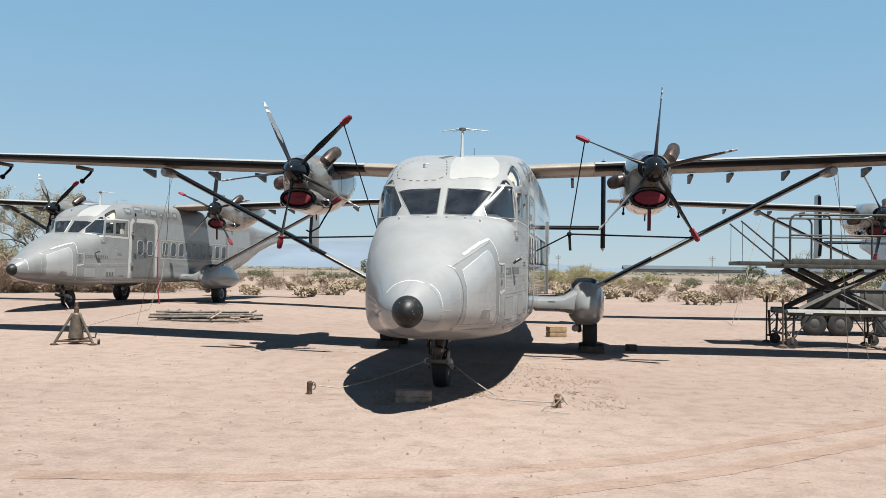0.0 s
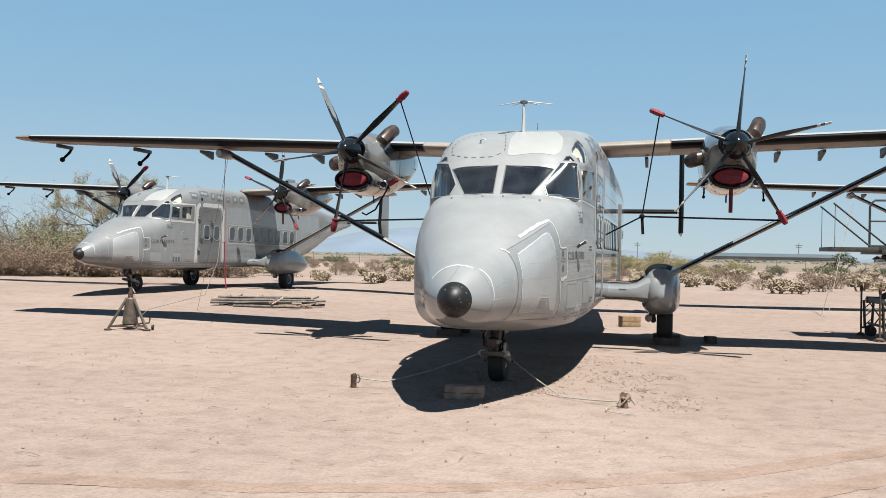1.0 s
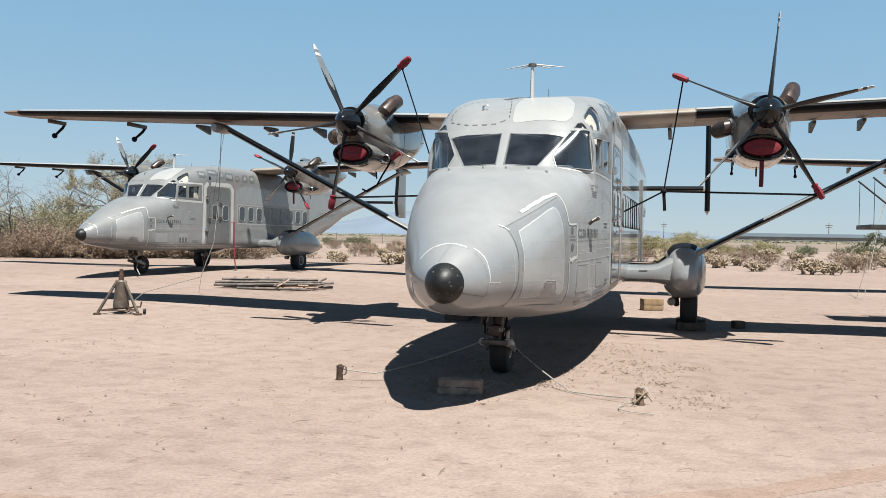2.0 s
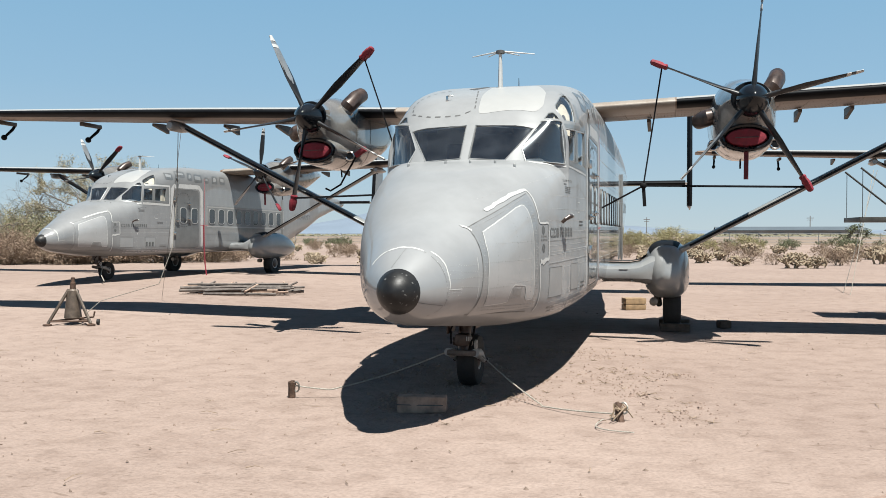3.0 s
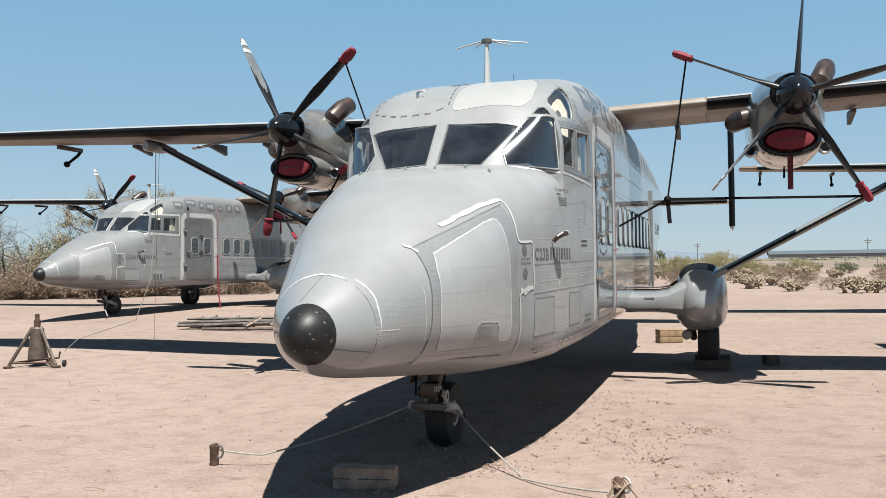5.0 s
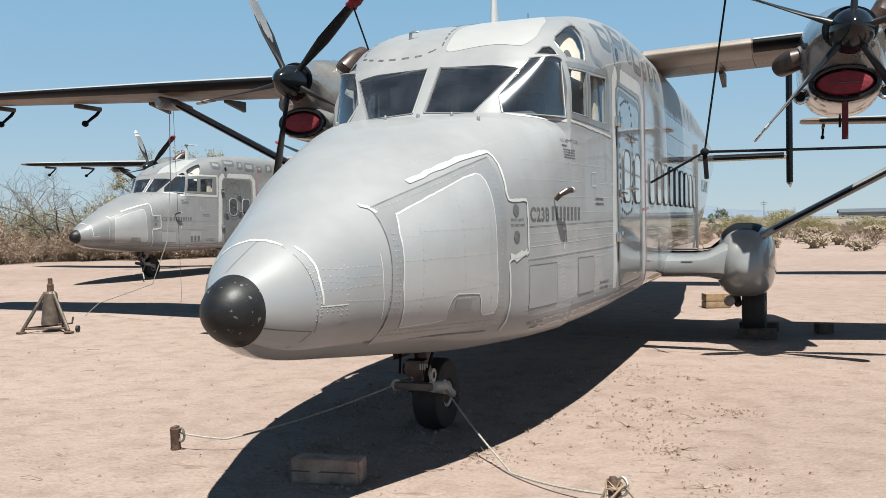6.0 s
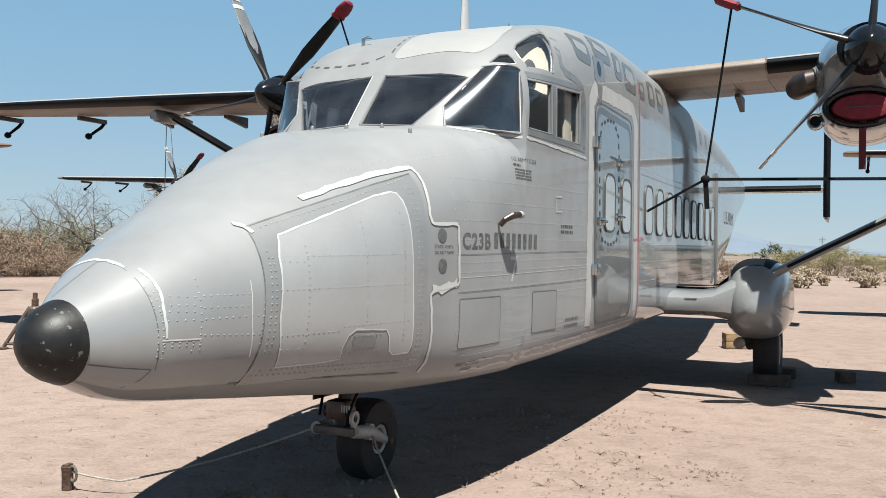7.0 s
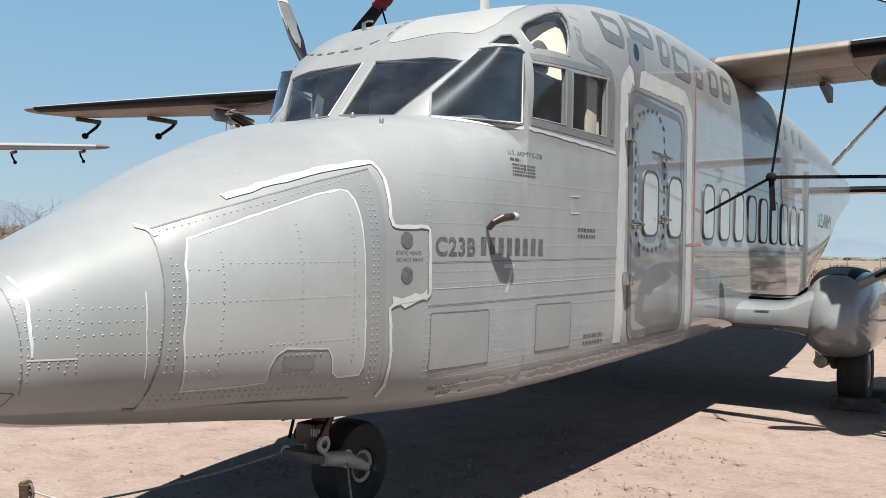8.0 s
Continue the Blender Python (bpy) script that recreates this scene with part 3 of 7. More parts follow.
def decal(poly, place, lift=0.003, step=0.12):
    """A sheet of paint over an outline, laid on the skin."""
    b = B()
    b.bm.faces.new([b.bm.verts.new((p[0], p[1], 0)) for p in poly])
    lo = [min(p[i] for p in poly) for i in (0, 1)]
    hi = [max(p[i] for p in poly) for i in (0, 1)]
    for i in (0, 1):
        c = math.floor(lo[i] / step) * step + step
        while c < hi[i] - 0.003:
            no = (1, 0, 0) if i == 0 else (0, 1, 0)
            bmesh.ops.bisect_plane(b.bm, geom=b.bm.verts[:] + b.bm.edges[:] + b.bm.faces[:], plane_co=Vector(no) * c, plane_no=no)
            c += step
    bmesh.ops.triangulate(b.bm, faces=b.bm.faces[:])
    bad = []
    for v in b.bm.verts:
        q = place(v.co.x, v.co.y, lift)
        if q is None:
            bad.append(v)
        else:
            v.co = q
    bmesh.ops.delete(b.bm, geom=bad, context='VERTS')
    return b


def pane_sheet(poly, way, inset=0.012):
    """A glass sheet over an opening, following the skin's curve."""
    u = way.cross(Vector((0, 0, 1))).normalized()
    v = u.cross(way).normalized()
    c = sum((Vector(p) for p in poly), Vector()) / len(poly)

    def place(a, b, lift):
        o = c + u * a + v * b
        hit = SKIN.ray_cast(o + way * 0.5, -way)[0]
        return (hit if hit else o) - way * inset
    return decal([((Vector(p) - c).dot(u), (Vector(p) - c).dot(v)) for p in poly], place, 0, 0.05)


def resample(pts, step):
    out = []
    for p, q in zip(pts, pts[1:]):
        p, q = Vector(p), Vector(q)
        n = max(1, int((q - p).length / step))
        out += [p.lerp(q, i / n) for i in range(n)]
    return out + [Vector(pts[-1])]


def stripe(lines, place, width, lift=0.003, jitter=0.0, step=0.05, seed=1):
    """Painted lines of some width laid on the skin; jitter makes a ragged edge."""
    rnd = random.Random(seed)
    b = B()
    for pts in lines:
        ps = resample(pts, step)
        prev = None
        for i, p in enumerate(ps):
            d = ps[min(i + 1, len(ps) - 1)] - ps[max(i - 1, 0)]
            side = Vector((-d[1], d[0])).normalized()
            w0 = width * (0.5 + jitter * rnd.random())
            w1 = width * (0.5 + jitter * rnd.random())
            u, v = place(p[0] - side[0] * w0, p[1] - side[1] * w0, lift), place(p[0] + side[0] * w1, p[1] + side[1] * w1, lift)
            if u is None or v is None:
                prev = None
                continue
            cur = (b.bm.verts.new(u), b.bm.verts.new(v))
            if prev:
                b.face((prev[0], prev[1], cur[1], cur[0]))
            prev = cur
    return b


def dashes(pts, place, width, dash, gap, lift=0.004):
    ps = resample(pts, 0.01)
    lines, cur, run = [], [], 0.0
    for p, q in zip(ps, ps[1:]):
        run += (q - p).length
        if run % (dash + gap) < dash:
            cur.append(p)
        elif len(cur) > 1:
            lines.append([c[:] for c in cur])
            cur = []
        else:
            cur = []
    return stripe(lines, place, width, lift, step=0.03)


def rivets(lines, place, pitch=0.030, r=0.0065, lift=0.0, proud=0.0042):
    verts, faces = [], []
    for pts in lines:
        for p in resample(pts, pitch):
            a, t = place(p[0], p[1], lift), place(p[0], p[1], lift + 0.004)
            if a is None or t is None:
                continue
            n = (t - a).normalized()
            t = a + n * proud
            u = n.cross(Vector((0, 0, 1))).normalized()
            v = n.cross(u)
            k = len(verts)
            for c, h in ((r, 0.0), (r * 0.75, proud * 0.7)):
                verts += [a + n * h + (u * math.cos(g) + v * math.sin(g)) * c for g in (i * math.pi / 3 for i in range(6))]
            verts.append(t)
            for i in range(6):
                j = (i + 1) % 6
                faces += [(k + i, k + j, k + 6 + j, k + 6 + i), (k + 6 + i, k + 6 + j, k + 12)]
    me = bpy.data.meshes.new("rivets")
    me.from_pydata([v[:] for v in verts], [], faces)
    me.polygons.foreach_set("use_smooth", [True] * len(me.polygons))
    return me


def text_mesh(words, size, spacing=1.0):
    cu = bpy.data.curves.new("words", 'FONT')
    cu.body, cu.size, cu.space_character = words, size, spacing
    cu.offset = 0.004 if size == 0.135 else 0.0
    ob = new("words", cu)
    dg = bpy.context.evaluated_depsgraph_get()
    dg.update()
    me = bpy.data.meshes.new_from_object(ob.evaluated_get(dg))
    bpy.data.objects.remove(ob)
    return me


def lettering(words, y, z, size, place=on_side, lift=0.003, spacing=1.0):
    me = text_mesh(words, size, spacing)
    bm = bmesh.new()
    bm.from_mesh(me)
    bmesh.ops.triangulate(bm, faces=bm.faces[:])
    for v in bm.verts:
        q = place(y + v.co.x, z + v.co.y, 0)
        v.co = q + Vector((lift * 0.5, 0, 0)) if q else Vector((1.12, y + v.co.x, z + v.co.y))
    b = B()
    b.bm.free()
    b.bm = bm
    return b


def bars(rows, y, z, w, h, gap, place=on_side, lift=0.004, seed=2):
    """Rows of small blocks that stand for lettering too small to read."""
    rnd = random.Random(seed)
    lines = []
    for r in range(rows):
        c = 0.0
        while c < w:
            k = min(w - c, rnd.uniform(0.4, 1.1) * h * 2.2)
            lines.append([(y + c, z - r * (h + gap)), (y + c + k, z - r * (h + gap))])
            c += k + h * 0.6
    return stripe(lines, place, h, lift)


def wheel(parent, name, centre, r, width, rim_r, label=""):
    w = thing_part(name, parent)
    h = width / 2
    prof = [(-h * 0.72, rim_r * 0.96), (-h * 0.95, rim_r * 1.12), (-h, r * 0.80), (-h * 0.90, r * 0.93), (-h * 0.62, r * 0.99), (0, r), (h * 0.62, r * 0.99), (h * 0.90, r * 0.93), (h, r * 0.80), (h * 0.95, rim_r * 1.12), (h * 0.72, rim_r * 0.96)]
    part("tyre", B().lathe(prof, centre, 'X', 40), M["rubber"], w, "black rubber tyre")
    b = B().lathe([(-h * 0.80, rim_r * 0.74), (-h * 0.90, rim_r * 0.96), (-h * 0.66, rim_r), (h * 0.66, rim_r), (h * 0.90, rim_r * 0.96), (h * 0.80, rim_r * 0.74)], centre, 'X', 32)
    part("rim", b, M["rim"], w, "pale grey wheel rim")
    part("hub", B().lathe([(-h * 1.02, rim_r * 0.2), (-h * 0.82, rim_r * 0.76), (h * 0.82, rim_r * 0.76), (h * 1.02, rim_r * 0.2)], centre, 'X', 16), M["oily"], w)
    return w


def thing_part(name, parent, label=""):
    ob = new(name)
    ob.parent = parent
    if label:
        tagged(ob, label)
    return ob


def airfoil(x, y0, chord, zc, thick, n=28):
    """Closed wing section at span x, nose at y0."""
    pts = []
    for k in range(n):
        a = 2 * math.pi * k / n
        c = 0.5 * (1 - math.cos(a))
        t = thick * 3.3 * (0.2969 * math.sqrt(c) - 0.126 * c - 0.3516 * c**2 + 0.2843 * c**3 - 0.1015 * c**4)
        pts.append(Vector((x, y0 + chord * c, zc + (t if a < math.pi else -t) + 0.012 * chord * math.sin(math.pi * c))))
    return pts


WING_SLOPE = 0.036
AXIS = -0.12          # the hull stands very slightly turned: its line lies a hand to starboard at the wing


def wing_z(x):
    return 3.64 + WING_SLOPE * abs(x)


WING = [(0.9, 5.05, 1.95, 0.34), (2.26, 5.05, 1.95, 0.34), (5.6, 5.08, 1.93, 0.34), (6.85, 5.11, 1.88, 0.33), (9.7, 5.24, 1.54, 0.28), (11.4, 5.33, 1.30, 0.23), (11.8, 5.40, 1.15, 0.15), (11.88, 5.56, 0.82, 0.05)]


def wing_at(x):
    x = abs(x)
    for a, b in zip(WING, WING[1:]):
        if x <= b[0]:
            t = (x - a[0]) / (b[0] - a[0])
            return [a[i] + (b[i] - a[i]) * t for i in range(4)]
    return WING[-1]


def nose_strip(x0, x1, s, frac, lift, low=None):
    """A sheath over the wing's leading edge between two spans."""
    b = B()
    rings = []
    k = max(2, int(abs(x1 - x0) / 0.6) + 1)
    for i in range(k + 1):
        x = x0 + (x1 - x0) * i / k
        _, y0, ch, th = wing_at(x)
        sec = airfoil(x, y0, ch, wing_z(x), th, 64)
        up = [p for p in sec[:32] if p.y < y0 + frac * ch]
        lo = [p for p in sec[32:] if p.y < y0 + (low or frac) * ch]
        line = list(reversed(up)) + list(reversed(lo))
        c = Vector((x, y0 + 0.3 * ch, wing_z(x)))
        out = []
        for p in line:
            d = (p - c)
            d.x = 0
            out.append(Vector((s * x, 0, 0)) + Vector((0, p.y, p.z)) + d.normalized() * lift)
        rings.append(out)
    m = min(len(r) for r in rings)
    b.loft([r[:m] for r in rings], closed=False)
    return b


def build_wing(ac, s):
    w = thing_part("wing", ac)
    rings = []
    for x, y0, ch, th in WING:
        rings.append([Vector((s * p.x, p.y, p.z)) for p in airfoil(x, y0, ch, wing_z(x), th, 48)])
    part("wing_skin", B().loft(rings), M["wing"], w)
    part("de_icer_boot", nose_strip(2.32, 11.4, s, 0.03, 0.005, 0.13), M["boot"], w, "black rubber de-icing boot")
    part("upper_edge_trim", nose_strip(2.32, 11.4, s, 0.16, 0.002, 0.001), M["whitesoft"], w, "pale strip over the leading edge")
    for x in (1.86, 4.3, 5.1, 6.2, 7.75):
        _, y0, ch, th = wing_at(x)
        z = wing_z(x) - th * 0.3
        b = B()
        b.loft([[Vector((s * (x + sx * 0.03), y0 + ch * 0.66, z - 0.02 + dz)) for sx, dz in ((-1, 0.04), (1, 0.04), (1, -0.01), (-1, -0.01))],
                [Vector((s * (x + sx * 0.03), y0 + ch * 0.86, z + dz)) for sx, dz in ((-1, 0.04), (1, 0.04), (1, -0.10), (-1, -0.10))],
                [Vector((s * (x + sx * 0.03), y0 + ch * 0.96, z + dz)) for sx, dz in ((-1, 0.04), (1, 0.04), (1, -0.135), (-1, -0.135))]])
        part("flap_hinge", b, M["hinge"], w)
    for x in (9.33, 11.28):
        _, y0, ch, th = wing_at(x)
        z = wing_z(x) - th * 0.4
        b = B().tube([(s * x, y0 + ch * 1.0, z - 0.02), (s * x, y0 + ch * 0.95, z - 0.10), (s * (x + 0.02), y0 + ch * 0.80, z - 0.27)], [0.028, 0.032, 0.026], 8)
        b.blob((s * (x + 0.02), y0 + ch * 0.78, z - 0.29), (0.055, 0.07, 0.06), 10)
        hb = part("balance_arm", b, M["boot"], w, "black aileron balance weight on an arm")
        part("arm_bracket", B().box((s * x - 0.04, y0 + ch * 0.62, z - 0.03), (s * x + 0.04, y0 + ch * 1.02, z + 0.05), bevel=0.015), M["hinge"], hb)
    part("root_panel", nose_strip(1.0, 2.30, s, 0.3, 0.004), M["rootpanel"], w, "pale weathered leading edge panel at the wing root")
    # rivet rows along the spars and ribs of the lower skin
    pts = []
    for frac in (0.2, 0.36, 0.55, 0.69, 0.71):
        pts += [(1.3 + 0.055 * i, frac) for i in range(176)]
    for i in range(24):
        pts += [(1.5 + 0.4 * i, 0.18 + 0.03 * j) for j in range(25)]
    verts, faces = [], []
    for x, frac in pts:
        _, y0, ch, th = wing_at(x)
        t = th * 3.3 * (0.2969 * math.sqrt(frac) - 0.126 * frac - 0.3516 * frac**2 + 0.2843 * frac**3 - 0.1015 * frac**4)
        y, z = y0 + ch * frac, wing_z(x) - t + 0.012 * ch * math.sin(math.pi * frac)
        k = len(verts)
        verts += [(s * x + 0.007, y, z + 0.002), (s * x, y + 0.007, z + 0.002), (s * x - 0.007, y, z + 0.002), (s * x, y - 0.007, z + 0.002), (s * x, y, z - 0.006)]
        faces += [(k + i, k + (i + 1) % 4, k + 4) for i in range(4)]
    me = bpy.data.meshes.new("wing_rivets")
    me.from_pydata(verts, [], faces)
    me.materials.append(M["hinge"])
    rv = new("wing_rivets", me)
    rv.parent = w
    tagged(rv, kind="stuff")
    # round cap where the strut meets the wing
    part("strut_fitting", B().lathe([(-0.18, 0.06), (-0.12, 0.10), (0.25, 0.10), (0.7, 0.03)], (s * 6.80, 5.53, wing_z(6.8) - 0.22), 'Y', 20), M["grey"], w)
    for ob in w.children_recursive:
        for v in ob.data.vertices:
            v.co.x += AXIS


def build_strut(ac, s):
    a, c = Vector((s * 2.24, 5.62, 1.36)), Vector((s * 6.72 + AXIS, 5.68, wing_z(6.7) - 0.20))
    d = (c - a).normalized()
    up = d.cross(Vector((0, 1, 0))).normalized()
    rings = []
    for p in (a, a.lerp(c, 0.5), c):
        rings.append([p + Vector((0, 1, 0)) * (0.15 * math.cos(t)) + up * (0.052 * math.sin(t)) for t in (2 * math.pi * k / 20 for k in range(20))])
    st = part("wing_strut", B().loft(rings), M["sidepatch"], ac, "grey streamlined wing strut")
    part("strut_boot", B().loft([[p + Vector((0, 0.15 * math.cos(t) * 1.02, 0)) + up * (0.052 * math.sin(t) * 1.06) for t in (math.pi + u for u in (-0.32, -0.2, -0.1, 0, 0.1, 0.2, 0.32))] for p in (a.lerp(c, 0.04), a.lerp(c, 0.97))], closed=False), M["boot"], st)


def build_sponson(ac, s):
    sp = thing_part("sponson", ac)
    keys = [(5.12, 0.05, 0.93, 1.02, 2.0), (5.20, 0.19, 0.77, 1.24, 2.2), (5.50, 0.315, 0.63, 1.46, 2.5), (5.95, 0.365, 0.575, 1.54, 2.8), (6.70, 0.365, 0.575, 1.52, 2.8), (7.40, 0.31, 0.63, 1.40, 2.5), (8.00, 0.17, 0.80, 1.15, 2.2), (8.25, 0.03, 0.94, 1.00, 2)]
    rings = []
    for y, w, zb, zt, n in hermite(keys, 5):
        zc = zb + (zt - zb) * 0.42
        ring = []
        for k in range(40):
            t = 2 * math.pi * k / 40
            c, sn = math.cos(t), math.sin(t)
            ring.append(Vector((s * (2.055 + w * math.copysign(abs(c)**(2 / n), c)), y, zc + (zt - zc if sn > 0 else zc - zb) * math.copysign(abs(sn)**(2 / n), sn))))
        rings.append(ring)
    part("wheel_pod", B().loft(rings), M["grey"], sp, "pale grey rounded wheel pod")
    rings = []
    for x, z, t, y0, ch in ((1.0, 1.0, 0.185, 5.2, 2.3), (1.45, 1.0, 0.185, 5.2, 2.3), (1.62, 1.01, 0.21, 5.19, 2.35), (1.76, 1.04, 0.29, 5.2, 2.3), (1.9, 1.06, 0.40, 5.25, 2.2)):
        ring = []
        for k in range(32):
            a = 2 * math.pi * k / 32
            c = 0.5 * (1 - math.cos(a))
            h = t * (abs(math.sin(a))**0.55) * (1 - 0.25 * c)
            ring.append(Vector((s * x, y0 + ch * c, z + math.copysign(h, math.sin(a)))))
        rings.append(ring)
    part("stub_wing", B().loft(rings), M["grey"], sp)
    part("stub_marking", B().box((s * 1.38 - 0.07, 5.205, 1.068), (s * 1.38 + 0.07, 5.215, 1.076)), M["dark"], sp)
    part("stub_drain", B().lathe([(-0.012, 0.002), (-0.012, 0.02), (0.02, 0.02)], (s * 1.52, 5.24, 0.90), 'Y', 14), M["dark"], sp)
    # black anti-slip paint over the stub and the pod's shoulder
    b = B()
    rr = []
    for x, z, t in ((1.11, 1.0, 0.19), (1.45, 1.0, 0.19), (1.62, 1.01, 0.215), (1.74, 1.04, 0.28)):
        rr.append([Vector((s * x, y, z + t * f + 0.004)) for y, f in ((5.75, 1.0), (6.0, 1.0), (6.5, 0.97), (7.1, 0.80))])
    b.loft(rr, closed=False)
    part("walkway_paint", b, M["boot"], sp, "black anti-slip walkway paint")
    band = []
    for y, w, zb, zt, n in hermite(keys, 5)[10:20]:
        zc = zb + (zt - zb) * 0.42
        row = []
        for a in (62, 72, 82, 92, 102, 112, 122, 132, 140):
            c, sn = math.cos(radians(a)), math.sin(radians(a))
            row.append(Vector((s * (2.055 + (w + 0.004) * math.copysign(abs(c)**(2 / n), c)), y, zc + (zt + 0.004 - zc) * abs(sn)**(2 / n))))
        band.append(row)
    part("pod_top_paint", B().loft(band, closed=False), M["boot"], sp, "black paint over the pod's crown")
    mg = thing_part("main_gear", ac)
    wheel(mg, "main_wheel", (s * 2.14, 6.40, 0.40), 0.41, 0.30, 0.19)
    part("gear_leg", B().tube([(s * 1.92, 6.35, 0.85), (s * 1.90, 6.3, 0.55), (s * 1.93, 6.40, 0.42)], [0.07, 0.065, 0.05], 12), M["steel"], mg)
    part("brake_unit", B().lathe([(-0.08, 0.03), (-0.07, 0.07), (0.07, 0.07), (0.08, 0.03)], (s * 1.84, 6.05, 0.50), 'Y', 16), M["steel"], mg)


PROP_HUB = {PORT: (3.22, 3.62, 3.52), STAR: (-3.44, 3.62, 3.49)}


def build_prop(ac, s, first, covers, silver):
    pr = thing_part("propeller", ac)
    white = M["white"]
    c = Vector(PROP_HUB[s])
    part("spinner", B().lathe([(-0.27, 0.0005), (-0.262, 0.033), (-0.22, 0.082), (-0.13, 0.15), (0.0, 0.205), (0.12, 0.228), (0.20, 0.232), (0.21, 0.18)], c, 'Y', 36), M["spinner"], pr, "glossy black propeller spinner")
    for k in range(5):
        a = radians(first + 72 * k)
        rad = Vector((math.cos(a), 0, math.sin(a)))
        tan = Vector((-math.sin(a), 0, math.cos(a)))
        rings = []
        for r, ch, th, tw in ((0.16, 0.085, 0.08, 112), (0.32, 0.09, 0.065, 112), (0.45, 0.14, 0.045, 109), (0.7, 0.22, 0.034, 104), (1.0, 0.225, 0.026, 98), (1.29, 0.20, 0.02, 94), (1.43, 0.15, 0.015, 92), (1.46, 0.06, 0.008, 92)):
            t = radians(tw)
            cd = Vector((0, 1, 0)) * math.sin(t) + tan * math.cos(t)
            nd = rad.cross(cd)
            q = c + Vector((0, 0.05, 0)) + rad * r
            rings.append([q + cd * (ch * (0.5 * math.cos(u))) + nd * (th * 0.5 * math.sin(u)) for u in (2 * math.pi * j / 14 for j in range(14))])
        bl = part("blade", B().loft(rings), M["blade"], pr, "propeller blade with a pale grey face" if k in silver else "black propeller blade")
        if k in silver:
            face = []
            for r, ch, th, tw in ((0.58, 0.06, 0.038, 106), (0.7, 0.17, 0.034, 104), (1.0, 0.222, 0.026, 98), (1.29, 0.197, 0.02, 94), (1.43, 0.147, 0.015, 92), (1.455, 0.06, 0.008, 92)):
                t = radians(tw)
                cd = Vector((0, 1, 0)) * math.sin(t) + tan * math.cos(t)
                nd = rad.cross(cd)
                q = c + Vector((0, 0.05, 0)) + rad * r
                face.append([q + cd * (ch * (0.505 * math.cos(u))) + nd * ((th * 0.5 + 0.002) * math.sin(u)) for u in (2 * math.pi * j / 14 for j in range(14))])
            part("painted_face", B().loft(face), M["bladealu"], bl, "pale grey painted blade face")
        if k in covers:
            t = radians(94)
            cd = Vector((0, 1, 0)) * math.sin(t) + tan * math.cos(t)
            nd = rad.cross(cd)
            cr = []
            for r, w, h in ((1.25, 0.11, 0.026), (1.27, 0.128, 0.045), (1.31, 0.112, 0.036), (1.35, 0.126, 0.05), (1.43, 0.112, 0.046), (1.485, 0.085, 0.04), (1.505, 0.045, 0.02)):
                q = c + Vector((0, 0.05, 0)) + rad * r
                cr.append([q + cd * (w * math.cos(u)) + nd * (h * math.sin(u)) for u in (2 * math.pi * j / 12 for j in range(12))])
            part("tip_cover", B().loft(cr), M["red"], bl, "red canvas blade tip cover")
        else:
            for r0, r1 in ((1.23, 1.29), (1.35, 1.455)):
                t = radians(93)
                cd = Vector((0, 1, 0)) * math.sin(t) + tan * math.cos(t)
                nd = rad.cross(cd)
                cr = []
                for r in (r0, r1):
                    w = np.interp(r, (1.0, 1.29, 1.43, 1.46), (0.226, 0.201, 0.151, 0.062)) / 2 + 0.002
                    q = c + Vector((0, 0.05, 0)) + rad * r
                    cr.append([q + cd * (w * math.cos(u)) + nd * (0.017 * math.sin(u)) for u in (2 * math.pi * j / 14 for j in range(14))])
                part("tip_band", B().loft(cr), white, bl)


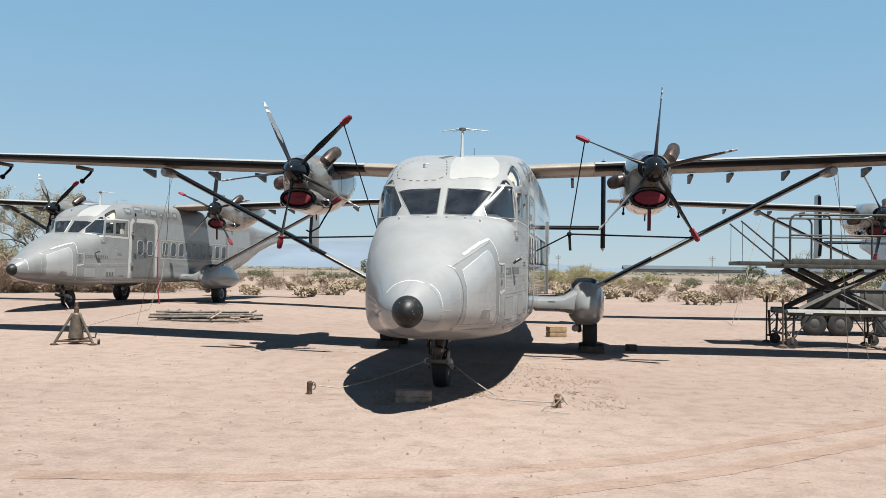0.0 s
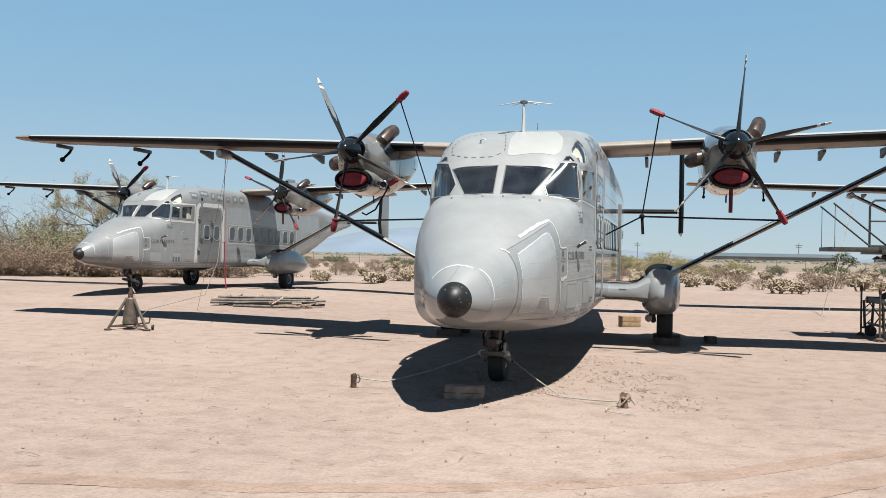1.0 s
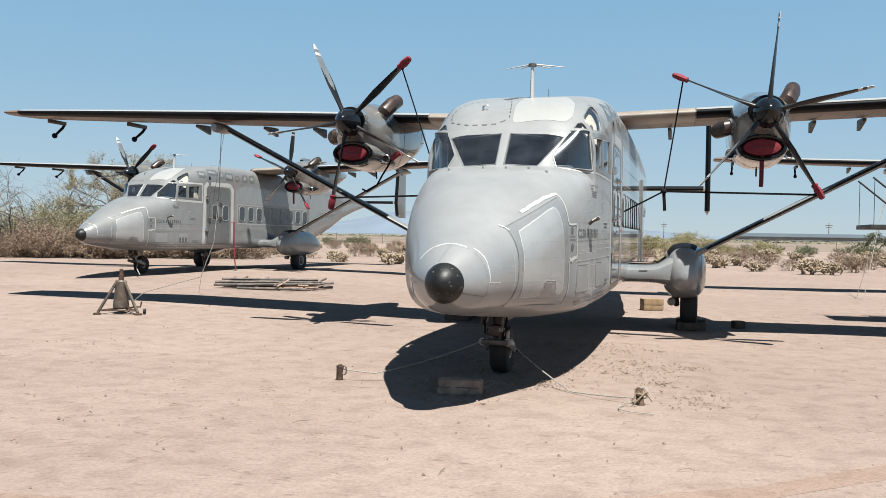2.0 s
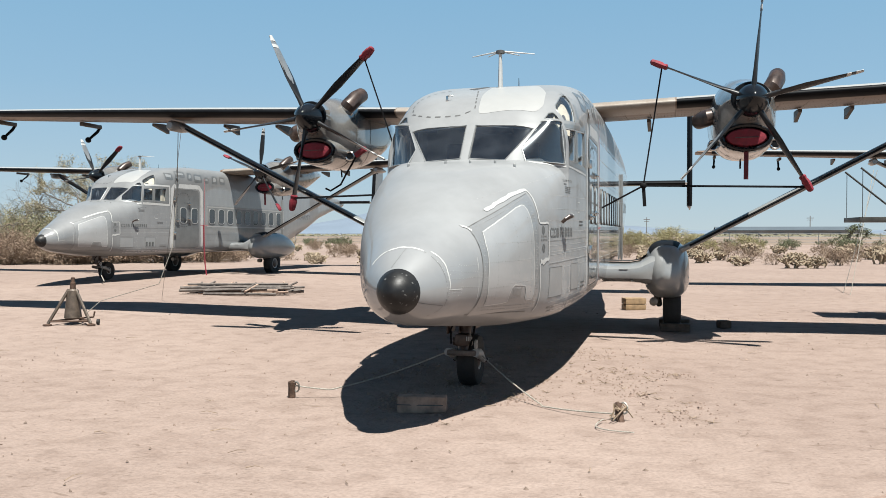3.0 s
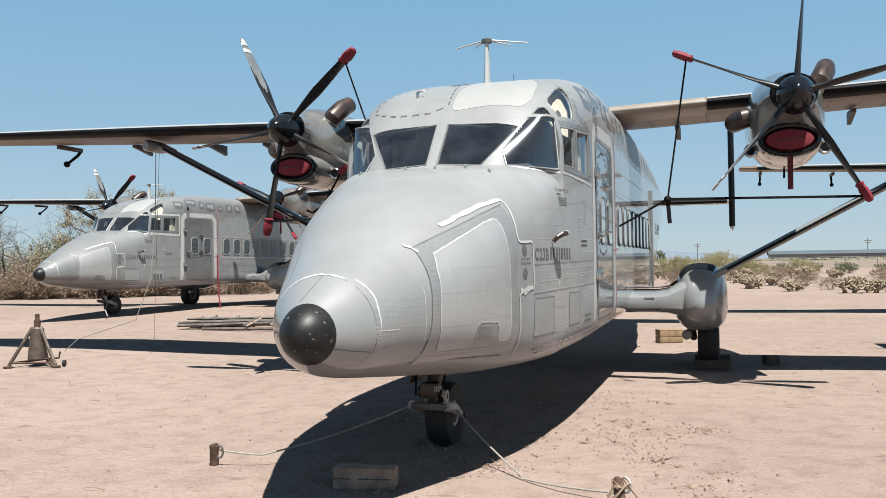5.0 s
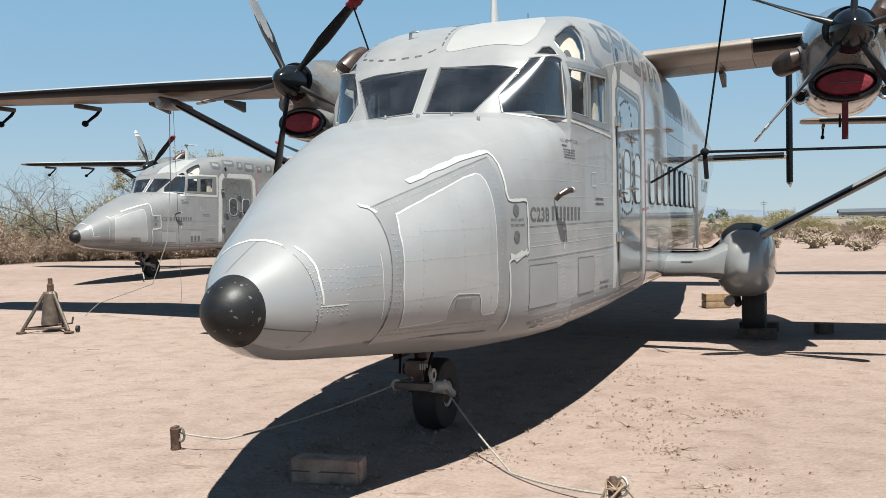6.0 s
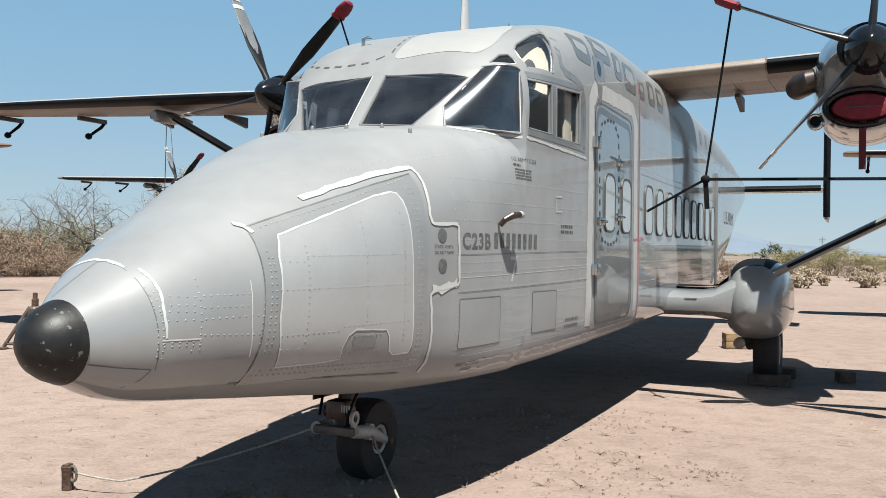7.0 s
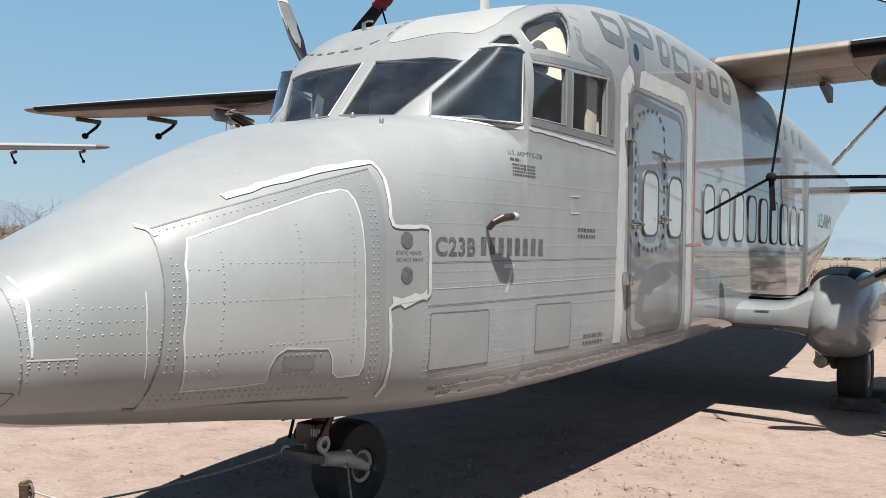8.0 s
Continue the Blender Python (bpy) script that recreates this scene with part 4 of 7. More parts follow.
def build_engine(ac, s):
    en = thing_part("engine_nacelle", ac)
    cx, dz = PROP_HUB[s][0], PROP_HUB[s][2] - 3.50
    keys = [(3.30, 0.265, 3.23, 3.765, 2.0), (3.50, 0.30, 3.16, 3.80, 2.0), (3.68, 0.375, 2.90, 3.85, 2.1), (3.95, 0.45, 2.72, 3.93, 2.3), (4.4, 0.48, 2.70, 3.98, 2.5), (5.0, 0.48, 2.78, 4.0, 2.6), (5.7, 0.44, 3.0, 3.98, 2.6), (6.4, 0.32, 3.3, 3.92, 2.4), (7.0, 0.12, 3.55, 3.80, 2.0)]
    rings = []
    for y, w, zb, zt, n in hermite(keys, 5):
        zc = 0.5 * (zb + zt)
        rings.append([Vector((cx + w * math.copysign(abs(math.cos(t))**(2 / n), math.cos(t)), y, zc + (zt - zc) * math.copysign(abs(math.sin(t))**(2 / n), math.sin(t)))) for t in (2 * math.pi * k / 40 for k in range(40))])
    part("cowling", B().loft(rings), M["cowl"], en, "scuffed shiny grey engine cowling")
    # chin air intake with a lip
    ri = []
    for y, w, h, z in ((4.05, 0.41, 0.26, 2.97), (3.78, 0.395, 0.24, 2.965), (3.64, 0.375, 0.22, 2.96), (3.59, 0.362, 0.205, 2.96)):
        ri.append([Vector((cx + w * math.cos(t), y, z + h * math.sin(t))) for t in (2 * math.pi * k / 36 for k in range(36))])
    part("intake_chin", B().loft(ri, cap=False), M["cowl"], en)
    ri = []
    for y, w, h in ((3.59, 0.363, 0.206), (3.56, 0.352, 0.195), (3.552, 0.335, 0.178), (3.565, 0.308, 0.152), (3.62, 0.294, 0.14), (3.68, 0.285, 0.135)):
        ri.append([Vector((cx + w * math.cos(t), y, 2.96 + h * math.sin(t))) for t in (2 * math.pi * k / 36 for k in range(36))])
    part("intake_lip", B().loft(ri, cap=False), M["spinner"], en, "glossy black intake lip")
    ri = []
    for y, w, h in ((3.66, 0.29, 0.138), (3.60, 0.288, 0.135), (3.572, 0.265, 0.118), (3.56, 0.12, 0.05)):
        ri.append([Vector((cx + w * math.cos(t), y, 2.96 + h * math.sin(t))) for t in (2 * math.pi * k / 28 for k in range(28))])
    cov = part("intake_cover", B().loft(ri), M["red"], en, "red canvas intake plug")
    if s == PORT:
        part("pull_tab", B().loft([[Vector((cx + dx, y, z)) for dx, y in ((-0.032, y0), (0.032, y0), (0.032, y0 + 0.012), (-0.032, y0 + 0.012))] for z, y0 in ((2.93, 3.555), (2.80, 3.535), (2.62, 3.545), (2.42, 3.56), (2.36, 3.565))]), M["reddark"], cov, "hanging dark red warning streamer")
    part("intake_seam", B().lathe([(0, 0.004), (0.004, 0.006), (0.32, 0.006), (0.324, 0.004)], (cx - 0.16, 3.558, 2.96), 'X', 8), M["dark"], cov)
    # exhaust stubs: high on one flank, low on the other
    up = [(cx + 0.30, 4.02, 3.70), (cx + 0.40, 4.0, 3.80), (cx + 0.47, 4.12, 3.93), (cx + 0.50, 4.30, 4.02)]
    lo = [(cx - 0.38, 4.0, 3.36), (cx - 0.50, 3.98, 3.33), (cx - 0.58, 4.06, 3.31), (cx - 0.64, 4.2, 3.30)]
    for pts in (up, lo):
        e = part("exhaust_stub", B().tube(pts, [0.12, 0.13, 0.13, 0.12], 18), M["exhaust"], en, "heat-browned exhaust stub")
        p, q = Vector(pts[0]), Vector(pts[1])
        part("exhaust_collar", B().tube([p, p.lerp(q, 0.6)], [0.16, 0.138], 16), M["cowl"], e)
    for sx in (-1, 1):
        c0 = Vector((cx + sx * 0.44, 3.92, 2.90))
        e = part("oil_cooler_scoop", B().tube([c0, c0 + Vector((0, 0.08, 0)), c0 + Vector((-sx * 0.03, 0.5, 0.05))], [0.075, 0.082, 0.03], 16), M["boot"], en)
        part("scoop_ring", B().lathe([(-0.006, 0.055), (-0.012, 0.07), (0.0, 0.083), (0.02, 0.083)], c0, 'Y', 20, cap=False), M["alu"], e)
    part("spinner_gap", B().lathe([(0.0, 0.18), (0.0, 0.255), (0.05, 0.272), (0.05, 0.2)], (cx, 3.265, 3.50), 'Y', 36), M["boot"], en, "dark gap behind the spinner")
    part("belly_drain", B().tube([(cx, 4.6, 2.72), (cx, 4.62, 2.60)], 0.014, 8), M["boot"], en)
    for y0 in (4.15, 4.75):
        b = B()
        k = [q for q in hermite(keys, 20)]
        row = min(k, key=lambda q: abs(q[0] - y0))
        rr = []
        for dy in (0, 0.012):
            y, w, zb, zt, n = row
            zc = 0.5 * (zb + zt)
            rr.append([Vector((cx + (w + 0.003) * math.copysign(abs(math.cos(t))**(2 / n), math.cos(t)), y + dy, zc + (zt + 0.003 - zc) * math.copysign(abs(math.sin(t))**(2 / n), math.sin(t)))) for t in (2 * math.pi * j / 40 for j in range(40))])
        b.loft(rr, cap=False)
        part("cowl_seam", b, M["line"], en)
    for ob in en.children_recursive:
        if ob.name.startswith("intake"):
            for v in ob.data.vertices:
                v.co.y -= 0.06
        for v in ob.data.vertices:
            v.co.y += 0.50 + 0.14 * (v.co.y - 3.30)
            v.co.z += dz + (0.05 if v.co.z < 3.40 + 0.02 else 0.05 * max(0.0, (3.75 - v.co.z) / 0.35))
            v.co.x -= 0.05 * min(1.0, max(0.0, (v.co.y - 3.75) / 0.3))


def build_tail(ac):
    t = thing_part("tailplane", ac)
    up = 0.18
    part("tailplane_skin", B().loft([[Vector((p.x, p.y, p.z)) for p in airfoil(x, 14.65, 1.45, 2.80 + up, 0.11)] for x in (-2.5, -1.2, 1.2, 2.5)]), M["grey"], t)
    for x0, x1 in ((-2.45, -0.9), (0.9, 2.45)):
        b = B()
        b.loft([[Vector((x, y, z + up)) for y, z in ((14.74, 2.868), (14.67, 2.84), (14.64, 2.80), (14.67, 2.77), (14.74, 2.745))] for x in (x0, x1)], closed=False)
        part("tailplane_boot", b, M["boot"], t)
    for s in (PORT, STAR):
        f = thing_part("fin", ac)
        rings = []
        for z, y0, ch, th in ((2.12, 15.12, 0.9, 0.08), (2.16, 14.85, 1.15, 0.15), (2.8, 14.65, 1.30, 0.16), (4.0, 14.78, 1.15, 0.15), (4.88, 14.92, 1.0, 0.13), (4.95, 15.10, 0.8, 0.06)):
            rings.append([Vector((s * 2.56 + (p.z - 0), p.y, z + up)) for p in airfoil(0, y0, ch, 0, th * 0.62)])
        part("fin_skin", B().loft(rings), M["midgrey"], f)
        bb = B()
        bb.loft([[Vector((s * 2.56 + dx, y0 + dy, z + up)) for dx, dy in ((-0.07, 0.16), (-0.05, 0.05), (0, -0.008), (0.05, 0.05), (0.07, 0.16))] for z, y0 in ((2.2, 14.82), (2.8, 14.65), (4.0, 14.78), (4.85, 14.90))], closed=False)
        part("fin_boot", bb, M["boot"], f, "black rubber fin de-icing boot")
        part("fin_lamp", B().blob((s * 2.56, 15.10, 2.2 + up), (0.06, 0.10, 0.06), 10), M["grey"], f)


def build_nose_gear(ac):
    g = thing_part("nose_gear", ac)
    wheel(g, "nose_wheel", (0.03, 0.02, 0.275), 0.28, 0.215, 0.105)
    part("gear_leg", B().tube([(0.03, -0.22, 0.85), (0.03, -0.25, 0.62), (0.03, -0.36, 0.40)], [0.075, 0.065, 0.05], 14), M["oily"], g, "oily dark nose leg")
    b = B().box((-0.05, -0.42, 0.47), (0.11, -0.28, 0.60), bevel=0.03)
    b.lathe([(-0.10, 0.02), (-0.10, 0.045), (0.10, 0.045), (0.10, 0.02)], (0.03, -0.36, 0.52), 'X', 16)
    part("leg_casting", b, M["oily"], g)
    part("door_panel", B().box((-0.12, -0.46, 0.60), (-0.108, -0.12, 0.83), bevel=0.004), M["oily"], g)
    part("door_panel", B().box((0.168, -0.40, 0.66), (0.18, -0.10, 0.83), bevel=0.004), M["oily"], g)
    for k in range(4):
        part("leg_placard", B().box((0.08 + 0.018 * k, -0.425, 0.53), (0.09 + 0.018 * k, -0.415, 0.575)), M["rim"], g)
    part("hydraulic_line", B().tube([(0.12, -0.22, 0.80), (0.15, -0.33, 0.66), (0.14, -0.42, 0.54), (0.11, -0.40, 0.44)], 0.011, 6), M["strap"], g)
    part("hydraulic_line", B().tube([(-0.06, -0.22, 0.80), (-0.10, -0.36, 0.64), (-0.08, -0.43, 0.50)], 0.010, 6), M["strap"], g)
    for sx in (-1, 1):
        x = 0.03 + sx * 0.145
        b = B().tube([(x, -0.42, 0.41), (x, -0.22, 0.375), (x, 0.02, 0.275)], [0.042, 0.050, 0.026], 12)
        b.lathe([(-0.02, 0.03), (-0.02, 0.055), (0.02, 0.055), (0.02, 0.03)], (x, -0.22, 0.375), 'X', 18)
        part("trailing_arm", b, M["rim"], g, "pale grey trailing arm")
        part("axle_nut", B().lathe([(-0.02, 0.018), (0.0, 0.026), (0.02, 0.018)], (x + sx * 0.03, 0.02, 0.275), 'X', 8), M["oily"], g)
    part("front_yoke", B().box((-0.125, -0.45, 0.375), (0.185, -0.38, 0.435), bevel=0.02), M["pole"], g, "pale dusty cross beam of the nose gear")
    part("tow_lug", B().lathe([(-0.01, 0.025), (-0.01, 0.05), (0.01, 0.05), (0.01, 0.025)], (0.19, -0.44, 0.50), 'X', 16, cap=False), M["rim"], g)


def build_antennas(ac):
    a = thing_part("roof_antenna", ac)
    z = on_top(0.06, 1.56).z
    rings = [[Vector((0.06 + w * math.cos(t), 1.56 + dy + ch * math.sin(t), zz)) for t in (2 * math.pi * k / 14 for k in range(14))] for zz, w, ch, dy in ((z - 0.02, 0.03, 0.075, 0), (z + 0.22, 0.024, 0.055, 0.0), (z + 0.43, 0.018, 0.035, -0.01))]
    part("mast", B().loft(rings), M["white"], a, "white blade antenna mast")
    part("mast_head", B().lathe([(-0.02, 0.03), (-0.015, 0.055), (0.02, 0.055), (0.03, 0.03)], (0.06, 1.55, z + 0.43), 'Z', 18), M["dark"], a)
    for dx, dy in ((0.40, 0.20), (-0.40, 0.20), (0.20, 0.24), (-0.20, 0.24)):
        part("element", B().tube([(0.06, 1.55, z + 0.445), (0.06 + dx, 1.55 + dy, z + 0.43)], [0.012, 0.006], 8), M["white"], a)
    w = on_top(0.15, 2.35)
    part("small_mast", B().tube([w - Vector((0, 0, 0.02)), w + Vector((0, 0, 0.12))], [0.012, 0.006], 8), M["alu"], a)
    w = on_top(-0.386, 0.64)
    part("hatch_latch", B().box((w.x - 0.012, w.y - 0.012, w.z - 0.01), (w.x + 0.012, w.y + 0.012, w.z + 0.055), bevel=0.005).tube([(w.x, w.y, w.z + 0.05), (w.x + 0.03, w.y + 0.01, w.z + 0.065), (w.x + 0.065, w.y + 0.02, w.z + 0.06)], 0.009, 8), M["alu"], a)


def build_cockpit(ac):
    ck = thing_part("cockpit", ac)
    part("glareshield", B().loft([[Vector((x * h, y, z)) for x in (-1, -0.5, 0.5, 1)] + [Vector((x * h, y, z - 0.05)) for x in (1, 0.5, -0.5, -1)] for y, z, h in ((0.0, 2.43, 0.55), (0.30, 2.47, 0.76), (0.42, 2.44, 0.80))]), M["interior"], ck, "black glareshield over the instruments")
    part("instrument_panel", B().box((-0.8, 0.38, 1.75), (0.8, 0.44, 2.42)), M["interior"], ck)
    part("cockpit_floor", B().box((-0.95, -0.2, 1.40), (0.95, 3.6, 1.45)), M["interior"], ck)
    part("bulkhead", B().box((-1.05, 1.72, 1.45), (1.05, 1.76, 2.95)).box((-0.8, 1.72, 2.95), (0.8, 1.76, 3.34)), M["cream"], ck, "cream cockpit bulkhead")
    part("bulkhead_opening", B().box((-0.35, 1.70, 1.5), (0.35, 1.717, 3.0)), M["interior"], ck)
    part("glareshield", B().box((-0.60, 0.10, 2.36), (0.60, 0.46, 2.455), bevel=0.035), M["seat"], ck, "dark glareshield")
    part("headliner", decal([(-0.7, 0.66), (0.7, 0.66), (0.84, 1.0), (0.84, 1.72), (-0.84, 1.72), (-0.84, 1.0)], on_top, -0.075), M["cream"], ck, "cream headliner")
    for s in (PORT, STAR):
        part("side_trim", B().box((s * 0.98 - 0.02, 1.50, 1.5), (s * 0.98 + 0.05, 1.72, 2.95), bevel=0.01), M["cream"], ck)
        part("side_curtain", B().box((s * 1.03 - 0.012, 1.30, 2.3), (s * 1.03 + 0.010, 1.48, 2.86), bevel=0.01), M["cream"], ck)
    for s in (PORT, STAR):
        way = Vector((s * 0.82, -0.15, 0.45)).normalized()
        rim = [Vector((s * x, y, z)) for x, y, z in ((1.0, 0.70, 2.85), (1.09, 1.03, 2.80), (1.05, 1.07, 3.08), (0.985, 1.12, 3.21), (0.92, 1.14, 3.27), (0.895, 1.03, 3.24), (0.89, 0.80, 3.15), (0.90, 0.68, 3.0))]
        part("quarter_trim", B().loft([[p - way * 0.10 for p in rim], [p - way * 0.085 for p in rim]]), M["cream"], ck, "cream lining behind the quarter window")
        part("sun_visor", B().blob((s * 0.945, hull((0.95, 0.76, 2.90)).y, 2.90), (0.03, 0.13, 0.10), 20), M["seat"], ck, "dark folded sun visor")
    part("overhead_panel", B().box((-0.3, 0.55, 2.86), (0.3, 1.2, 2.93), bevel=0.02), M["interior"], ck)
    for x in (-0.45, 0.45):
        b = B().box((x - 0.24, 0.85, 1.85), (x + 0.24, 1.35, 1.98), bevel=0.04)
        b.box((x - 0.24, 1.30, 1.95), (x + 0.24, 1.42, 2.55), bevel=0.05)
        b.box((x - 0.13, 1.32, 2.56), (x + 0.13, 1.42, 2.76), bevel=0.04)
        part("pilot_seat", b, M["seat"], ck, "dark fabric pilot seat")
        part("control_wheel", B().tube([(x, 0.50, 2.0), (x, 0.58, 2.25), (x - 0.14, 0.60, 2.30), (x - 0.16, 0.60, 2.42)], 0.018, 8), M["interior"], ck)
    for s in (PORT, STAR):
        for name, poly, way in cockpit_openings(s):
            w = Vector(way).normalized()
            poly = [hull(p) for p in poly]
            mid = sum((Vector(p) for p in poly), Vector()) / len(poly)
            big = [mid + (Vector(p) - mid) * 1.05 for p in poly]
            near = []
            for p in big:
                hit = SKIN.ray_cast(p + w * 0.5, -w)[0]
                near.append((hit if hit else p) - w * 0.012)
            if name == "side_pane":
                # bowed pane that wraps from the windscreen to the side
                f0, r0, r1, f1, fm = near
                vm = (fm.z - f0.z) / (f1.z - f0.z)
                a0 = f1 + (fm - f1) / (1 - vm)
                cut = (f0 - a0).length / (r0 - a0).length
                sheet = B()
                rows = []
                for j in range(13):
                    v = j / 12
                    u0 = cut * max(0.0, 1 - v / vm)
                    row = []
                    for i in range(17):
                        u = u0 + (1 - u0) * i / 16
                        row.append(a0.lerp(f1, v).lerp(r0.lerp(r1, v), u) + w * ((0.07 + 0.02 * v) * 4 * u * (1 - u) + 0.002))
                    rows.append(row)
                sheet.loft(rows, closed=False)
                g = part(name, sheet, M["bowglass"], ac, "bowed tinted cockpit side glass")
                for row in (rows[0], rows[-1]):
                    fl = B().loft([[q - w * 0.06 for q in row], row], closed=False)
                    part("pane_frame", fl, M["patch"], g)
                    part("window_seal", B().tube(row, 0.007, 6), M["sidepatch"], g)
            else:
                g = part(name, pane_sheet(big, w), M["glass" if name == "windscreen_pane" else "clearglass"], ac, "tinted cockpit glass" if name == "windscreen_pane" else "clear cockpit side glass")
                if name == "windscreen_pane":
                    lip = [mid + (Vector(p) - mid) * 0.972 for p in poly]
                    lip = [(SKIN.ray_cast(p + w * 0.5, -w)[0] or p) - w * 0.008 for p in lip]
                    part("window_seal", B().tube([*lip, lip[0]], 0.007, 6, cap=False), M["dark"], g)
            g.visible_shadow = False
            edge = []
            for p in poly:
                p = mid + (Vector(p) - mid) * 1.0
                hit = SKIN.ray_cast(p + w * 0.5, -w)[0]
                edge.append((hit if hit else p) - w * 0.004)
            b = B()
            b.tube([*edge, edge[0]], 0.008, 6, cap=False)
            part("window_seal", b, M["patch"] if name == "side_pane" else M["midgrey"], g)


def side_windows(ac, s):
    def pane(y, z0, z1, w, name="cabin_window", parent=ac, m=None):
        x = s * 1.121
        o = round_poly([(y, z0), (y + w, z0), (y + w, z1), (y, z1)], 0.12, 6)
        o = [(station(a), c) for a, c in o]
        c = Vector((station(y + w / 2), (z0 + z1) / 2))
        b = B()
        rings = []
        for k, dx in ((1.14, 0.0), (1.13, 0.014), (1.0, 0.014), (0.97, 0.002)):
            rings.append([Vector((x + s * dx, c[0] + (p[0] - c[0]) * (1 + (k - 1) * 1.0), c[1] + (p[1] - c[1]) * (1 + (k - 1) * 0.55))) for p in o])
        b.loft(rings, cap=False)
        g = part(name, b, M["dark"], parent, "rounded cabin window in a black rubber seal")
        part("pane", B().loft([[Vector((x - s * 0.004, p[0], p[1])) for p in o], [Vector((x + s * 0.011, p[0], p[1])) for p in o]]), M["cabinpane"], g, "pale covered window pane", smooth=False)
    for i in range(9):
        pane(3.80 + 0.56 * i, 1.80, 2.29, 0.33)
    return pane


def build_aircraft():
    ac = thing("twin_propeller_aircraft", "pale grey twin-engined military transport aircraft with patchy repaint", "aircraft", "parked transport aircraft")
    sk = new("fuselage_skin", SKIN_MESH)
    sk.parent = ac
    prof = [(-0.165, 0.0005), (-0.159, 0.036), (-0.137, 0.081), (-0.095, 0.128), (-0.042, 0.160), (0.0, 0.175), (0.018, 0.183), (0.024, 0.172)]
    part("nose_cap", B().lathe(prof, (0.052, station(-2.615), 1.186), 'Y', 40), M["black"], ac, "scuffed matt black nose cap")
    build_cockpit(ac)
    pane = side_windows(ac, PORT)
    side_windows(ac, STAR)
    for s in (PORT, STAR):
        build_wing(ac, s)
        build_strut(ac, s)
        build_sponson(ac, s)
        build_engine(ac, s)
    build_prop(ac, PORT, 13.0, (2, 4), (3,))
    build_prop(ac, STAR, 43.5, (0, 3), (1, 4))
    build_tail(ac)
    build_nose_gear(ac)
    build_antennas(ac)

    # crew door on the port side
    dr = thing_part("crew_door", ac)
    o = round_poly([(1.93, 0.975), (3.22, 0.985), (3.19, 2.87), (1.89, 2.88)], 0.16, 6)
    part("door_panel", decal(o, on_side, 0.006), M["doorpaint"], dr, "glossy grey crew door")
    part("door_gap", stripe([[*o, o[0]]], on_side, 0.016, 0.009), M["line"], dr)
    ring = [(1.965, 1.02), (3.16, 1.03), (3.13, 2.80), (1.94, 2.82)]
    ring = round_poly(ring, 0.15, 6)
    part("door_edge", stripe([[*ring, ring[0]]], on_side, 0.055, 0.008), M["doorband"], dr, "darker grey border of the crew door")
    for y0 in (2.19, 2.80):
        pane(y0, 1.79, 2.28, 0.33, "door_window", dr)
    ov = [(2.06, 1.80), (2.14, 1.70), (2.38, 1.66), (2.62, 1.70), (2.70, 1.80), (2.69, 2.45), (2.66, 2.66), (2.5, 2.77), (2.3, 2.77), (2.08, 2.70), (2.02, 2.52), (2.03, 2.2), (2.06, 1.8)]
    tagged(part("escape_dashes", dashes(ov, on_side, 0.026, 0.06, 0.04, 0.012), M["dark"], dr), kind="stuff")
    tagged(part("door_placard", bars(1, 2.38, 2.45, 0.22, 0.018, 0.01, lift=0.012), M["dark"], dr), kind="stuff")
    for z in (2.52, 1.45):
        part("hinge", B().box((1.12, 1.83, z - 0.05), (1.17, 1.96, z + 0.05), bevel=0.012), M["alu"], dr)
    for y, z in ((2.66, 2.42), (2.66, 1.92), (2.02, 1.86)):
        b = B().box((1.122, y - 0.02, z - 0.035), (1.16, y + 0.10, z + 0.035), bevel=0.01)
        b.tube([(1.15, y - 0.10, z), (1.175, y - 0.02, z), (1.175, y + 0.1, z)], 0.012, 8)
        part("door_handle", b, M["alu"], dr, "bright metal door handle")
    part("white_door_surround", stripe([[(1.76, 0.98), (1.79, 2.2), (1.80, 2.85), (1.92, 2.98), (3.20, 3.0), (3.36, 2.86), (3.40, 1.0), (3.25, 0.90), (1.9, 0.88), (1.76, 0.98)]], on_side, 0.13, 0.003, 0.10, seed=4), M["overspray"], ac, "ragged white overspray round the crew door")
    part("belly_overspray", stripe([[(-0.3, 0.875), (1.0, 0.88), (1.9, 0.89), (3.42, 0.90)]], on_side, 0.05, 0.004, 0.35, seed=12), M["overspray"], ac, "white overspray along the belly edge")
    part("red_line", stripe([[(3.53, 0.90), (3.53, 3.3)]], on_side, 0.022, 0.005, 0.3), M["redline"], ac, "thin red vertical stripe")
    part("red_mark", stripe([[(3.30, 1.72), (3.75, 1.74)]], on_side, 0.012, 0.006, 0.9), M["redline"], ac)
    # rear post beside the last window
    part("cargo_door_post", B().box((1.118, 8.95, 1.12), (1.16, 9.03, 2.85), bevel=0.01), M["midgrey"], ac)

    # nose baggage hatch and repainted patches
    hx = thing_part("nose_hatch", ac)
    seam = [(-1.831, 1.697), (-1.607, 1.776), (-1.327, 1.869), (-1.059, 1.952), (-0.756, 2.036)]
    front = [(-1.831, 1.697), (-1.849, 1.55), (-1.862, 1.388), (-1.874, 1.204), (-1.891, 1.039), (-1.90, 0.94)]
    part("hatch_panel", decal([*seam, (-0.745, 1.95), (-0.755, 1.75), (-0.765, 1.0), (-0.78, 0.94), *front[:0:-1]], on_side, 0.008, 0.06), M["hatch"], hx)
    part("hatch_gap", stripe([seam, front], on_side, 0.005, 0.011), M["line"], hx)
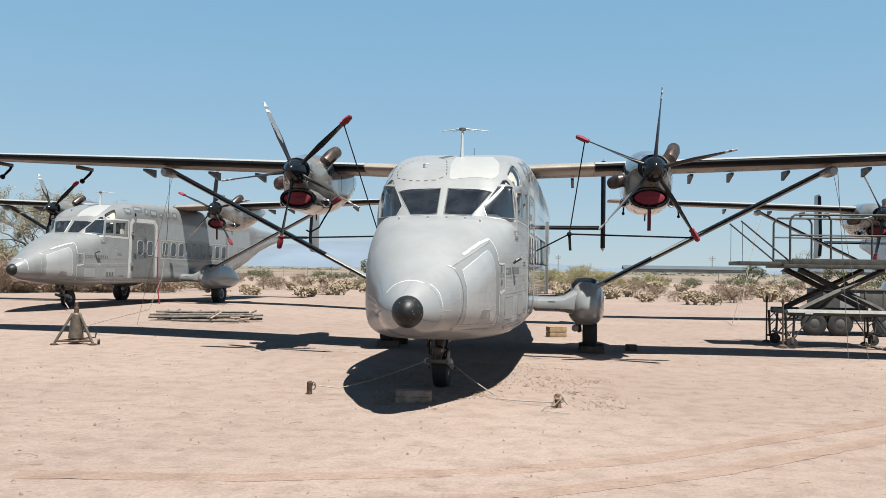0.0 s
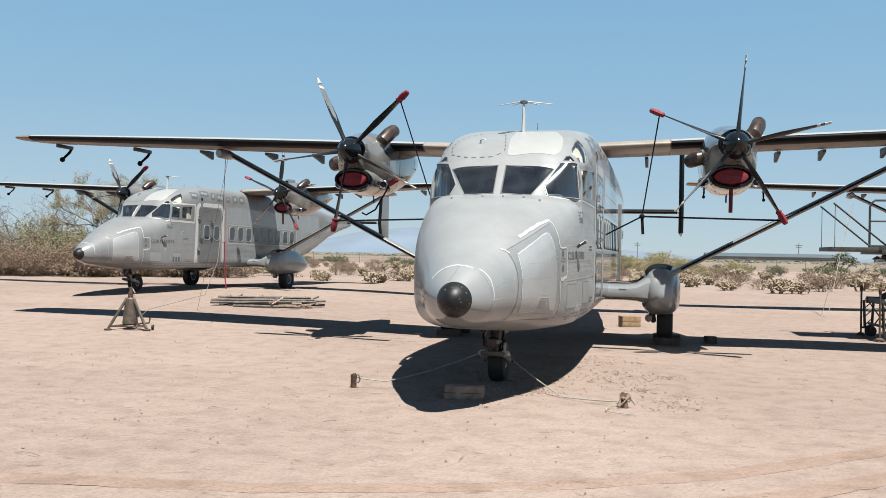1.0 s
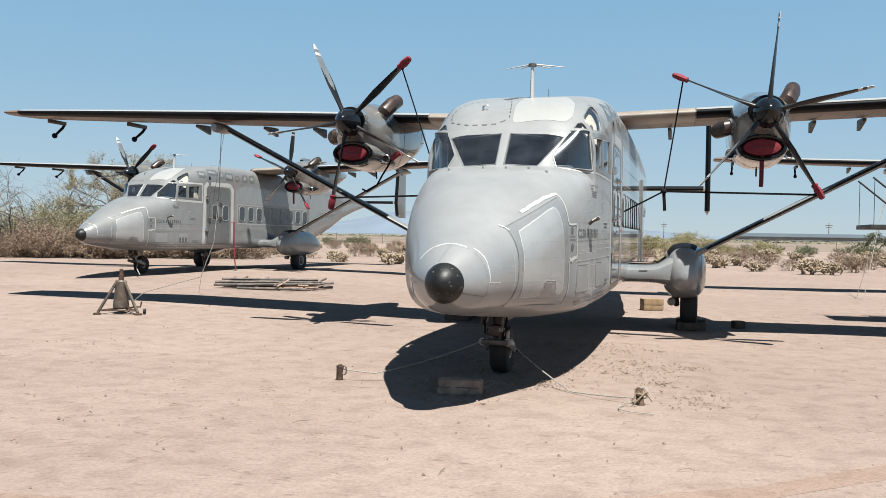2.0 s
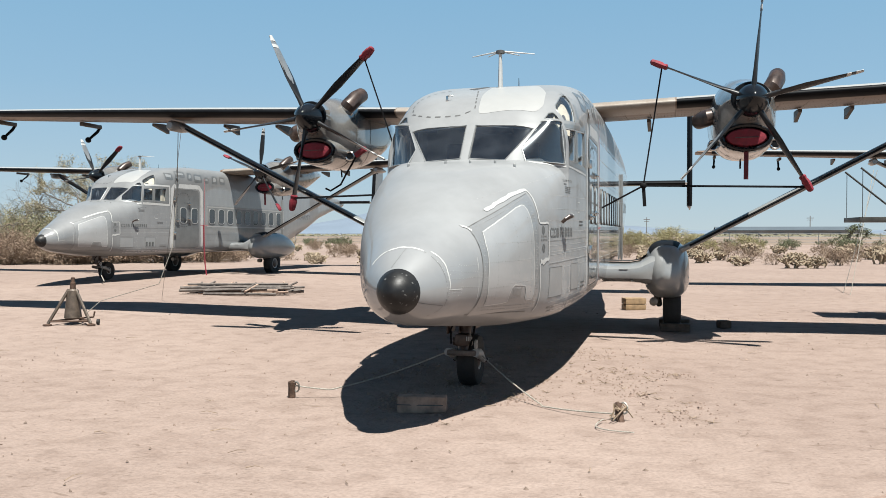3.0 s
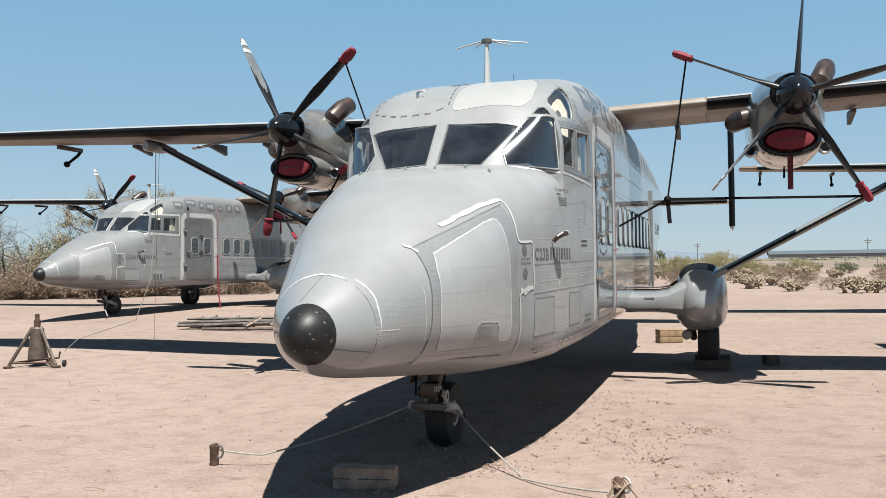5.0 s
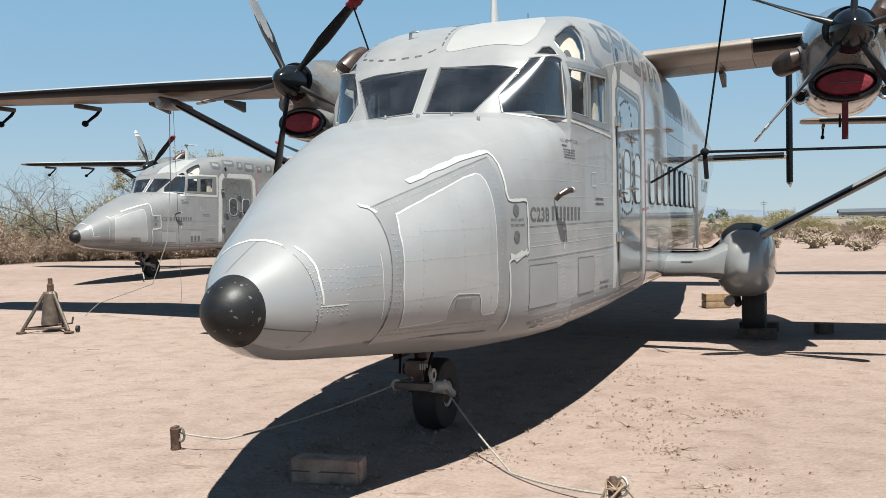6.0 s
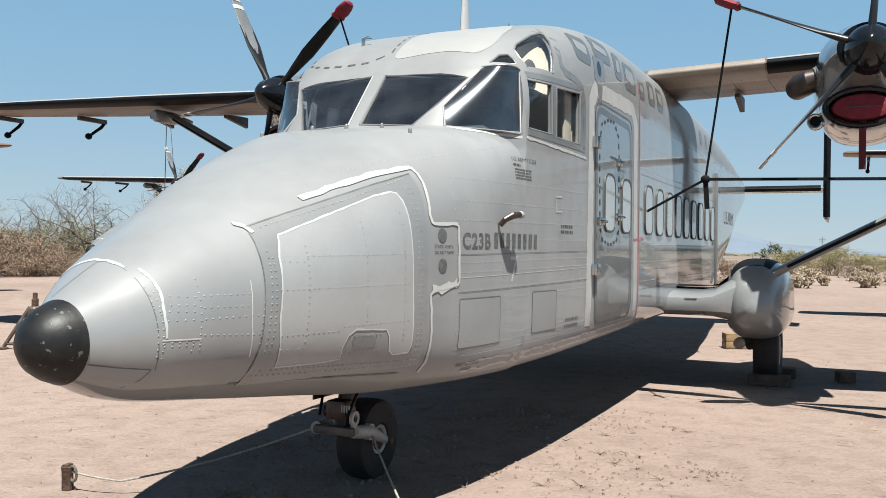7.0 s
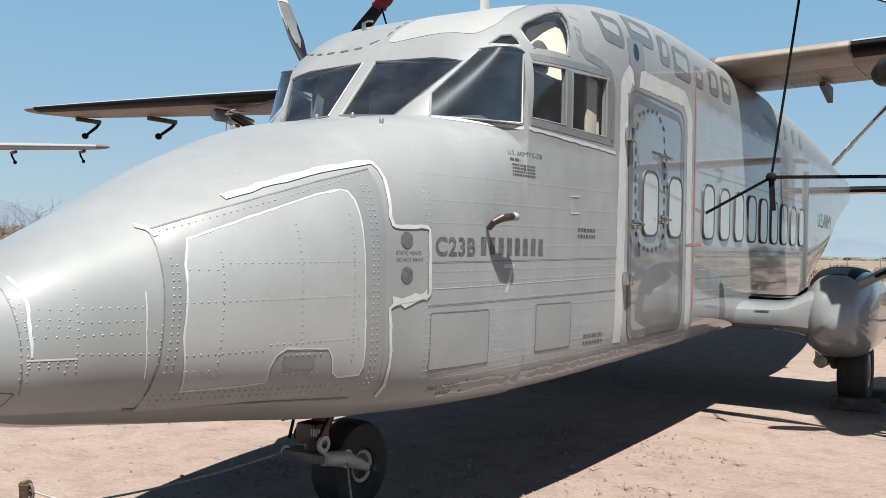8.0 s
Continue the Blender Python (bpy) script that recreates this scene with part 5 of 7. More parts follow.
    inner = [(-1.722, 1.658), (-1.588, 1.71), (-1.40, 1.78), (-1.095, 1.887), (-0.969, 1.916), (-0.93, 1.91), (-0.908, 1.87), (-0.90, 1.787), (-0.895, 1.5), (-0.882, 1.06), (-0.90, 1.025), (-1.02, 1.022), (-1.055, 1.05), (-1.075, 1.13), (-1.10, 1.165), (-1.32, 1.18), (-1.37, 1.15), (-1.391, 1.09), (-1.385, 1.03), (-1.50, 1.022), (-1.757, 1.021), (-1.785, 1.246), (-1.772, 1.386), (-1.758, 1.55)]
    part("bright_patch", decal(inner, on_side, 0.011, 0.05), M["freshpatch"], hx, "fresh lighter paint patch with a notched lower edge")
    part("patch_edge", stripe([[*inner, inner[0]]], on_side, 0.005, 0.013, 0.7, 0.035), M["white"], hx)
    part("latch_plate", decal(round_poly([(-1.33, 1.085), (-1.17, 1.075), (-1.17, 1.135), (-1.33, 1.14)], 0.02, 3), on_side, 0.012, 0.05), M["midgrey"], hx)
    part("white_edge", stripe([[(-1.493, 1.852), (-1.204, 1.954), (-1.022, 2.008), (-0.796, 2.062), (-0.714, 2.077)]], on_side, 0.015, 0.011, 0.6, 0.06, 3), M["white"], ac, "ragged white overspray above the hatch")
    part("white_corner", stripe([[(-1.865, 1.712), (-1.835, 1.70), (-1.82, 1.67)]], on_side, 0.009, 0.012, 0.8, 0.02, 5), M["white"], ac)
    part("white_rim", stripe([[(-0.714, 2.077), (-0.695, 2.04), (-0.692, 1.99), (-0.713, 1.80), (-0.70, 1.757), (-0.686, 1.75), (-0.47, 1.756), (-0.454, 1.74), (-0.449, 1.41), (-0.46, 1.392), (-0.70, 1.362), (-0.727, 1.34), (-0.71, 1.044), (-0.715, 0.95), (-0.74, 0.895)]], on_side, 0.013, 0.010, 0.5, 0.04, 6), M["white"], ac, "white outline of the repainted hatch")
    part("white_dab", stripe([[(-0.71, 1.365), (-0.60, 1.375), (-0.47, 1.395)]], on_side, 0.026, 0.008, 0.9, 0.025, 8), M["white"], ac)
    vents = thing_part("static_vents", ac)
    for z in (1.684, 1.506):
        part("vent_disc", decal([(-0.613 + 0.042 * math.cos(t), z + 0.042 * math.sin(t)) for t in (2 * math.pi * k / 20 for k in range(20))], on_side, 0.006), M["stencil"], vents)
    part("vent_lettering", lettering("STATIC VENTS", -0.69, 1.61, 0.027), M["dark"], vents)
    part("vent_lettering", lettering("DO NOT PAINT", -0.69, 1.575, 0.027), M["dark"], vents)
    part("type_lettering", lettering("C23B", -0.414, 1.61, 0.135, spacing=1.1), M["stencil"], ac, "faded stencilled type lettering")
    tagged(part("serial_block", stripe([[(-0.01 + 0.087 * k, 1.615), (-0.01 + 0.087 * k, 1.715)] for k in range(8)], on_side, 0.052, 0.004), M["stencil"], ac), kind="stuff")
    part("tail_number", lettering("7", 0.19, 1.39, 0.25), M["white"], ac, "white numeral seven")
    part("data_lettering", lettering("U.S. ARMY C-23B", 0.262, 2.212, 0.040, lift=0.003, spacing=1.12), M["dark"], ac)
    tagged(part("data_block", bars(1, 0.272, 2.185, 0.10, 0.016, 0.011, lift=0.003), M["dark"], ac), kind="stuff")
    tagged(part("data_block", bars(4, 0.285, 2.155, 0.24, 0.010, 0.010, lift=0.003), M["dark"], ac), kind="stuff")
    tagged(part("placard_block", bars(2, 1.077, 1.79, 0.26, 0.022, 0.02, seed=7), M["dark"], ac), kind="stuff")
    tagged(part("placard_block", bars(2, 1.197, 1.07, 0.30, 0.022, 0.025, seed=9), M["stencil"], ac), kind="stuff")
    part("tow_lettering", lettering("MAX TOWING", -0.40, 0.885, 0.036), M["dark"], ac)
    part("tow_lettering", lettering("ANGLE", -0.32, 0.85, 0.036), M["dark"], ac)
    part("tow_mark", stripe([[(-0.10, 0.92), (-0.13, 0.85)]], on_side, 0.014, 0.005), M["dark"], ac)
    part("army_lettering", lettering("U.S.ARMY", 9.72, 2.10, 0.31), M["stencil"], ac, "faded dark service lettering")
    # panel joints and lap lines
    for ln, m in (([(-0.46, 1.571), (1.72, 1.605)], "line"), ([(-0.46, 1.431), (1.72, 1.472)], "white"), ([(-0.46, 1.341), (1.72, 1.37)], "line"), ([(-0.40, 0.955), (1.78, 0.965)], "white"), ([(3.6, 2.40), (9.0, 2.40)], "line"), ([(3.6, 1.62), (9.0, 1.64)], "line"), ([(3.6, 1.42), (9.0, 1.44)], "line"), ([(3.6, 1.22), (9.0, 1.24)], "line"), ([(9.28, 1.3), (9.28, 3.0)], "white")):
        part("lap_joint", stripe([ln], on_side, 0.004 if m == "line" else 0.003, 0.004), M[m], ac)
    part("stencil_bracket", stripe([[(1.09, 2.012), (0.967, 2.005), (0.976, 1.894), (1.092, 1.90)]], on_side, 0.011, 0.005), M["white"], ac)
    for y0, y1, z0, z1 in ((-0.438, 0.055, 1.002, 1.303), (0.56, 1.0, 1.02, 1.31)):
        o = round_poly([(y0, z0), (y1, z0), (y1, z1), (y0, z1)], 0.015, 2)
        h = part("access_panel", decal(o, on_side, 0.005), M["patch"], ac)
        part("panel_gap", stripe([[*o, o[0]]], on_side, 0.005, 0.007), M["line"], h)
    part("sill_line", stripe([[(0.42, 2.43), (1.62, 2.425)]], on_side, 0.045, 0.004), M["midgrey"], ac)
    part("sill_white", stripe([[(-0.05, 2.40), (0.5, 2.385), (1.66, 2.36)]], on_side, 0.013, 0.005, 0.6), M["white"], ac)
    part("window_post", stripe([[(0.928, 2.445), (0.945, 2.83)]], on_side, 0.055, 0.004), M["midgrey"], ac)
    part("window_post", stripe([[(1.54, 2.445), (1.545, 2.86)]], on_side, 0.06, 0.004), M["midgrey"], ac)
    part("window_header", stripe([[(0.56, 2.85), (1.50, 2.905)]], on_side, 0.045, 0.004), M["midgrey"], ac)
    part("window_mask", stripe([[(1.60, 2.42), (1.61, 2.80), (1.56, 2.92), (1.40, 2.96), (1.20, 2.975), (1.13, 3.02), (1.15, 3.15), (1.19, 3.24), (1.17, 3.31), (1.0, 3.31)]], on_side, 0.06, 0.004), M["midgrey"], ac, "unpainted grey band round the cockpit windows")
    part("nose_ring", stripe([[(-2.358, 1.06), (-2.366, 1.16), (-2.371, 1.25), (-2.376, 1.35), (-2.380, 1.45), (-2.381, 1.50)]], on_side, 0.0035, 0.004), M["line"], ac)
    part("nose_ring", stripe([[(x, -2.376) for x in np.linspace(-0.24, 0.20, 14)]], on_top, 0.007, 0.005, 0.9, 0.02), M["white"], ac)
    part("ring_edge", stripe([[(-2.345, 1.50), (-2.333, 1.45), (-2.331, 1.40), (-2.340, 1.31), (-2.338, 1.20)]], on_side, 0.006, 0.005, 0.8, 0.02, 14), M["white"], ac, "ragged white paint edge behind the nose ring")
    part("nose_seam", stripe([[(-1.923, 1.087), (-1.934, 1.266), (-1.928, 1.444)]], on_side, 0.005, 0.004), M["white"], ac)
    part("nose_mark", stripe([[(-2.355, 1.191), (-2.188, 1.190)]], on_side, 0.007, 0.005), M["white"], ac)
    part("cone_seam", stripe([[(-0.011, -2.574), (0.028, -2.478), (0.06, -2.372)]], on_top, 0.003, 0.004), M["line"], ac)
    part("cone_seam", stripe([[(-2.588, 1.101), (-2.491, 1.081), (-2.374, 1.065)], [(-2.374, 1.062), (-2.39, 1.02), (-2.43, 0.985)]], on_side, 0.0035, 0.004), M["line"], ac)
    part("roof_slot", decal(round_poly([(-0.30, 1.36), (-0.20, 1.28), (-0.07, 1.60), (-0.16, 1.70)], 0.03, 3), on_top, 0.006, 0.05), M["dark"], ac, "dark open slot in the roof")
    part("belly_seam", stripe([[(-1.95, 0.955), (-1.4, 0.93), (-0.9, 0.905)]], on_side, 0.006, 0.005, 0.4), M["line"], ac)
    # small studs along the foot of the windscreen
    for x in (-0.52, -0.12, 0.14, 0.40, 0.60):
        q = on_top(x, -0.42, 0)
        part("cowl_stud", B().lathe([(-0.01, 0.014), (0.022, 0.012), (0.03, 0.006)], q, 'Z', 10), M["midgrey"], ac)
    # grey patches over old markings high on the side
    for i, (y, z, w, h) in enumerate(((1.50, 3.15, 0.35, 0.23), (1.98, 3.27, 0.50, 0.20), (2.60, 3.20, 0.25, 0.25), (2.95, 3.16, 0.45, 0.27), (3.53, 3.17, 0.26, 0.2), (3.98, 3.18, 0.32, 0.26), (4.43, 3.18, 0.32, 0.26), (7.3, 3.14, 0.17, 0.2), (7.8, 3.14, 0.17, 0.2), (8.3, 3.12, 0.17, 0.2))):
        o = round_poly([(y, z), (y + w, z), (y + w, z + h), (y, z + h)], 0.07, 4)
        part("grey_patch", decal(o, on_side, 0.005, 0.06), M["doorband"], ac, "grey paint patch over an old marking")
        o = round_poly([(y + 0.05, z + 0.10 - 0.02 * (i % 3)), (y + w - 0.07, z + 0.08), (y + w - 0.05 - 0.03 * (i % 2), z + h - 0.06), (y + 0.06 + 0.02 * (i % 3), z + h - 0.05)], 0.03, 3)
        part("inner_patch", decal(o, on_side, 0.008, 0.06), M["patch"], ac)
    part("roof_vent", decal([(2.05 + 0.05 * math.cos(t), 3.176 + 0.065 * math.sin(t)) for t in (2 * math.pi * k / 20 for k in range(20))], on_side, 0.012), M["spinner"], ac, "black open vent hole")
    part("vent_stain", decal(round_poly([(1.91, 3.27), (2.22, 3.27), (2.21, 3.08), (2.12, 3.04), (2.08, 2.88), (2.04, 2.74), (1.99, 2.88), (1.97, 3.02), (1.90, 3.06)], 0.02, 2), on_side, 0.006, 0.05), M["midgrey"], ac, "tapering grey streak under the roof vent")
    # dashed escape hatch on the roof
    ha = [(-0.50, 1.3), (-0.68, 1.05), (-0.77, 0.85), (-0.79, 0.65), (-0.75, 0.47), (-0.66, 0.40), (-0.58, 0.36), (-0.476, 0.33), (-0.37, 0.327), (-0.262, 0.326), (-0.15, 0.331), (-0.063, 0.369), (-0.005, 0.42), (-0.03, 0.6), (-0.08, 0.9), (-0.14, 1.2)]
    tagged(part("roof_hatch_dashes", dashes(ha, on_top, 0.014, 0.07, 0.045), M["dark"], ac), kind="stuff")
    part("roof_patch", decal(round_poly([(0.05, 0.33), (0.35, 0.38), (0.68, 0.40), (0.75, 0.55), (0.72, 0.95), (0.55, 1.5), (-0.02, 1.5), (0.0, 0.8)], 0.06, 3), on_top, 0.005, 0.05), M["whitesoft"], ac, "white repainted cockpit roof panel")
    # rivets
    lines = [[(-2.37, 1.385), (-2.20, 1.375)], [(-2.372, 1.342), (-2.211, 1.34)], [(-2.353, 1.317), (-2.215, 1.311)], [(-2.329, 1.274), (-2.223, 1.275)]]
    lines += [[(-2.16, 1.38), (-1.943, 1.382)], [(-2.168, 1.326), (-1.953, 1.327)], [(-2.166, 1.275), (-1.90, 1.28)], [(-2.171, 1.204), (-1.89, 1.19)]]
    lines += [[(-2.345, 1.178), (-2.192, 1.178)], [(-2.345, 1.162), (-2.192, 1.162)], [(-2.228, 1.138), (-2.19, 1.138)]]
    lines += [[(-2.191, 1.208), (-2.175, 1.455)], [(-2.369, 1.12), (-2.374, 1.42)], [(-2.348, 1.11), (-2.352, 1.40)], [(-1.88, 1.11), (-1.878, 1.212), (-1.839, 1.555)]]
    for y0 in (-0.47, -0.44, 0.10, 0.13, 0.2, 0.23, 0.53, 0.56, 1.05, 1.08, 1.13, 1.5, 1.53, 1.66, 1.70):
        lines.append([(y0, 0.97), (y0, 2.0)])
    for z0 in (1.0, 1.04, 1.28, 1.35, 1.46, 1.52, 1.66, 1.78, 1.90, 2.04):
        lines.append([(-0.45, z0), (1.70, z0 + 0.03)])
    for y0 in (3.62, 4.2, 4.8, 5.4, 6.0, 6.6, 7.2, 7.8, 8.4):
        lines += [[(y0, 1.0), (y0, 1.7)], [(y0, 2.42), (y0, 3.1)]]
    for z0 in (1.3, 1.5, 1.68, 2.46, 2.72, 2.98):
        lines.append([(3.6, z0), (8.7, z0 + 0.02)])
    for y0 in (1.1, 1.13):
        lines.append([(y0, 2.1), (y0 + 0.02, 2.36)])
    for (y0, z0), (y1, z1) in (((-1.45, 1.95), (-0.75, 2.13)), ((-0.70, 2.12), (0.2, 2.30))):
        lines.append([(y0, z0), (y1, z1)])
    hatch = []
    for y0 in (-0.84, -0.81):
        hatch.append([(y0, 1.0), (y0, 1.95)])
    hatch += [[(-1.849, 1.107), (-1.839, 1.236), (-1.807, 1.581)], [(-1.82, 1.107), (-1.81, 1.236), (-1.79, 1.55)]]
    hatch += [[(-1.80, 1.69), (-0.83, 2.0)], [(-1.86, 1.01), (-0.82, 0.975)], [(-1.86, 0.985), (-0.82, 0.95)]]
    patch = []
    patch += [[(-1.747, 1.532), (-1.635, 1.532)], [(-1.609, 1.559), (-0.93, 1.575)], [(-1.775, 1.394), (-0.93, 1.41)], [(-1.77, 1.174), (-1.437, 1.178)], [(-1.40, 1.20), (-0.93, 1.205)], [(-1.76, 1.107), (-1.632, 1.101)]]
    patch += [[(-1.636, 1.077), (-1.608, 1.609)], [(-1.25, 1.22), (-1.25, 1.74)], [(-0.96, 1.10), (-0.96, 1.80)]]
    patch += [[(-1.36, 1.06), (-1.14, 1.06)], [(-1.36, 1.15), (-1.14, 1.145)]]
    for group, lift, r, proud in ((lines, 0.0, 0.0048, 0.0022), (hatch, 0.008, 0.0050, 0.0024), (patch, 0.011, 0.0046, 0.0020)):
        rv = new("rivets", rivets(group, on_side, r=r, lift=lift, proud=proud))
        rv.data.materials.append(M["rivet"])
        rv.parent = ac
        tagged(rv, kind="stuff")
    # pitot probe on the side of the nose
    pb = part("pitot_probe", B().tube([(1.03, -0.04, 1.765), (1.065, -0.045, 1.80), (1.10, -0.01, 1.825), (1.115, 0.08, 1.835)], [0.018, 0.020, 0.024, 0.022], 10), M["exhaust"], ac, "brown pitot probe")
    part("probe_tip", B().blob((1.115, 0.11, 1.836), (0.025, 0.045, 0.025), 10), M["rim"], pb)
    return ac


AC = build_aircraft()

# the other parked aircraft of the same type
DULL = SKIN_MESH.copy()
DULL.materials[0] = M["skin_dull"]
# their cabin panes are dark, in white-painted surrounds
SWAP = {}
for ch in AC.children_recursive:
    if ch.data and ch.data.materials and (ch.data.materials[0] == M["cabinpane"] or ch.name.startswith(("cabin_window", "door_window", "army_lettering", "door_panel"))):
        me = ch.data.copy()
        me.materials[0] = M["darkpane"] if ch.data.materials[0] == M["cabinpane"] else M["dark"] if ch.name.startswith("army") else M["doorband"] if ch.name.startswith("door_panel") else M["whitesoft"]
        SWAP[ch.data.name] = me
for m, words in ((pose(-14.70, 14.37, 0.24, -0.5, 0.3, -4.1), "dull grey twin-engined military transport aircraft parked nose-on"),
                 (pose(14.8, 13.8, 0.11, 0, 0, 0), "grey twin-engined transport aircraft parked behind the work platform"),
                 (pose(-18.66, 0.62, 0.02, 0, -2.4, 70), "grey twin-engined transport aircraft parked side-on")):
    o = copy_thing(AC, m)
    tagged(o, words)
    if "nose-on" in words:
        # darker band and white outlines round its windows
        part("window_band", stripe([[(3.70, 2.045), (8.85, 2.045)]], on_side, 0.62, 0.004), M["midgrey"], o, "darker grey band along the cabin windows")
        box = [(3.68, 1.70), (3.68, 2.37), (8.86, 2.37), (8.86, 1.70), (3.68, 1.70)]
        part("band_outline", stripe([box], on_side, 0.045, 0.005), M["whitesoft"], o)
        part("window_outline", stripe([[(0.30, 2.345), (1.66, 2.335), (1.67, 2.95), (0.62, 2.93)]], on_side, 0.05, 0.006), M["white"], o, "white outline round the cockpit windows")
        part("marking_block", stripe([[(0.62 + 0.13 * k, 1.03), (0.62 + 0.13 * k, 1.17)] for k in range(3)], on_side, 0.085, 0.006), M["stencil"], o)
    for ch in o.children_recursive:
        if ch.data == SKIN_MESH:
            ch.data = DULL
        elif "side-on" in words and ch.name.startswith("de_icer_boot"):
            me = ch.data.copy()
            me.materials[0] = M["patch"]
            ch.data = me
        elif ch.data and ch.data.name in SWAP:
            ch.data = SWAP[ch.data.name]


# ---- clutter round the main aircraft ----
def sag(a, c, drop, n=12):
    a, c = Vector(a), Vector(c)
    return [a.lerp(c, i / n) - Vector((0, 0, drop * 4 * (i / n) * (1 - i / n))) for i in range(n + 1)]


def mesh_from(name, verts, faces, material, smooth=False):
    me = bpy.data.meshes.new(name)
    me.from_pydata(verts, [], faces)
    me.materials.append(material)
    if smooth:
        for f in me.polygons:
            f.use_smooth = True
    return me


def timber(name, lo, hi, m, material, label, category="chock", seed=0):
    """A hewn block with split faces."""
    b = B()
    b.box(lo, hi, m, 0.012)
    rnd = random.Random(seed)
    bmesh.ops.subdivide_edges(b.bm, edges=b.bm.edges[:], cuts=2, use_grid_fill=True)
    for v in b.bm.verts:
        v.co += Vector([rnd.uniform(-1, 1) * 0.004 for _ in range(3)])
    return tagged(part(name, b, material), label, category)


ck = timber("wheel_chock", (-0.225, -0.075, 0), (0.225, 0.075, 0.15), pose(-0.08, -1.53, 0, 0, 0, 9), M["wood"], "weathered split timber block lying before the nose wheel")
b = B()
b.box((-0.226, -0.0775, 0.070), (0.20, 0.0775, 0.079), pose(-0.08, -1.53, 0, 0, 0, 9))
part("crack", b, M["dark"], ck)
for x, s in ((2.14, 1), (-2.14, 2)):
    timber("wheel_chock", (-0.24, -0.09, 0), (0.24, 0.09, 0.13), pose(x + 0.05, 6.08, 0, 0, 0, 3), M["darkwood"], "dark timber chock against the main wheel", seed=s)
    timber("wheel_chock", (-0.26, -0.09, 0), (0.26, 0.09, 0.13), pose(x + 0.04, 6.90, 0, 0, 0, -2), M["darkwood"], "dark timber chock against the main wheel", seed=s + 4)
timber("loose_block", (-0.10, -0.09, 0), (0.10, 0.09, 0.13), pose(3.02, 6.85, 0, 0, 0, 20), M["darkwood"], "small dark timber block on the soil", "block", 9)


def tie_stake(x, y, lean, label):
    st = thing("tie_down_stake", label, "stake", "tie-down stakes")
    st.matrix_world = pose(x, y, 0, lean, lean * 0.5, 0)
    part("post", B().tube([(0, 0, -0.02), (0, 0, 0.10), (0.004, 0, 0.155)], [0.038, 0.036, 0.042], 10), M["rust"], st)
    part("shackle", B().tube([(0.03 * math.cos(t) + 0.05, 0.0, 0.11 + 0.05 * math.sin(t)) for t in (2 * math.pi * k / 14 for k in range(15))], 0.009, 6, cap=False), M["steel"], st)
    part("clevis", B().box((-0.015, -0.03, 0.12), (0.02, 0.03, 0.17), bevel=0.006), M["rust"], st)
    return st


tie_stake(-1.55, -1.16, 3, "rusty iron tie-down stake driven into the soil")
tie_stake(1.72, -1.50, -24, "bent rusty tie-down stake with a knotted rope end")


def rope(name, pts, r, material, label, cat="rope"):
    return tagged(part(name, B().tube(pts, r, 7), material), label, cat)


def ground_rope(a, c, n=18, bow=0.1, z=0.012):
    a, c = Vector(a), Vector(c)
    d = (c - a)
    side = Vector((-d.y, d.x, 0)).normalized()
    return [a.lerp(c, i / n) + side * bow * math.sin(math.pi * i / n) for i in range(n + 1)]


rope("tie_down_rope", sag((-0.15, -0.42, 0.40), (-1.15, -1.08, 0.085), 0.03) + ground_rope((-1.17, -1.09, 0.083), (-1.52, -1.16, 0.12), 8, 0.02), 0.007, M["rope"], "pale rope from the nose gear to a stake")
rope("tie_down_rope", sag((0.21, -0.24, 0.36), (0.95, -1.05, 0.03), 0.02) + ground_rope((0.97, -1.07, 0.014), (1.68, -1.48, 0.06), 10, -0.05), 0.007, M["rope"], "pale rope from the nose gear to a bent stake")
rope("rope_end", ground_rope((1.58, -1.60, 0.03), (1.86, -1.98, 0.012), 14, -0.20), 0.005, M["rope"], "loose rope end curled on the soil")
for k in range(7):
    rnd = random.Random(k)
    a = Vector((1.72, -1.50, 0.10))
    rope("rope_strand", [a, a + Vector((rnd.uniform(-0.08, 0.08), rnd.uniform(-0.10, 0.06), rnd.uniform(0.0, 0.06))), a + Vector((rnd.uniform(-0.12, 0.12), rnd.uniform(-0.14, 0.1), -0.07))], 0.006, M["twig"], "frayed knotted rope strand on a stake")

# straps that hold the propellers
KR = Vector((1.735, 3.85, 2.345))


def strap(name, a, c, w=0.022, label="black webbing strap tying the propeller", drop=0.0):
    pts = sag(a, c, drop, 8)
    bb = B()
    d = (Vector(c) - Vector(a)).normalized()
    side = d.cross(Vector((0, 1, 0)))
    side = side.normalized() * w * 0.5 if side.length > 0.1 else Vector((w / 2, 0, 0))
    bb.loft([[p - side - Vector((0, 0.002, 0)), p + side - Vector((0, 0.002, 0)), p + side + Vector((0, 0.002, 0)), p - side + Vector((0, 0.002, 0))] for p in pts])
    return tagged(part(name, bb, M["strap"], smooth=False), label, "strap")


def prop_tip(s, ang, r=1.3):
    hx, hy, hz = PROP_HUB[s]
    return Vector((hx + r * math.cos(radians(ang)), hy + 0.05, hz + r * math.sin(radians(ang))))


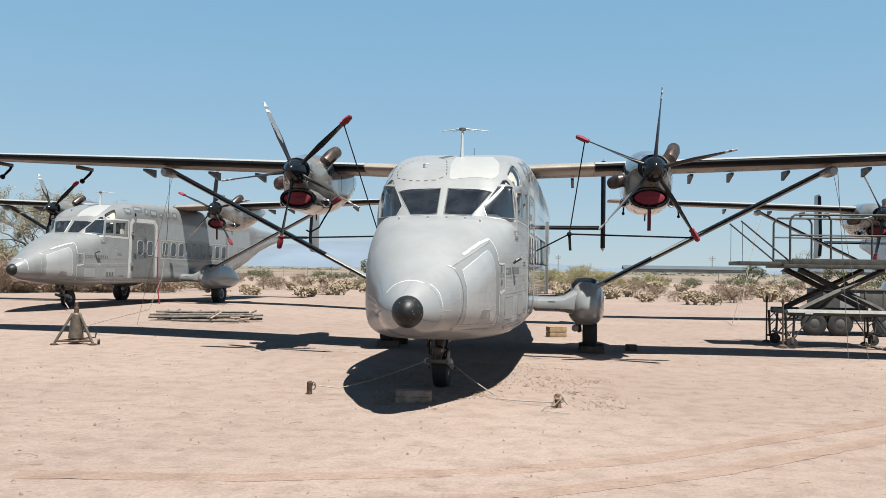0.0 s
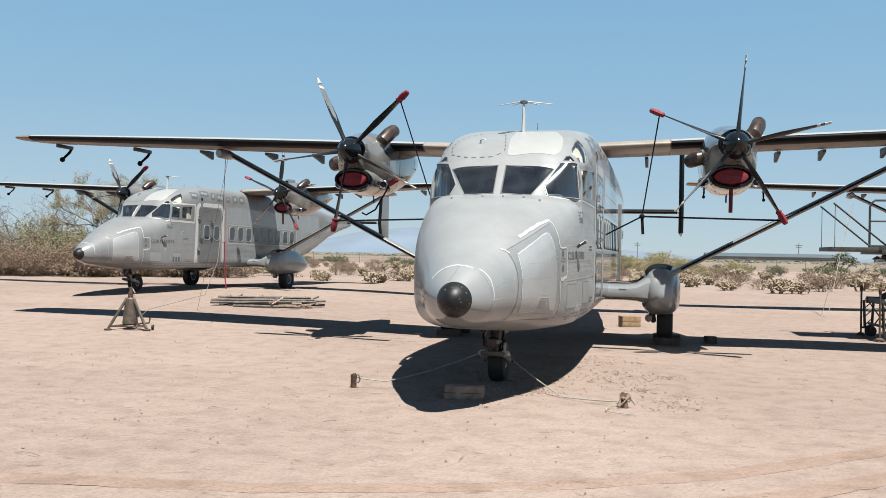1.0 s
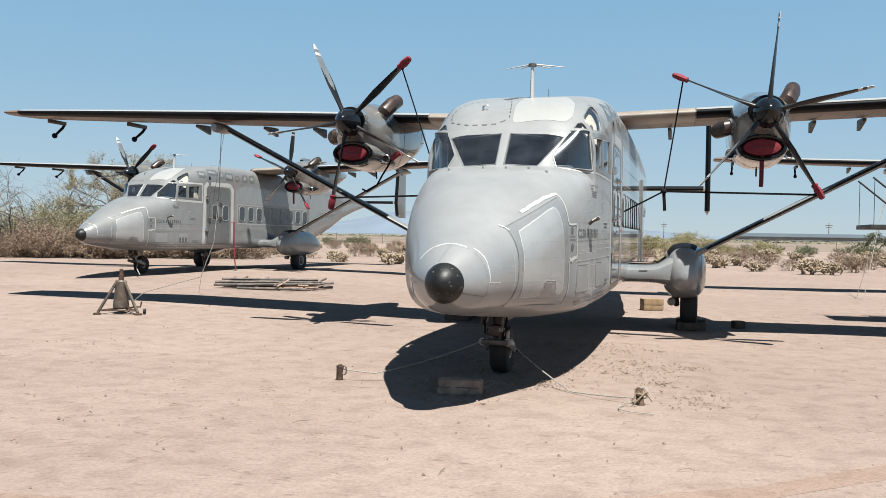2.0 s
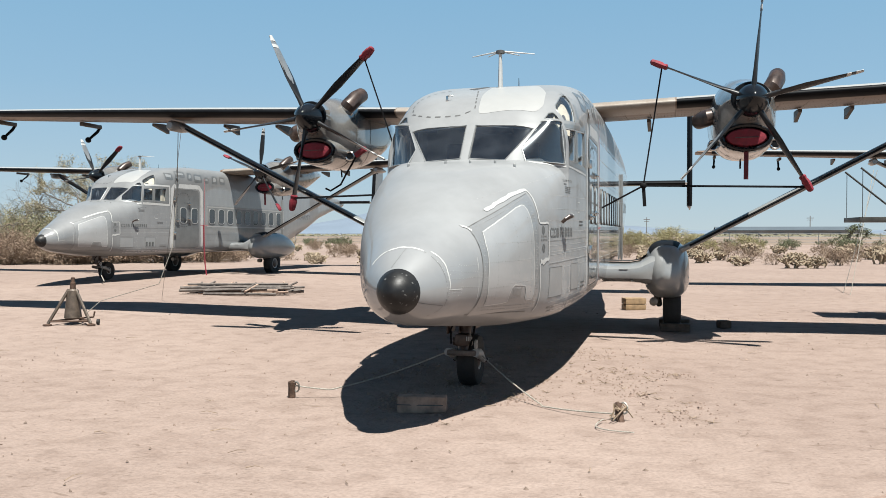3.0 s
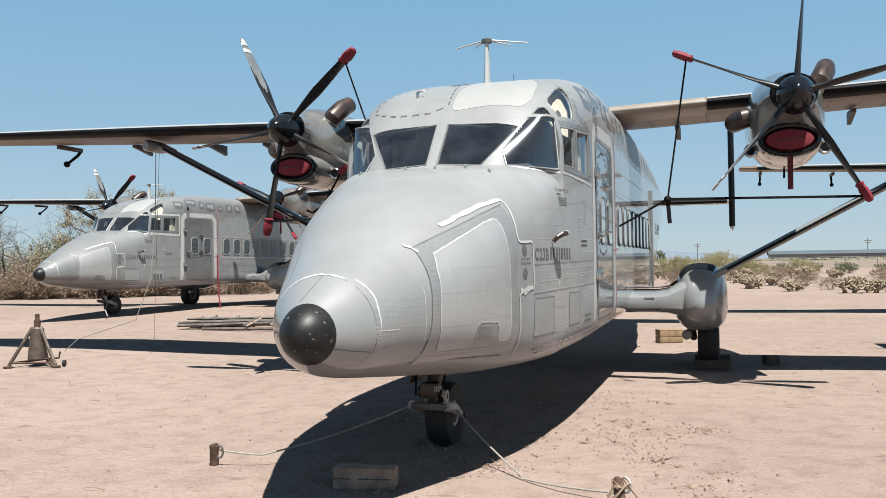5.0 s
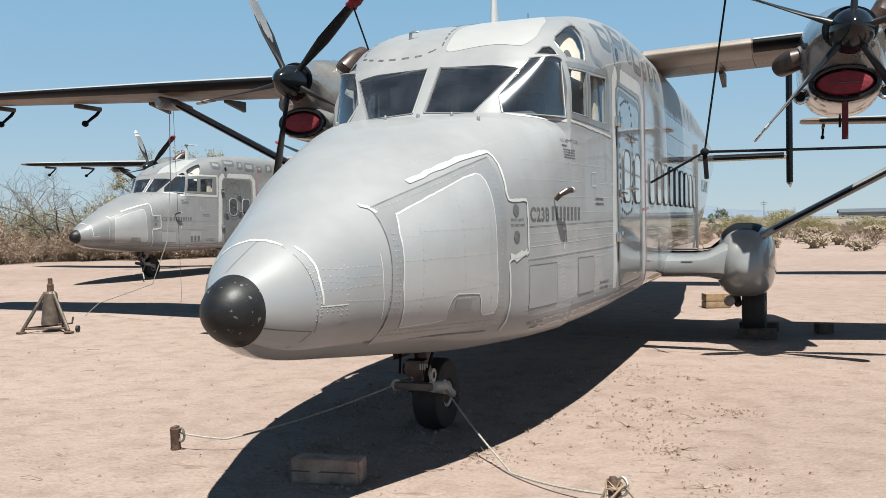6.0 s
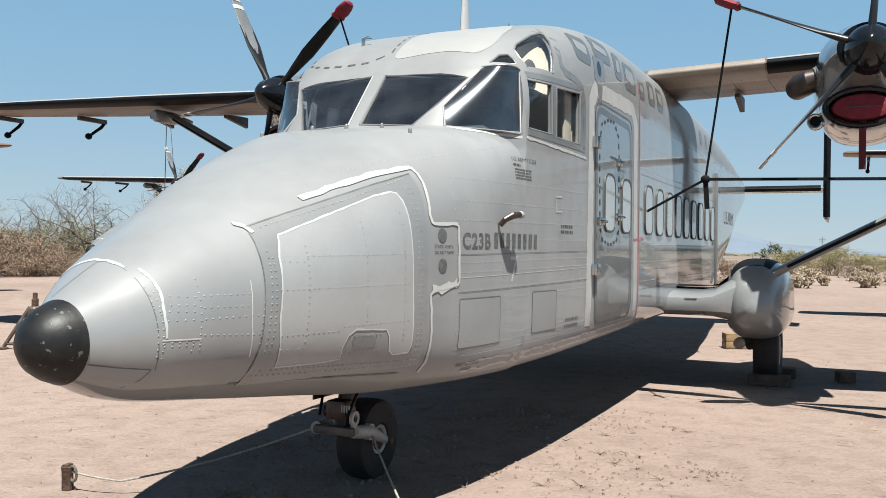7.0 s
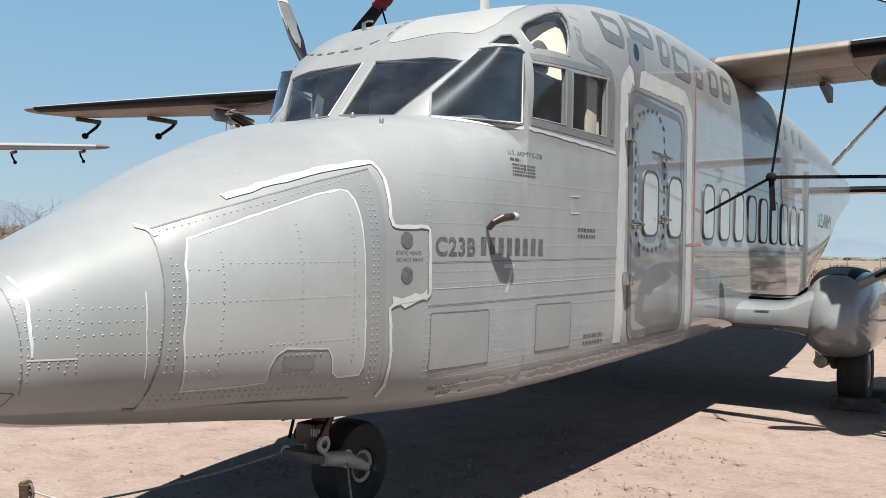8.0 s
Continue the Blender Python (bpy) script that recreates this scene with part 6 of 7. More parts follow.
strap("propeller_strap", prop_tip(1, 157, 1.33), KR)
strap("propeller_strap", KR, prop_tip(1, 300, 1.42), 0.03)
strap("propeller_strap", KR, (1.13, 3.95, 2.03), 0.026)
strap("strap_tail", KR, KR + Vector((0.02, 0, -0.30)), 0.05, "loose black strap end hanging from a knot")
tagged(part("strap_knot", B().blob(KR, (0.05, 0.03, 0.045), 10), M["strap"]), "black knot where three straps meet", "strap")
KL = Vector((-1.80, 3.82, 2.27))
strap("propeller_strap", prop_tip(-1, 43.5), KL)
strap("propeller_strap", KL, prop_tip(-1, 259.5), 0.03)
tagged(part("strap_knot", B().blob(KL, (0.05, 0.03, 0.05), 10), M["strap"]), "black knot beside the fuselage", "strap")


# timber crate behind the main wheel
def crate(x, y, turn):
    c = thing("timber_crate", "low pine crate of raw slats on the soil", "crate")
    c.matrix_world = pose(x, y, 0, 0, 0, turn) @ Matrix.Diagonal((0.86, 0.86, 1, 1))
    for z0, z1 in ((0.01, 0.115), (0.125, 0.235)):
        part("side_slat", B().box((-0.26, -0.19, z0), (0.26, -0.17, z1), bevel=0.004), M["pallet"], c)
        part("side_slat", B().box((-0.26, 0.17, z0), (0.26, 0.19, z1), bevel=0.004), M["pallet"], c)
        for sx in (-1, 1):
            part("end_slat", B().box((sx * 0.25 - 0.01, -0.17, z0), (sx * 0.25 + 0.01, 0.17, z1), bevel=0.004), M["pallet"], c)
    for i in range(4):
        part("top_slat", B().box((-0.26, -0.19 + i * 0.097, 0.237), (0.26, -0.105 + i * 0.097, 0.255), bevel=0.004), M["pallet"], c)
    for sx in (-0.2, 0.2):
        part("corner_post", B().box((sx - 0.025, -0.168, 0), (sx + 0.025, -0.13, 0.235), bevel=0.004), M["wood"], c)


crate(1.33, 10.30, 20)


# aircraft jack on three legs
def jack(x, y):
    j = thing("tripod_jack", "worn grey steel tripod jack standing on the soil", "jack")
    j.matrix_world = pose(x, y, ground_z(x, y), 0, 0, 20)
    part("cylinder", B().lathe([(0.10, 0.13), (0.12, 0.15), (0.45, 0.115), (0.60, 0.10), (0.63, 0.07)], (0, 0, 0), 'Z', 24), M["jack"], j)
    part("ram", B().lathe([(0.60, 0.05), (0.74, 0.05), (0.745, 0.035), (0.83, 0.035), (0.84, 0.02)], (0, 0, 0), 'Z', 16), M["rust"], j)
    for k in range(3):
        a = radians(90 + 120 * k)
        d = Vector((math.cos(a), math.sin(a), 0))
        part("leg", B().tube([d * 0.07 + Vector((0, 0, 0.62)), d * 0.42 + Vector((0, 0, 0.03))], 0.028, 8), M["jack"], j)
        part("foot", B().lathe([(0, 0.075), (0.02, 0.075), (0.03, 0.04)], d * 0.43, 'Z', 14), M["rust"], j)
        e = Vector((math.cos(a + 2.094), math.sin(a + 2.094), 0))
        part("brace", B().tube([d * 0.40 + Vector((0, 0, 0.07)), e * 0.40 + Vector((0, 0, 0.07))], 0.018, 6), M["rust"], j)
    part("pump_handle", B().tube([(0.16, -0.1, 0.12), (0.40, -0.16, 0.14), (0.42, -0.16, 0.24)], 0.016, 6), M["rust"], j)
    part("castor", B().lathe([(-0.02, 0.05), (0.02, 0.05)], (0.46, -0.1, 0.05), 'X', 14), M["rubber"], j)


jack(-8.19, 4.25)


# bundle of poles on the ground
def pole_heap():
    rnd = random.Random(3)
    m = pose(-8.4, 11.2, ground_z(-8.4, 11.2), 0, 0, 13)

    def pole(a, b, r, k):
        tagged(part("scaffold_pole", B().tube([m @ Vector(a), m @ Vector(a).lerp(Vector(b), 0.5) + Vector((0, 0, rnd.uniform(-0.01, 0.015))), m @ Vector(b)], r, 8), M["pole"] if k % 4 else M["wood"]), "weathered steel pole lying in a heap", "pole", "heap of poles")

    for i in range(22):
        layer = i // 7
        y = rnd.uniform(-0.65, 0.65) * (1 - 0.25 * layer)
        x0, x1 = -1.35 + rnd.uniform(-0.25, 0.7), 1.35 - rnd.uniform(-0.2, 0.8)
        z = 0.036 + 0.07 * layer
        pole((x0, y, z), (x1, y + rnd.uniform(-0.3, 0.3), z + rnd.uniform(0, 0.05)), rnd.uniform(0.026, 0.038), i)
    # short couplers and braces thrown across the top
    for i in range(12):
        x, y = rnd.uniform(-1.2, 1.2), rnd.uniform(-0.45, 0.3)
        pole((x, y - 0.25, 0.10), (x + rnd.uniform(-0.35, 0.35), y + 0.35, 0.23 + rnd.uniform(0, 0.05)), 0.026, i + 1)


pole_heap()


# cables that hang from the wings
ROPE_A, ROPE_B = (-9.4, 9.0), (-9.2, 6.0)


def hung_wire(name, a, z0, material, r=0.006, drift=(0, 0), label="thin tie-down cable hanging from a wing"):
    a = Vector(a)
    return rope(name, [a, a.lerp(Vector((a.x + drift[0], a.y + drift[1], z0)), 0.5), (a.x + drift[0], a.y + drift[1], z0)], r, material, label, "cable")


hung_wire("tie_down_cable", (-6.83, 5.62, wing_z(6.8) - 0.25), 0.0, M["steel"], 0.004, (ROPE_A[0] + 6.83, ROPE_A[1] - 5.62))
rope("tie_down_rope", [(-6.90, 5.62, wing_z(6.8) - 0.25), (-6.95, 5.65, 2.4), (-7.05, 5.65, 1.4), (-7.25, 5.5, 0.7), (ROPE_B[0] + 0.25, ROPE_B[1] + 0.1, 0.30), (ROPE_B[0], ROPE_B[1], 0.06)], 0.007, M["rope"], "slack pale rope from the wing strut to the soil", "rope")
hung_wire("tie_down_cable", (7.72, 18.5, wing_z(6.65) - 0.40), -0.1, M["rope"], 0.008, (-1.0, -2.2))
hung_wire("tie_down_cable", (7.82, 18.5, wing_z(6.65) - 0.40), -0.1, M["steel"], 0.008, (-1.15, -1.4))
hung_wire("tie_down_cable", (6.83, 5.62, wing_z(6.8) - 0.25), 0.02, M["steel"], 0.006, (0.35, 0.5))
hung_wire("tie_down_cable", (6.75, 5.62, wing_z(6.8) - 0.25), 0.02, M["steel"], 0.005, (0.75, 0.3))
A2 = pose(-14.70, 14.37, 0.24, -0.5, 0.3, -4.1)
rope("red_streamer", [A2 @ Vector(q) for q in ((1.15, 3.52, 1.75), (1.17, 3.52, 1.0), (1.22, 3.5, 0.45), (1.32, 3.45, 0.02))], 0.022, M["red"], "red warning streamer hanging from the parked aircraft", "streamer")
rope("red_streamer", [A2 @ Vector(q) for q in ((1.32, 3.45, 0.015), (1.5, 3.35, 0.012), (1.75, 3.4, 0.012))], 0.02, M["red"], "end of a red streamer lying on the soil", "streamer")
rope("tie_down_rope", [A2 @ Vector(q) for q in ((0.2, -0.35, 0.42), (0.5, -0.8, 0.2), (0.95, -1.2, 0.02))], 0.014, M["rope"], "pale rope from the second nose gear to the soil")


# ---- maintenance platform and trailer ----
def scissor_stand(x, y, turn):
    s = thing("maintenance_platform", "dark steel scissor-lift work platform on castors", "work platform")
    s.matrix_world = pose(x, y, 0, 0, 0, turn) @ Matrix.Diagonal((1.06, 1.06, 1.06, 1))
    L, W = 2.2, 1.35

    def bar(name, a, c, r, m=M["green"], sq=True, parent=s):
        if sq:
            return part(name, B().tube([a, c], r * 1.25, 4), m, parent, smooth=False)
        return part(name, B().tube([a, c], r, 8), m, parent)
    part("deck", B().box((-0.15, -0.1, 1.72), (L + 0.1, W + 0.1, 1.80), bevel=0.01), M["deck"], s)
    for yy in (-0.1, W + 0.06):
        part("deck_rail", B().box((0.02, yy, 1.80), (L + 0.1, yy + 0.04, 1.92), bevel=0.006), M["deck"], s)
    part("extension_deck", B().box((-1.02, 0.1, 1.765), (-0.15, W - 0.1, 1.85), bevel=0.006), M["deck"], s)
    for yy in (0.1, W - 0.1):
        bar("extension_stay", (-1.0, yy, 2.72), (0.02, yy, 1.86), 0.018, sq=False)
        bar("extension_wire", (-0.97, yy, 2.7), (-0.97, yy, 1.84), 0.006, sq=False)
    for yy in (0.0, W):
        pts = [(0.0, yy, 1.8), (0.0, yy, 2.72), (0.03, yy, 2.80), (0.10, yy, 2.86), (2.05, yy, 2.86), (2.13, yy, 2.80), (2.16, yy, 2.72), (2.16, yy, 1.8)]
        part("guard_rail", B().tube(pts, 0.024, 8), M["green"], s)
        part("rail_post", B().tube([(0.84, yy, 1.8), (0.84, yy, 2.74), (0.80, yy, 2.82), (0.74, yy, 2.86)], 0.023, 8), M["green"], s)
        bar("mid_rail", (0.0, yy, 2.42), (2.16, yy, 2.42), 0.019, sq=False)
        e = 1 if yy == 0 else -1
        bar("scissor_arm", (0.22, yy + e * 0.06, 0.82), (1.95, yy + e * 0.06, 1.70), 0.05, M["deck"])
        bar("scissor_arm", (0.22, yy + e * 0.14, 1.70), (1.95, yy + e * 0.14, 0.82), 0.05, M["deck"])
        bar("base_beam", (-0.05, yy, 0.77), (L + 0.1, yy, 0.77), 0.055, M["deck"])
        for xx in (0.0, L - 0.05):
            k = 1 if xx == 0 else -1
            for dx in (-0.09, 0.10):
                bar("leg", (xx + dx, yy, 0.76), (xx + dx * 0.7, yy, 0.16), 0.022)
            bar("leg_brace", (xx + k * 0.10, yy, 0.22), (xx + k * 0.46, yy, 0.74), 0.015, sq=False)
            for z0 in (0.22, 0.40, 0.58):
                bar("truss", (xx - 0.085, yy, z0), (xx + 0.09, yy, z0 + 0.17), 0.011, sq=False)
            c = part("castor", B().lathe([(-0.035, 0.06), (-0.03, 0.115), (0.03, 0.115), (0.035, 0.06)], (xx + 0.05, yy, 0.115), 'Y', 18), M["rubber"], s)
            part("castor_fork", B().box((xx + 0.02, yy - 0.05, 0.10), (xx + 0.08, yy + 0.05, 0.24), bevel=0.01), M["rust"], c)
            jr = part("screw_jack", B().tube([(xx - 0.14, yy, 0.06), (xx - 0.14, yy, 0.95)], 0.020, 8), M["rust"], s)
            part("jack_knob", B().blob((xx - 0.14, yy, 1.0), (0.034, 0.034, 0.08), 10), M["rust"], jr)
            part("jack_foot", B().lathe([(0.0, 0.09), (0.03, 0.09), (0.06, 0.04)], (xx - 0.14, yy, 0.02), 'Z', 14), M["rust"], jr)
            bar("foot_bar", (xx - 0.14, yy, 0.18), (xx + 0.10, yy, 0.24), 0.016, M["rust"])
    for xx in (0.0, L - 0.05):
        bar("cross_beam", (xx, 0, 0.77), (xx, W, 0.77), 0.045, M["deck"])
        bar("low_cross_beam", (xx, 0, 0.28), (xx, W, 0.28), 0.022)
        bar("cross_brace", (xx, 0, 0.28), (xx, W, 0.74), 0.014, sq=False)
    bar("pivot_bar", (1.085, 0.0, 1.26), (1.085, W, 1.26), 0.035, sq=False)
    bar("lift_ram", (0.8, W / 2, 0.8), (1.4, W / 2, 1.42), 0.045, sq=False)
    part("data_plate", B().box((0.30, -0.075, 0.74), (0.46, -0.068, 0.80)), M["white"], s)
    ladder = thing_part("ladder", s)
    for yy in (0.35, 0.85):
        part("stile", B().tube([(L + 0.33, yy, 0.1), (L + 0.14, yy, 1.8)], 0.02, 8), M["green"], ladder)
    for k in range(6):
        z = 0.3 + k * 0.27
        part("rung", B().tube([(L + 0.33 - 0.11 * (z - 0.1), 0.35, z), (L + 0.33 - 0.11 * (z - 0.1), 0.85, z)], 0.014, 6), M["green"], ladder)


scissor_stand(6.62, 8.65, 3)


def trailer(x, y, turn):
    t = thing("equipment_trailer", "dull dark two-axle equipment trailer on the soil", "trailer")
    t.matrix_world = pose(x, y, 0, 0, 0, turn) @ Matrix.Diagonal((1.06, 1.06, 1.06, 1))
    part("body", B().box((0.36, 0, 0.66), (2.4, 1.4, 1.19), bevel=0.03), M["trailer"], t)
    part("chassis", B().box((-0.05, 0.1, 0.42), (2.3, 1.3, 0.66), bevel=0.02), M["green"], t)
    part("side_panel", B().box((0.78, -0.012, 0.70), (1.28, 0.0, 1.12), bevel=0.004), M["patch"], t, "pale grey side panel")
    part("lid", B().box((0.33, -0.03, 1.19), (2.43, 1.43, 1.22), bevel=0.01), M["trailer"], t)
    part("tow_bar", B().tube([(0, 0.7, 0.45), (-0.7, 0.7, 0.36)], 0.035, 8), M["green"], t)
    for xx in (0.16, 0.80, 1.95):
        w = thing_part("wheel", t)
        prof = [(-0.08, 0.11), (-0.09, 0.15), (-0.095, 0.24), (-0.06, 0.32), (0.06, 0.32), (0.095, 0.24), (0.09, 0.15), (0.08, 0.11)]
        part("tyre", B().lathe(prof, (xx, 0.06, 0.32), 'Y', 28), M["rubber"], w)
        part("rim", B().lathe([(-0.105, 0.03), (-0.10, 0.07), (-0.085, 0.12), (0.085, 0.12), (0.10, 0.05)], (xx, 0.06, 0.32), 'Y', 20), M["trailer"], w)
        part("mudguard", B().loft([[Vector((xx + 0.38 * math.cos(a), yy, 0.32 + 0.38 * math.sin(a))) for a in np.linspace(0.3, 2.84, 12)] for yy in (-0.06, 0.2)], closed=False), M["trailer"], w)
    for xx in (0.37, 1.4, 1.86, 2.34):
        part("rib", B().box((xx, -0.018, 0.69), (xx + 0.04, -0.001, 1.17)), M["trailer"], t)


trailer(8.12, 13.3, 3)


# red strap end tied inboard of the starboard engine, with a slack black cord
rope("red_tie", [(-2.66, 4.20, 3.02), (-2.74, 4.22, 2.98), (-2.84, 4.24, 2.92)], 0.05, M["red"], "crumpled red strap tied beside the engine", "strap")
rope("slack_cord", [(-2.84, 4.24, 2.91), (-2.90, 4.24, 2.79), (-3.01, 4.26, 2.63), (-3.11, 4.26, 2.45), (-3.28, 4.24, 2.35), (-3.36, 4.22, 2.39)], 0.016, M["strap"], "slack black cord hanging below the engine", "cord")


# ---- plants ----
class P:
    """Twigs and leaves gathered into plain vertex lists."""

    def __init__(self, seed):
        self.r = random.Random(seed)
        self.v, self.f = [], []

    def limb(self, pts, r0, r1, n=5):
        k = len(self.v)
        m = len(pts)
        for i, p in enumerate(pts):
            d = (pts[min(i + 1, m - 1)] - pts[max(i - 1, 0)]).normalized()
            s = d.cross(Vector((0.3, 0.2, 1)) if abs(d.z) < 0.9 else Vector((1, 0, 0))).normalized()
            u = s.cross(d)
            r = r0 + (r1 - r0) * i / max(1, m - 1)
            for j in range(n):
                a = 2 * math.pi * j / n
                self.v.append((p + (s * math.cos(a) + u * math.sin(a)) * r)[:])
        for i in range(m - 1):
            for j in range(n):
                a, b = k + i * n + j, k + i * n + (j + 1) % n
                self.f.append((a, b, b + n, a + n))
        self.f.append(tuple(k + (m - 1) * n + j for j in range(n)))

    def leaf(self, p, size):
        r = self.r
        a = Vector((r.gauss(0, 1), r.gauss(0, 1), r.gauss(0, 1))).normalized()
        b = a.cross(Vector((r.gauss(0, 1), r.gauss(0, 1), r.gauss(0, 1)))).normalized()
        k = len(self.v)
        self.v += [(p + a * size)[:], (p + b * size * 0.42)[:], (p - a * size)[:], (p - b * size * 0.42)[:]]
        self.f.append((k, k + 1, k + 2, k + 3))

    def mesh(self, name, material):
        return mesh_from(name, self.v, self.f, material)


def grow(wood, leaves, p, d, length, rad, depth, spread, leaf_n, leaf_size, droop=0.0, wander=0.25):
    """A branching limb; the last twigs carry leaves."""
    r = wood.r
    pts = [p]
    n = 4
    for i in range(n):
        d = (d + Vector((r.gauss(0, wander), r.gauss(0, wander), r.gauss(0, wander * 0.6) - droop))).normalized()
        pts.append(pts[-1] + d * length / n)
    wood.limb(pts, rad, rad * 0.6, 5 if depth > 1 else 3)
    if depth == 0:
        for _ in range(leaf_n):
            q = pts[r.randrange(1, n + 1)]
            leaves.leaf(q + Vector((r.gauss(0, 1), r.gauss(0, 1), r.gauss(0, 1))) * length * 0.2, leaf_size * r.uniform(0.6, 1.4))
        return
    kids = r.choice((2, 3, 3))
    for k in range(kids):
        i = n if k == 0 else r.randrange(2, n + 1)
        e = (d + Vector((r.gauss(0, spread), r.gauss(0, spread), r.gauss(0.05, spread * 0.7)))).normalized()
        grow(wood, leaves, pts[i], e, length * r.uniform(0.62, 0.85), rad * 0.58, depth - 1, spread, leaf_n, leaf_size, droop, wander)


def tree(seed, height, depth, leaf_n, leaf_size, leaf_mat, bark, label, spread=0.55, stems=3, thick=0.020, lean=0.5):
    t = thing("tree", label, "tree")
    wood, leaves = P(seed), P(seed + 1)
    for k in range(stems):
        a = 2 * math.pi * k / stems + wood.r.random()
        d = Vector((math.cos(a) * lean, math.sin(a) * lean, 1)).normalized()
        grow(wood, leaves, Vector((0.1 * math.cos(a), 0.1 * math.sin(a), -0.05)), d, height * 0.34, thick * height, depth, spread, leaf_n, leaf_size)
    o = new("trunk", wood.mesh("trunk", bark))
    o.parent = t
    if leaves.v:
        o = new("crown", leaves.mesh("crown", leaf_mat))
        o.parent = t
    return t


def bush(seed, size, stems, leaf_n, leaf_size, leaf_mat, label, depth=2, name="desert_bush", flat=1.0):
    t = thing(name, label, "bush")
    wood, leaves = P(seed), P(seed + 1)
    for k in range(stems):
        a = wood.r.uniform(0, 2 * math.pi)
        lean = wood.r.uniform(0.2, 1.1)
        d = Vector((math.cos(a) * lean, math.sin(a) * lean, flat)).normalized()
        grow(wood, leaves, Vector((0.12 * size * math.cos(a), 0.12 * size * math.sin(a), -0.03)), d, size * 0.42, 0.012 * size, depth, 0.5, leaf_n, leaf_size)
    o = new("stem", wood.mesh("stem", M["twig"]))
    o.parent = t
    o = new("foliage", leaves.mesh("foliage", leaf_mat))
    o.parent = t
    return t


def cholla(seed, size):
    """A jointed cactus: short fat knobby links that fork."""
    t = thing("cholla_cactus", "dusty yellow jointed cholla cactus on the desert floor", "cactus", "cholla cacti")
    pp = P(seed)
    r = pp.r

    def link(p, d, n, rad):
        q = p + d * rad * 4.2
        pp.limb([p, p.lerp(q, 0.2), p.lerp(q, 0.8), q], rad, rad * 0.9, 6)
        k = len(pp.v)
        for _ in range(7):
            a = p.lerp(q, r.random()) + Vector((r.gauss(0, 1), r.gauss(0, 1), r.gauss(0, 1))).normalized() * rad * 1.25
            pp.leaf(a, rad * 0.7)
        if n > 0:
            for _ in range(r.choice((1, 2, 2, 3))):
                e = (d * 0.6 + Vector((r.gauss(0, 0.6), r.gauss(0, 0.6), r.gauss(0.25, 0.45)))).normalized()
                link(q - d * rad * 0.4, e, n - 1, rad * 0.95)
    for k in range(6):
        a = r.uniform(0, 6.28)
        link(Vector((0.16 * size * math.cos(a), 0.16 * size * math.sin(a), 0.0)), Vector((math.cos(a) * 0.6, math.sin(a) * 0.6, 1)).normalized(), 4, 0.042 * size)
    o = new("jointed_stem", pp.mesh("jointed_stem", M["cholla"]))
    o.parent = t
    return t


rnd = random.Random(11)


def scatter(kinds, places):
    used = set()
    for i, (x, y, sc) in enumerate(places):
        k = i % len(kinds)
        m = pose(x, y * 1.042, -0.02, 0, 0, rnd.uniform(0, 360)) @ Matrix.Diagonal((sc, sc, sc, 1))
        if k in used:
            o = copy_thing(kinds[k], pose(0, 0, 0))
        else:
            o = kinds[k]
            used.add(k)
        o.matrix_world = m


chol = [cholla(s, 1.0) for s in (1, 2, 3, 4)]
spots = [(7.6, 34.2, 1.25), (5.4, 36.9, 0.9), (-11.8, 35.6, 1.2), (-12.2, 30.8, 1.15), (-16.3, 33.2, 1.1), (19.6, 46, 1.2), (11.6, 44.8, 1.35), (0.7, 39, 1.0), (-15.6, 32, 0.9), (8.6, 34.6, 1.0), (13, 42, 1.2), (14.6, 43.4, 1.0), (17.5, 44, 1.1), (21.5, 45, 1.3), (-6.5, 36, 1.1), (3.6, 41, 1.1), (-8.8, 33.2, 0.9), (23, 47, 1.0), (26, 46, 1.2)]
for _ in range(70):
    y = rnd.uniform(42, 85)
    spots.append((rnd.uniform(-0.75 * y + 6, 0.62 * y), y, rnd.uniform(0.8, 1.5)))
scatter(chol, spots)
dry = [bush(s, 1.3, 18, 14, 0.04, M["drybush"], "dry brown desert brush on the soil", 2) for s in (21, 22, 23)]
spots = []
for _ in range(130):
    y = 30 + 62 * rnd.random()**1.3
    x = rnd.uniform(-0.85 * y, 0.66 * y)
    if -12 < x < -5 and y < 40 or (y < 34 and x > -24):
        continue
    spots.append((x, y, rnd.uniform(0.45, 1.0)))
scatter(dry, spots)
grn = [bush(s, 1.6, 16, 14, 0.06, M["leafgreen"], "dark green creosote bush", 2) for s in (31, 32)]
spots = []
for _ in range(90):
    y = rnd.uniform(82, 122)
    spots.append((rnd.uniform(-0.8 * y, 0.62 * y), y, rnd.uniform(0.5, 1.0)))
scatter(grn, spots)
# thick dry brush bank beyond the second aircraft
bank = [bush(s, 2.6, 34, 22, 0.05, M["drybush"], "thick bank of dry brown brush", 2, "brush_bank") for s in (41, 42, 43)]
spots = []
for i in range(46):
    f = i / 45
    spots.append((-40 + 17 * f + rnd.uniform(-1.5, 1.5), 13 + 21 * f + rnd.uniform(-1.5, 3.5), rnd.uniform(0.55, 1.0)))
for i in range(24):
    spots.append((rnd.uniform(-75, -38), rnd.uniform(22, 44), rnd.uniform(0.8, 1.3)))
scatter(bank, spots)
olive = [bush(s, 3.4, 34, 34, 0.05, M["leaf"], "olive leafy desert shrub", 2, "desert_shrub") for s in (51, 52)]
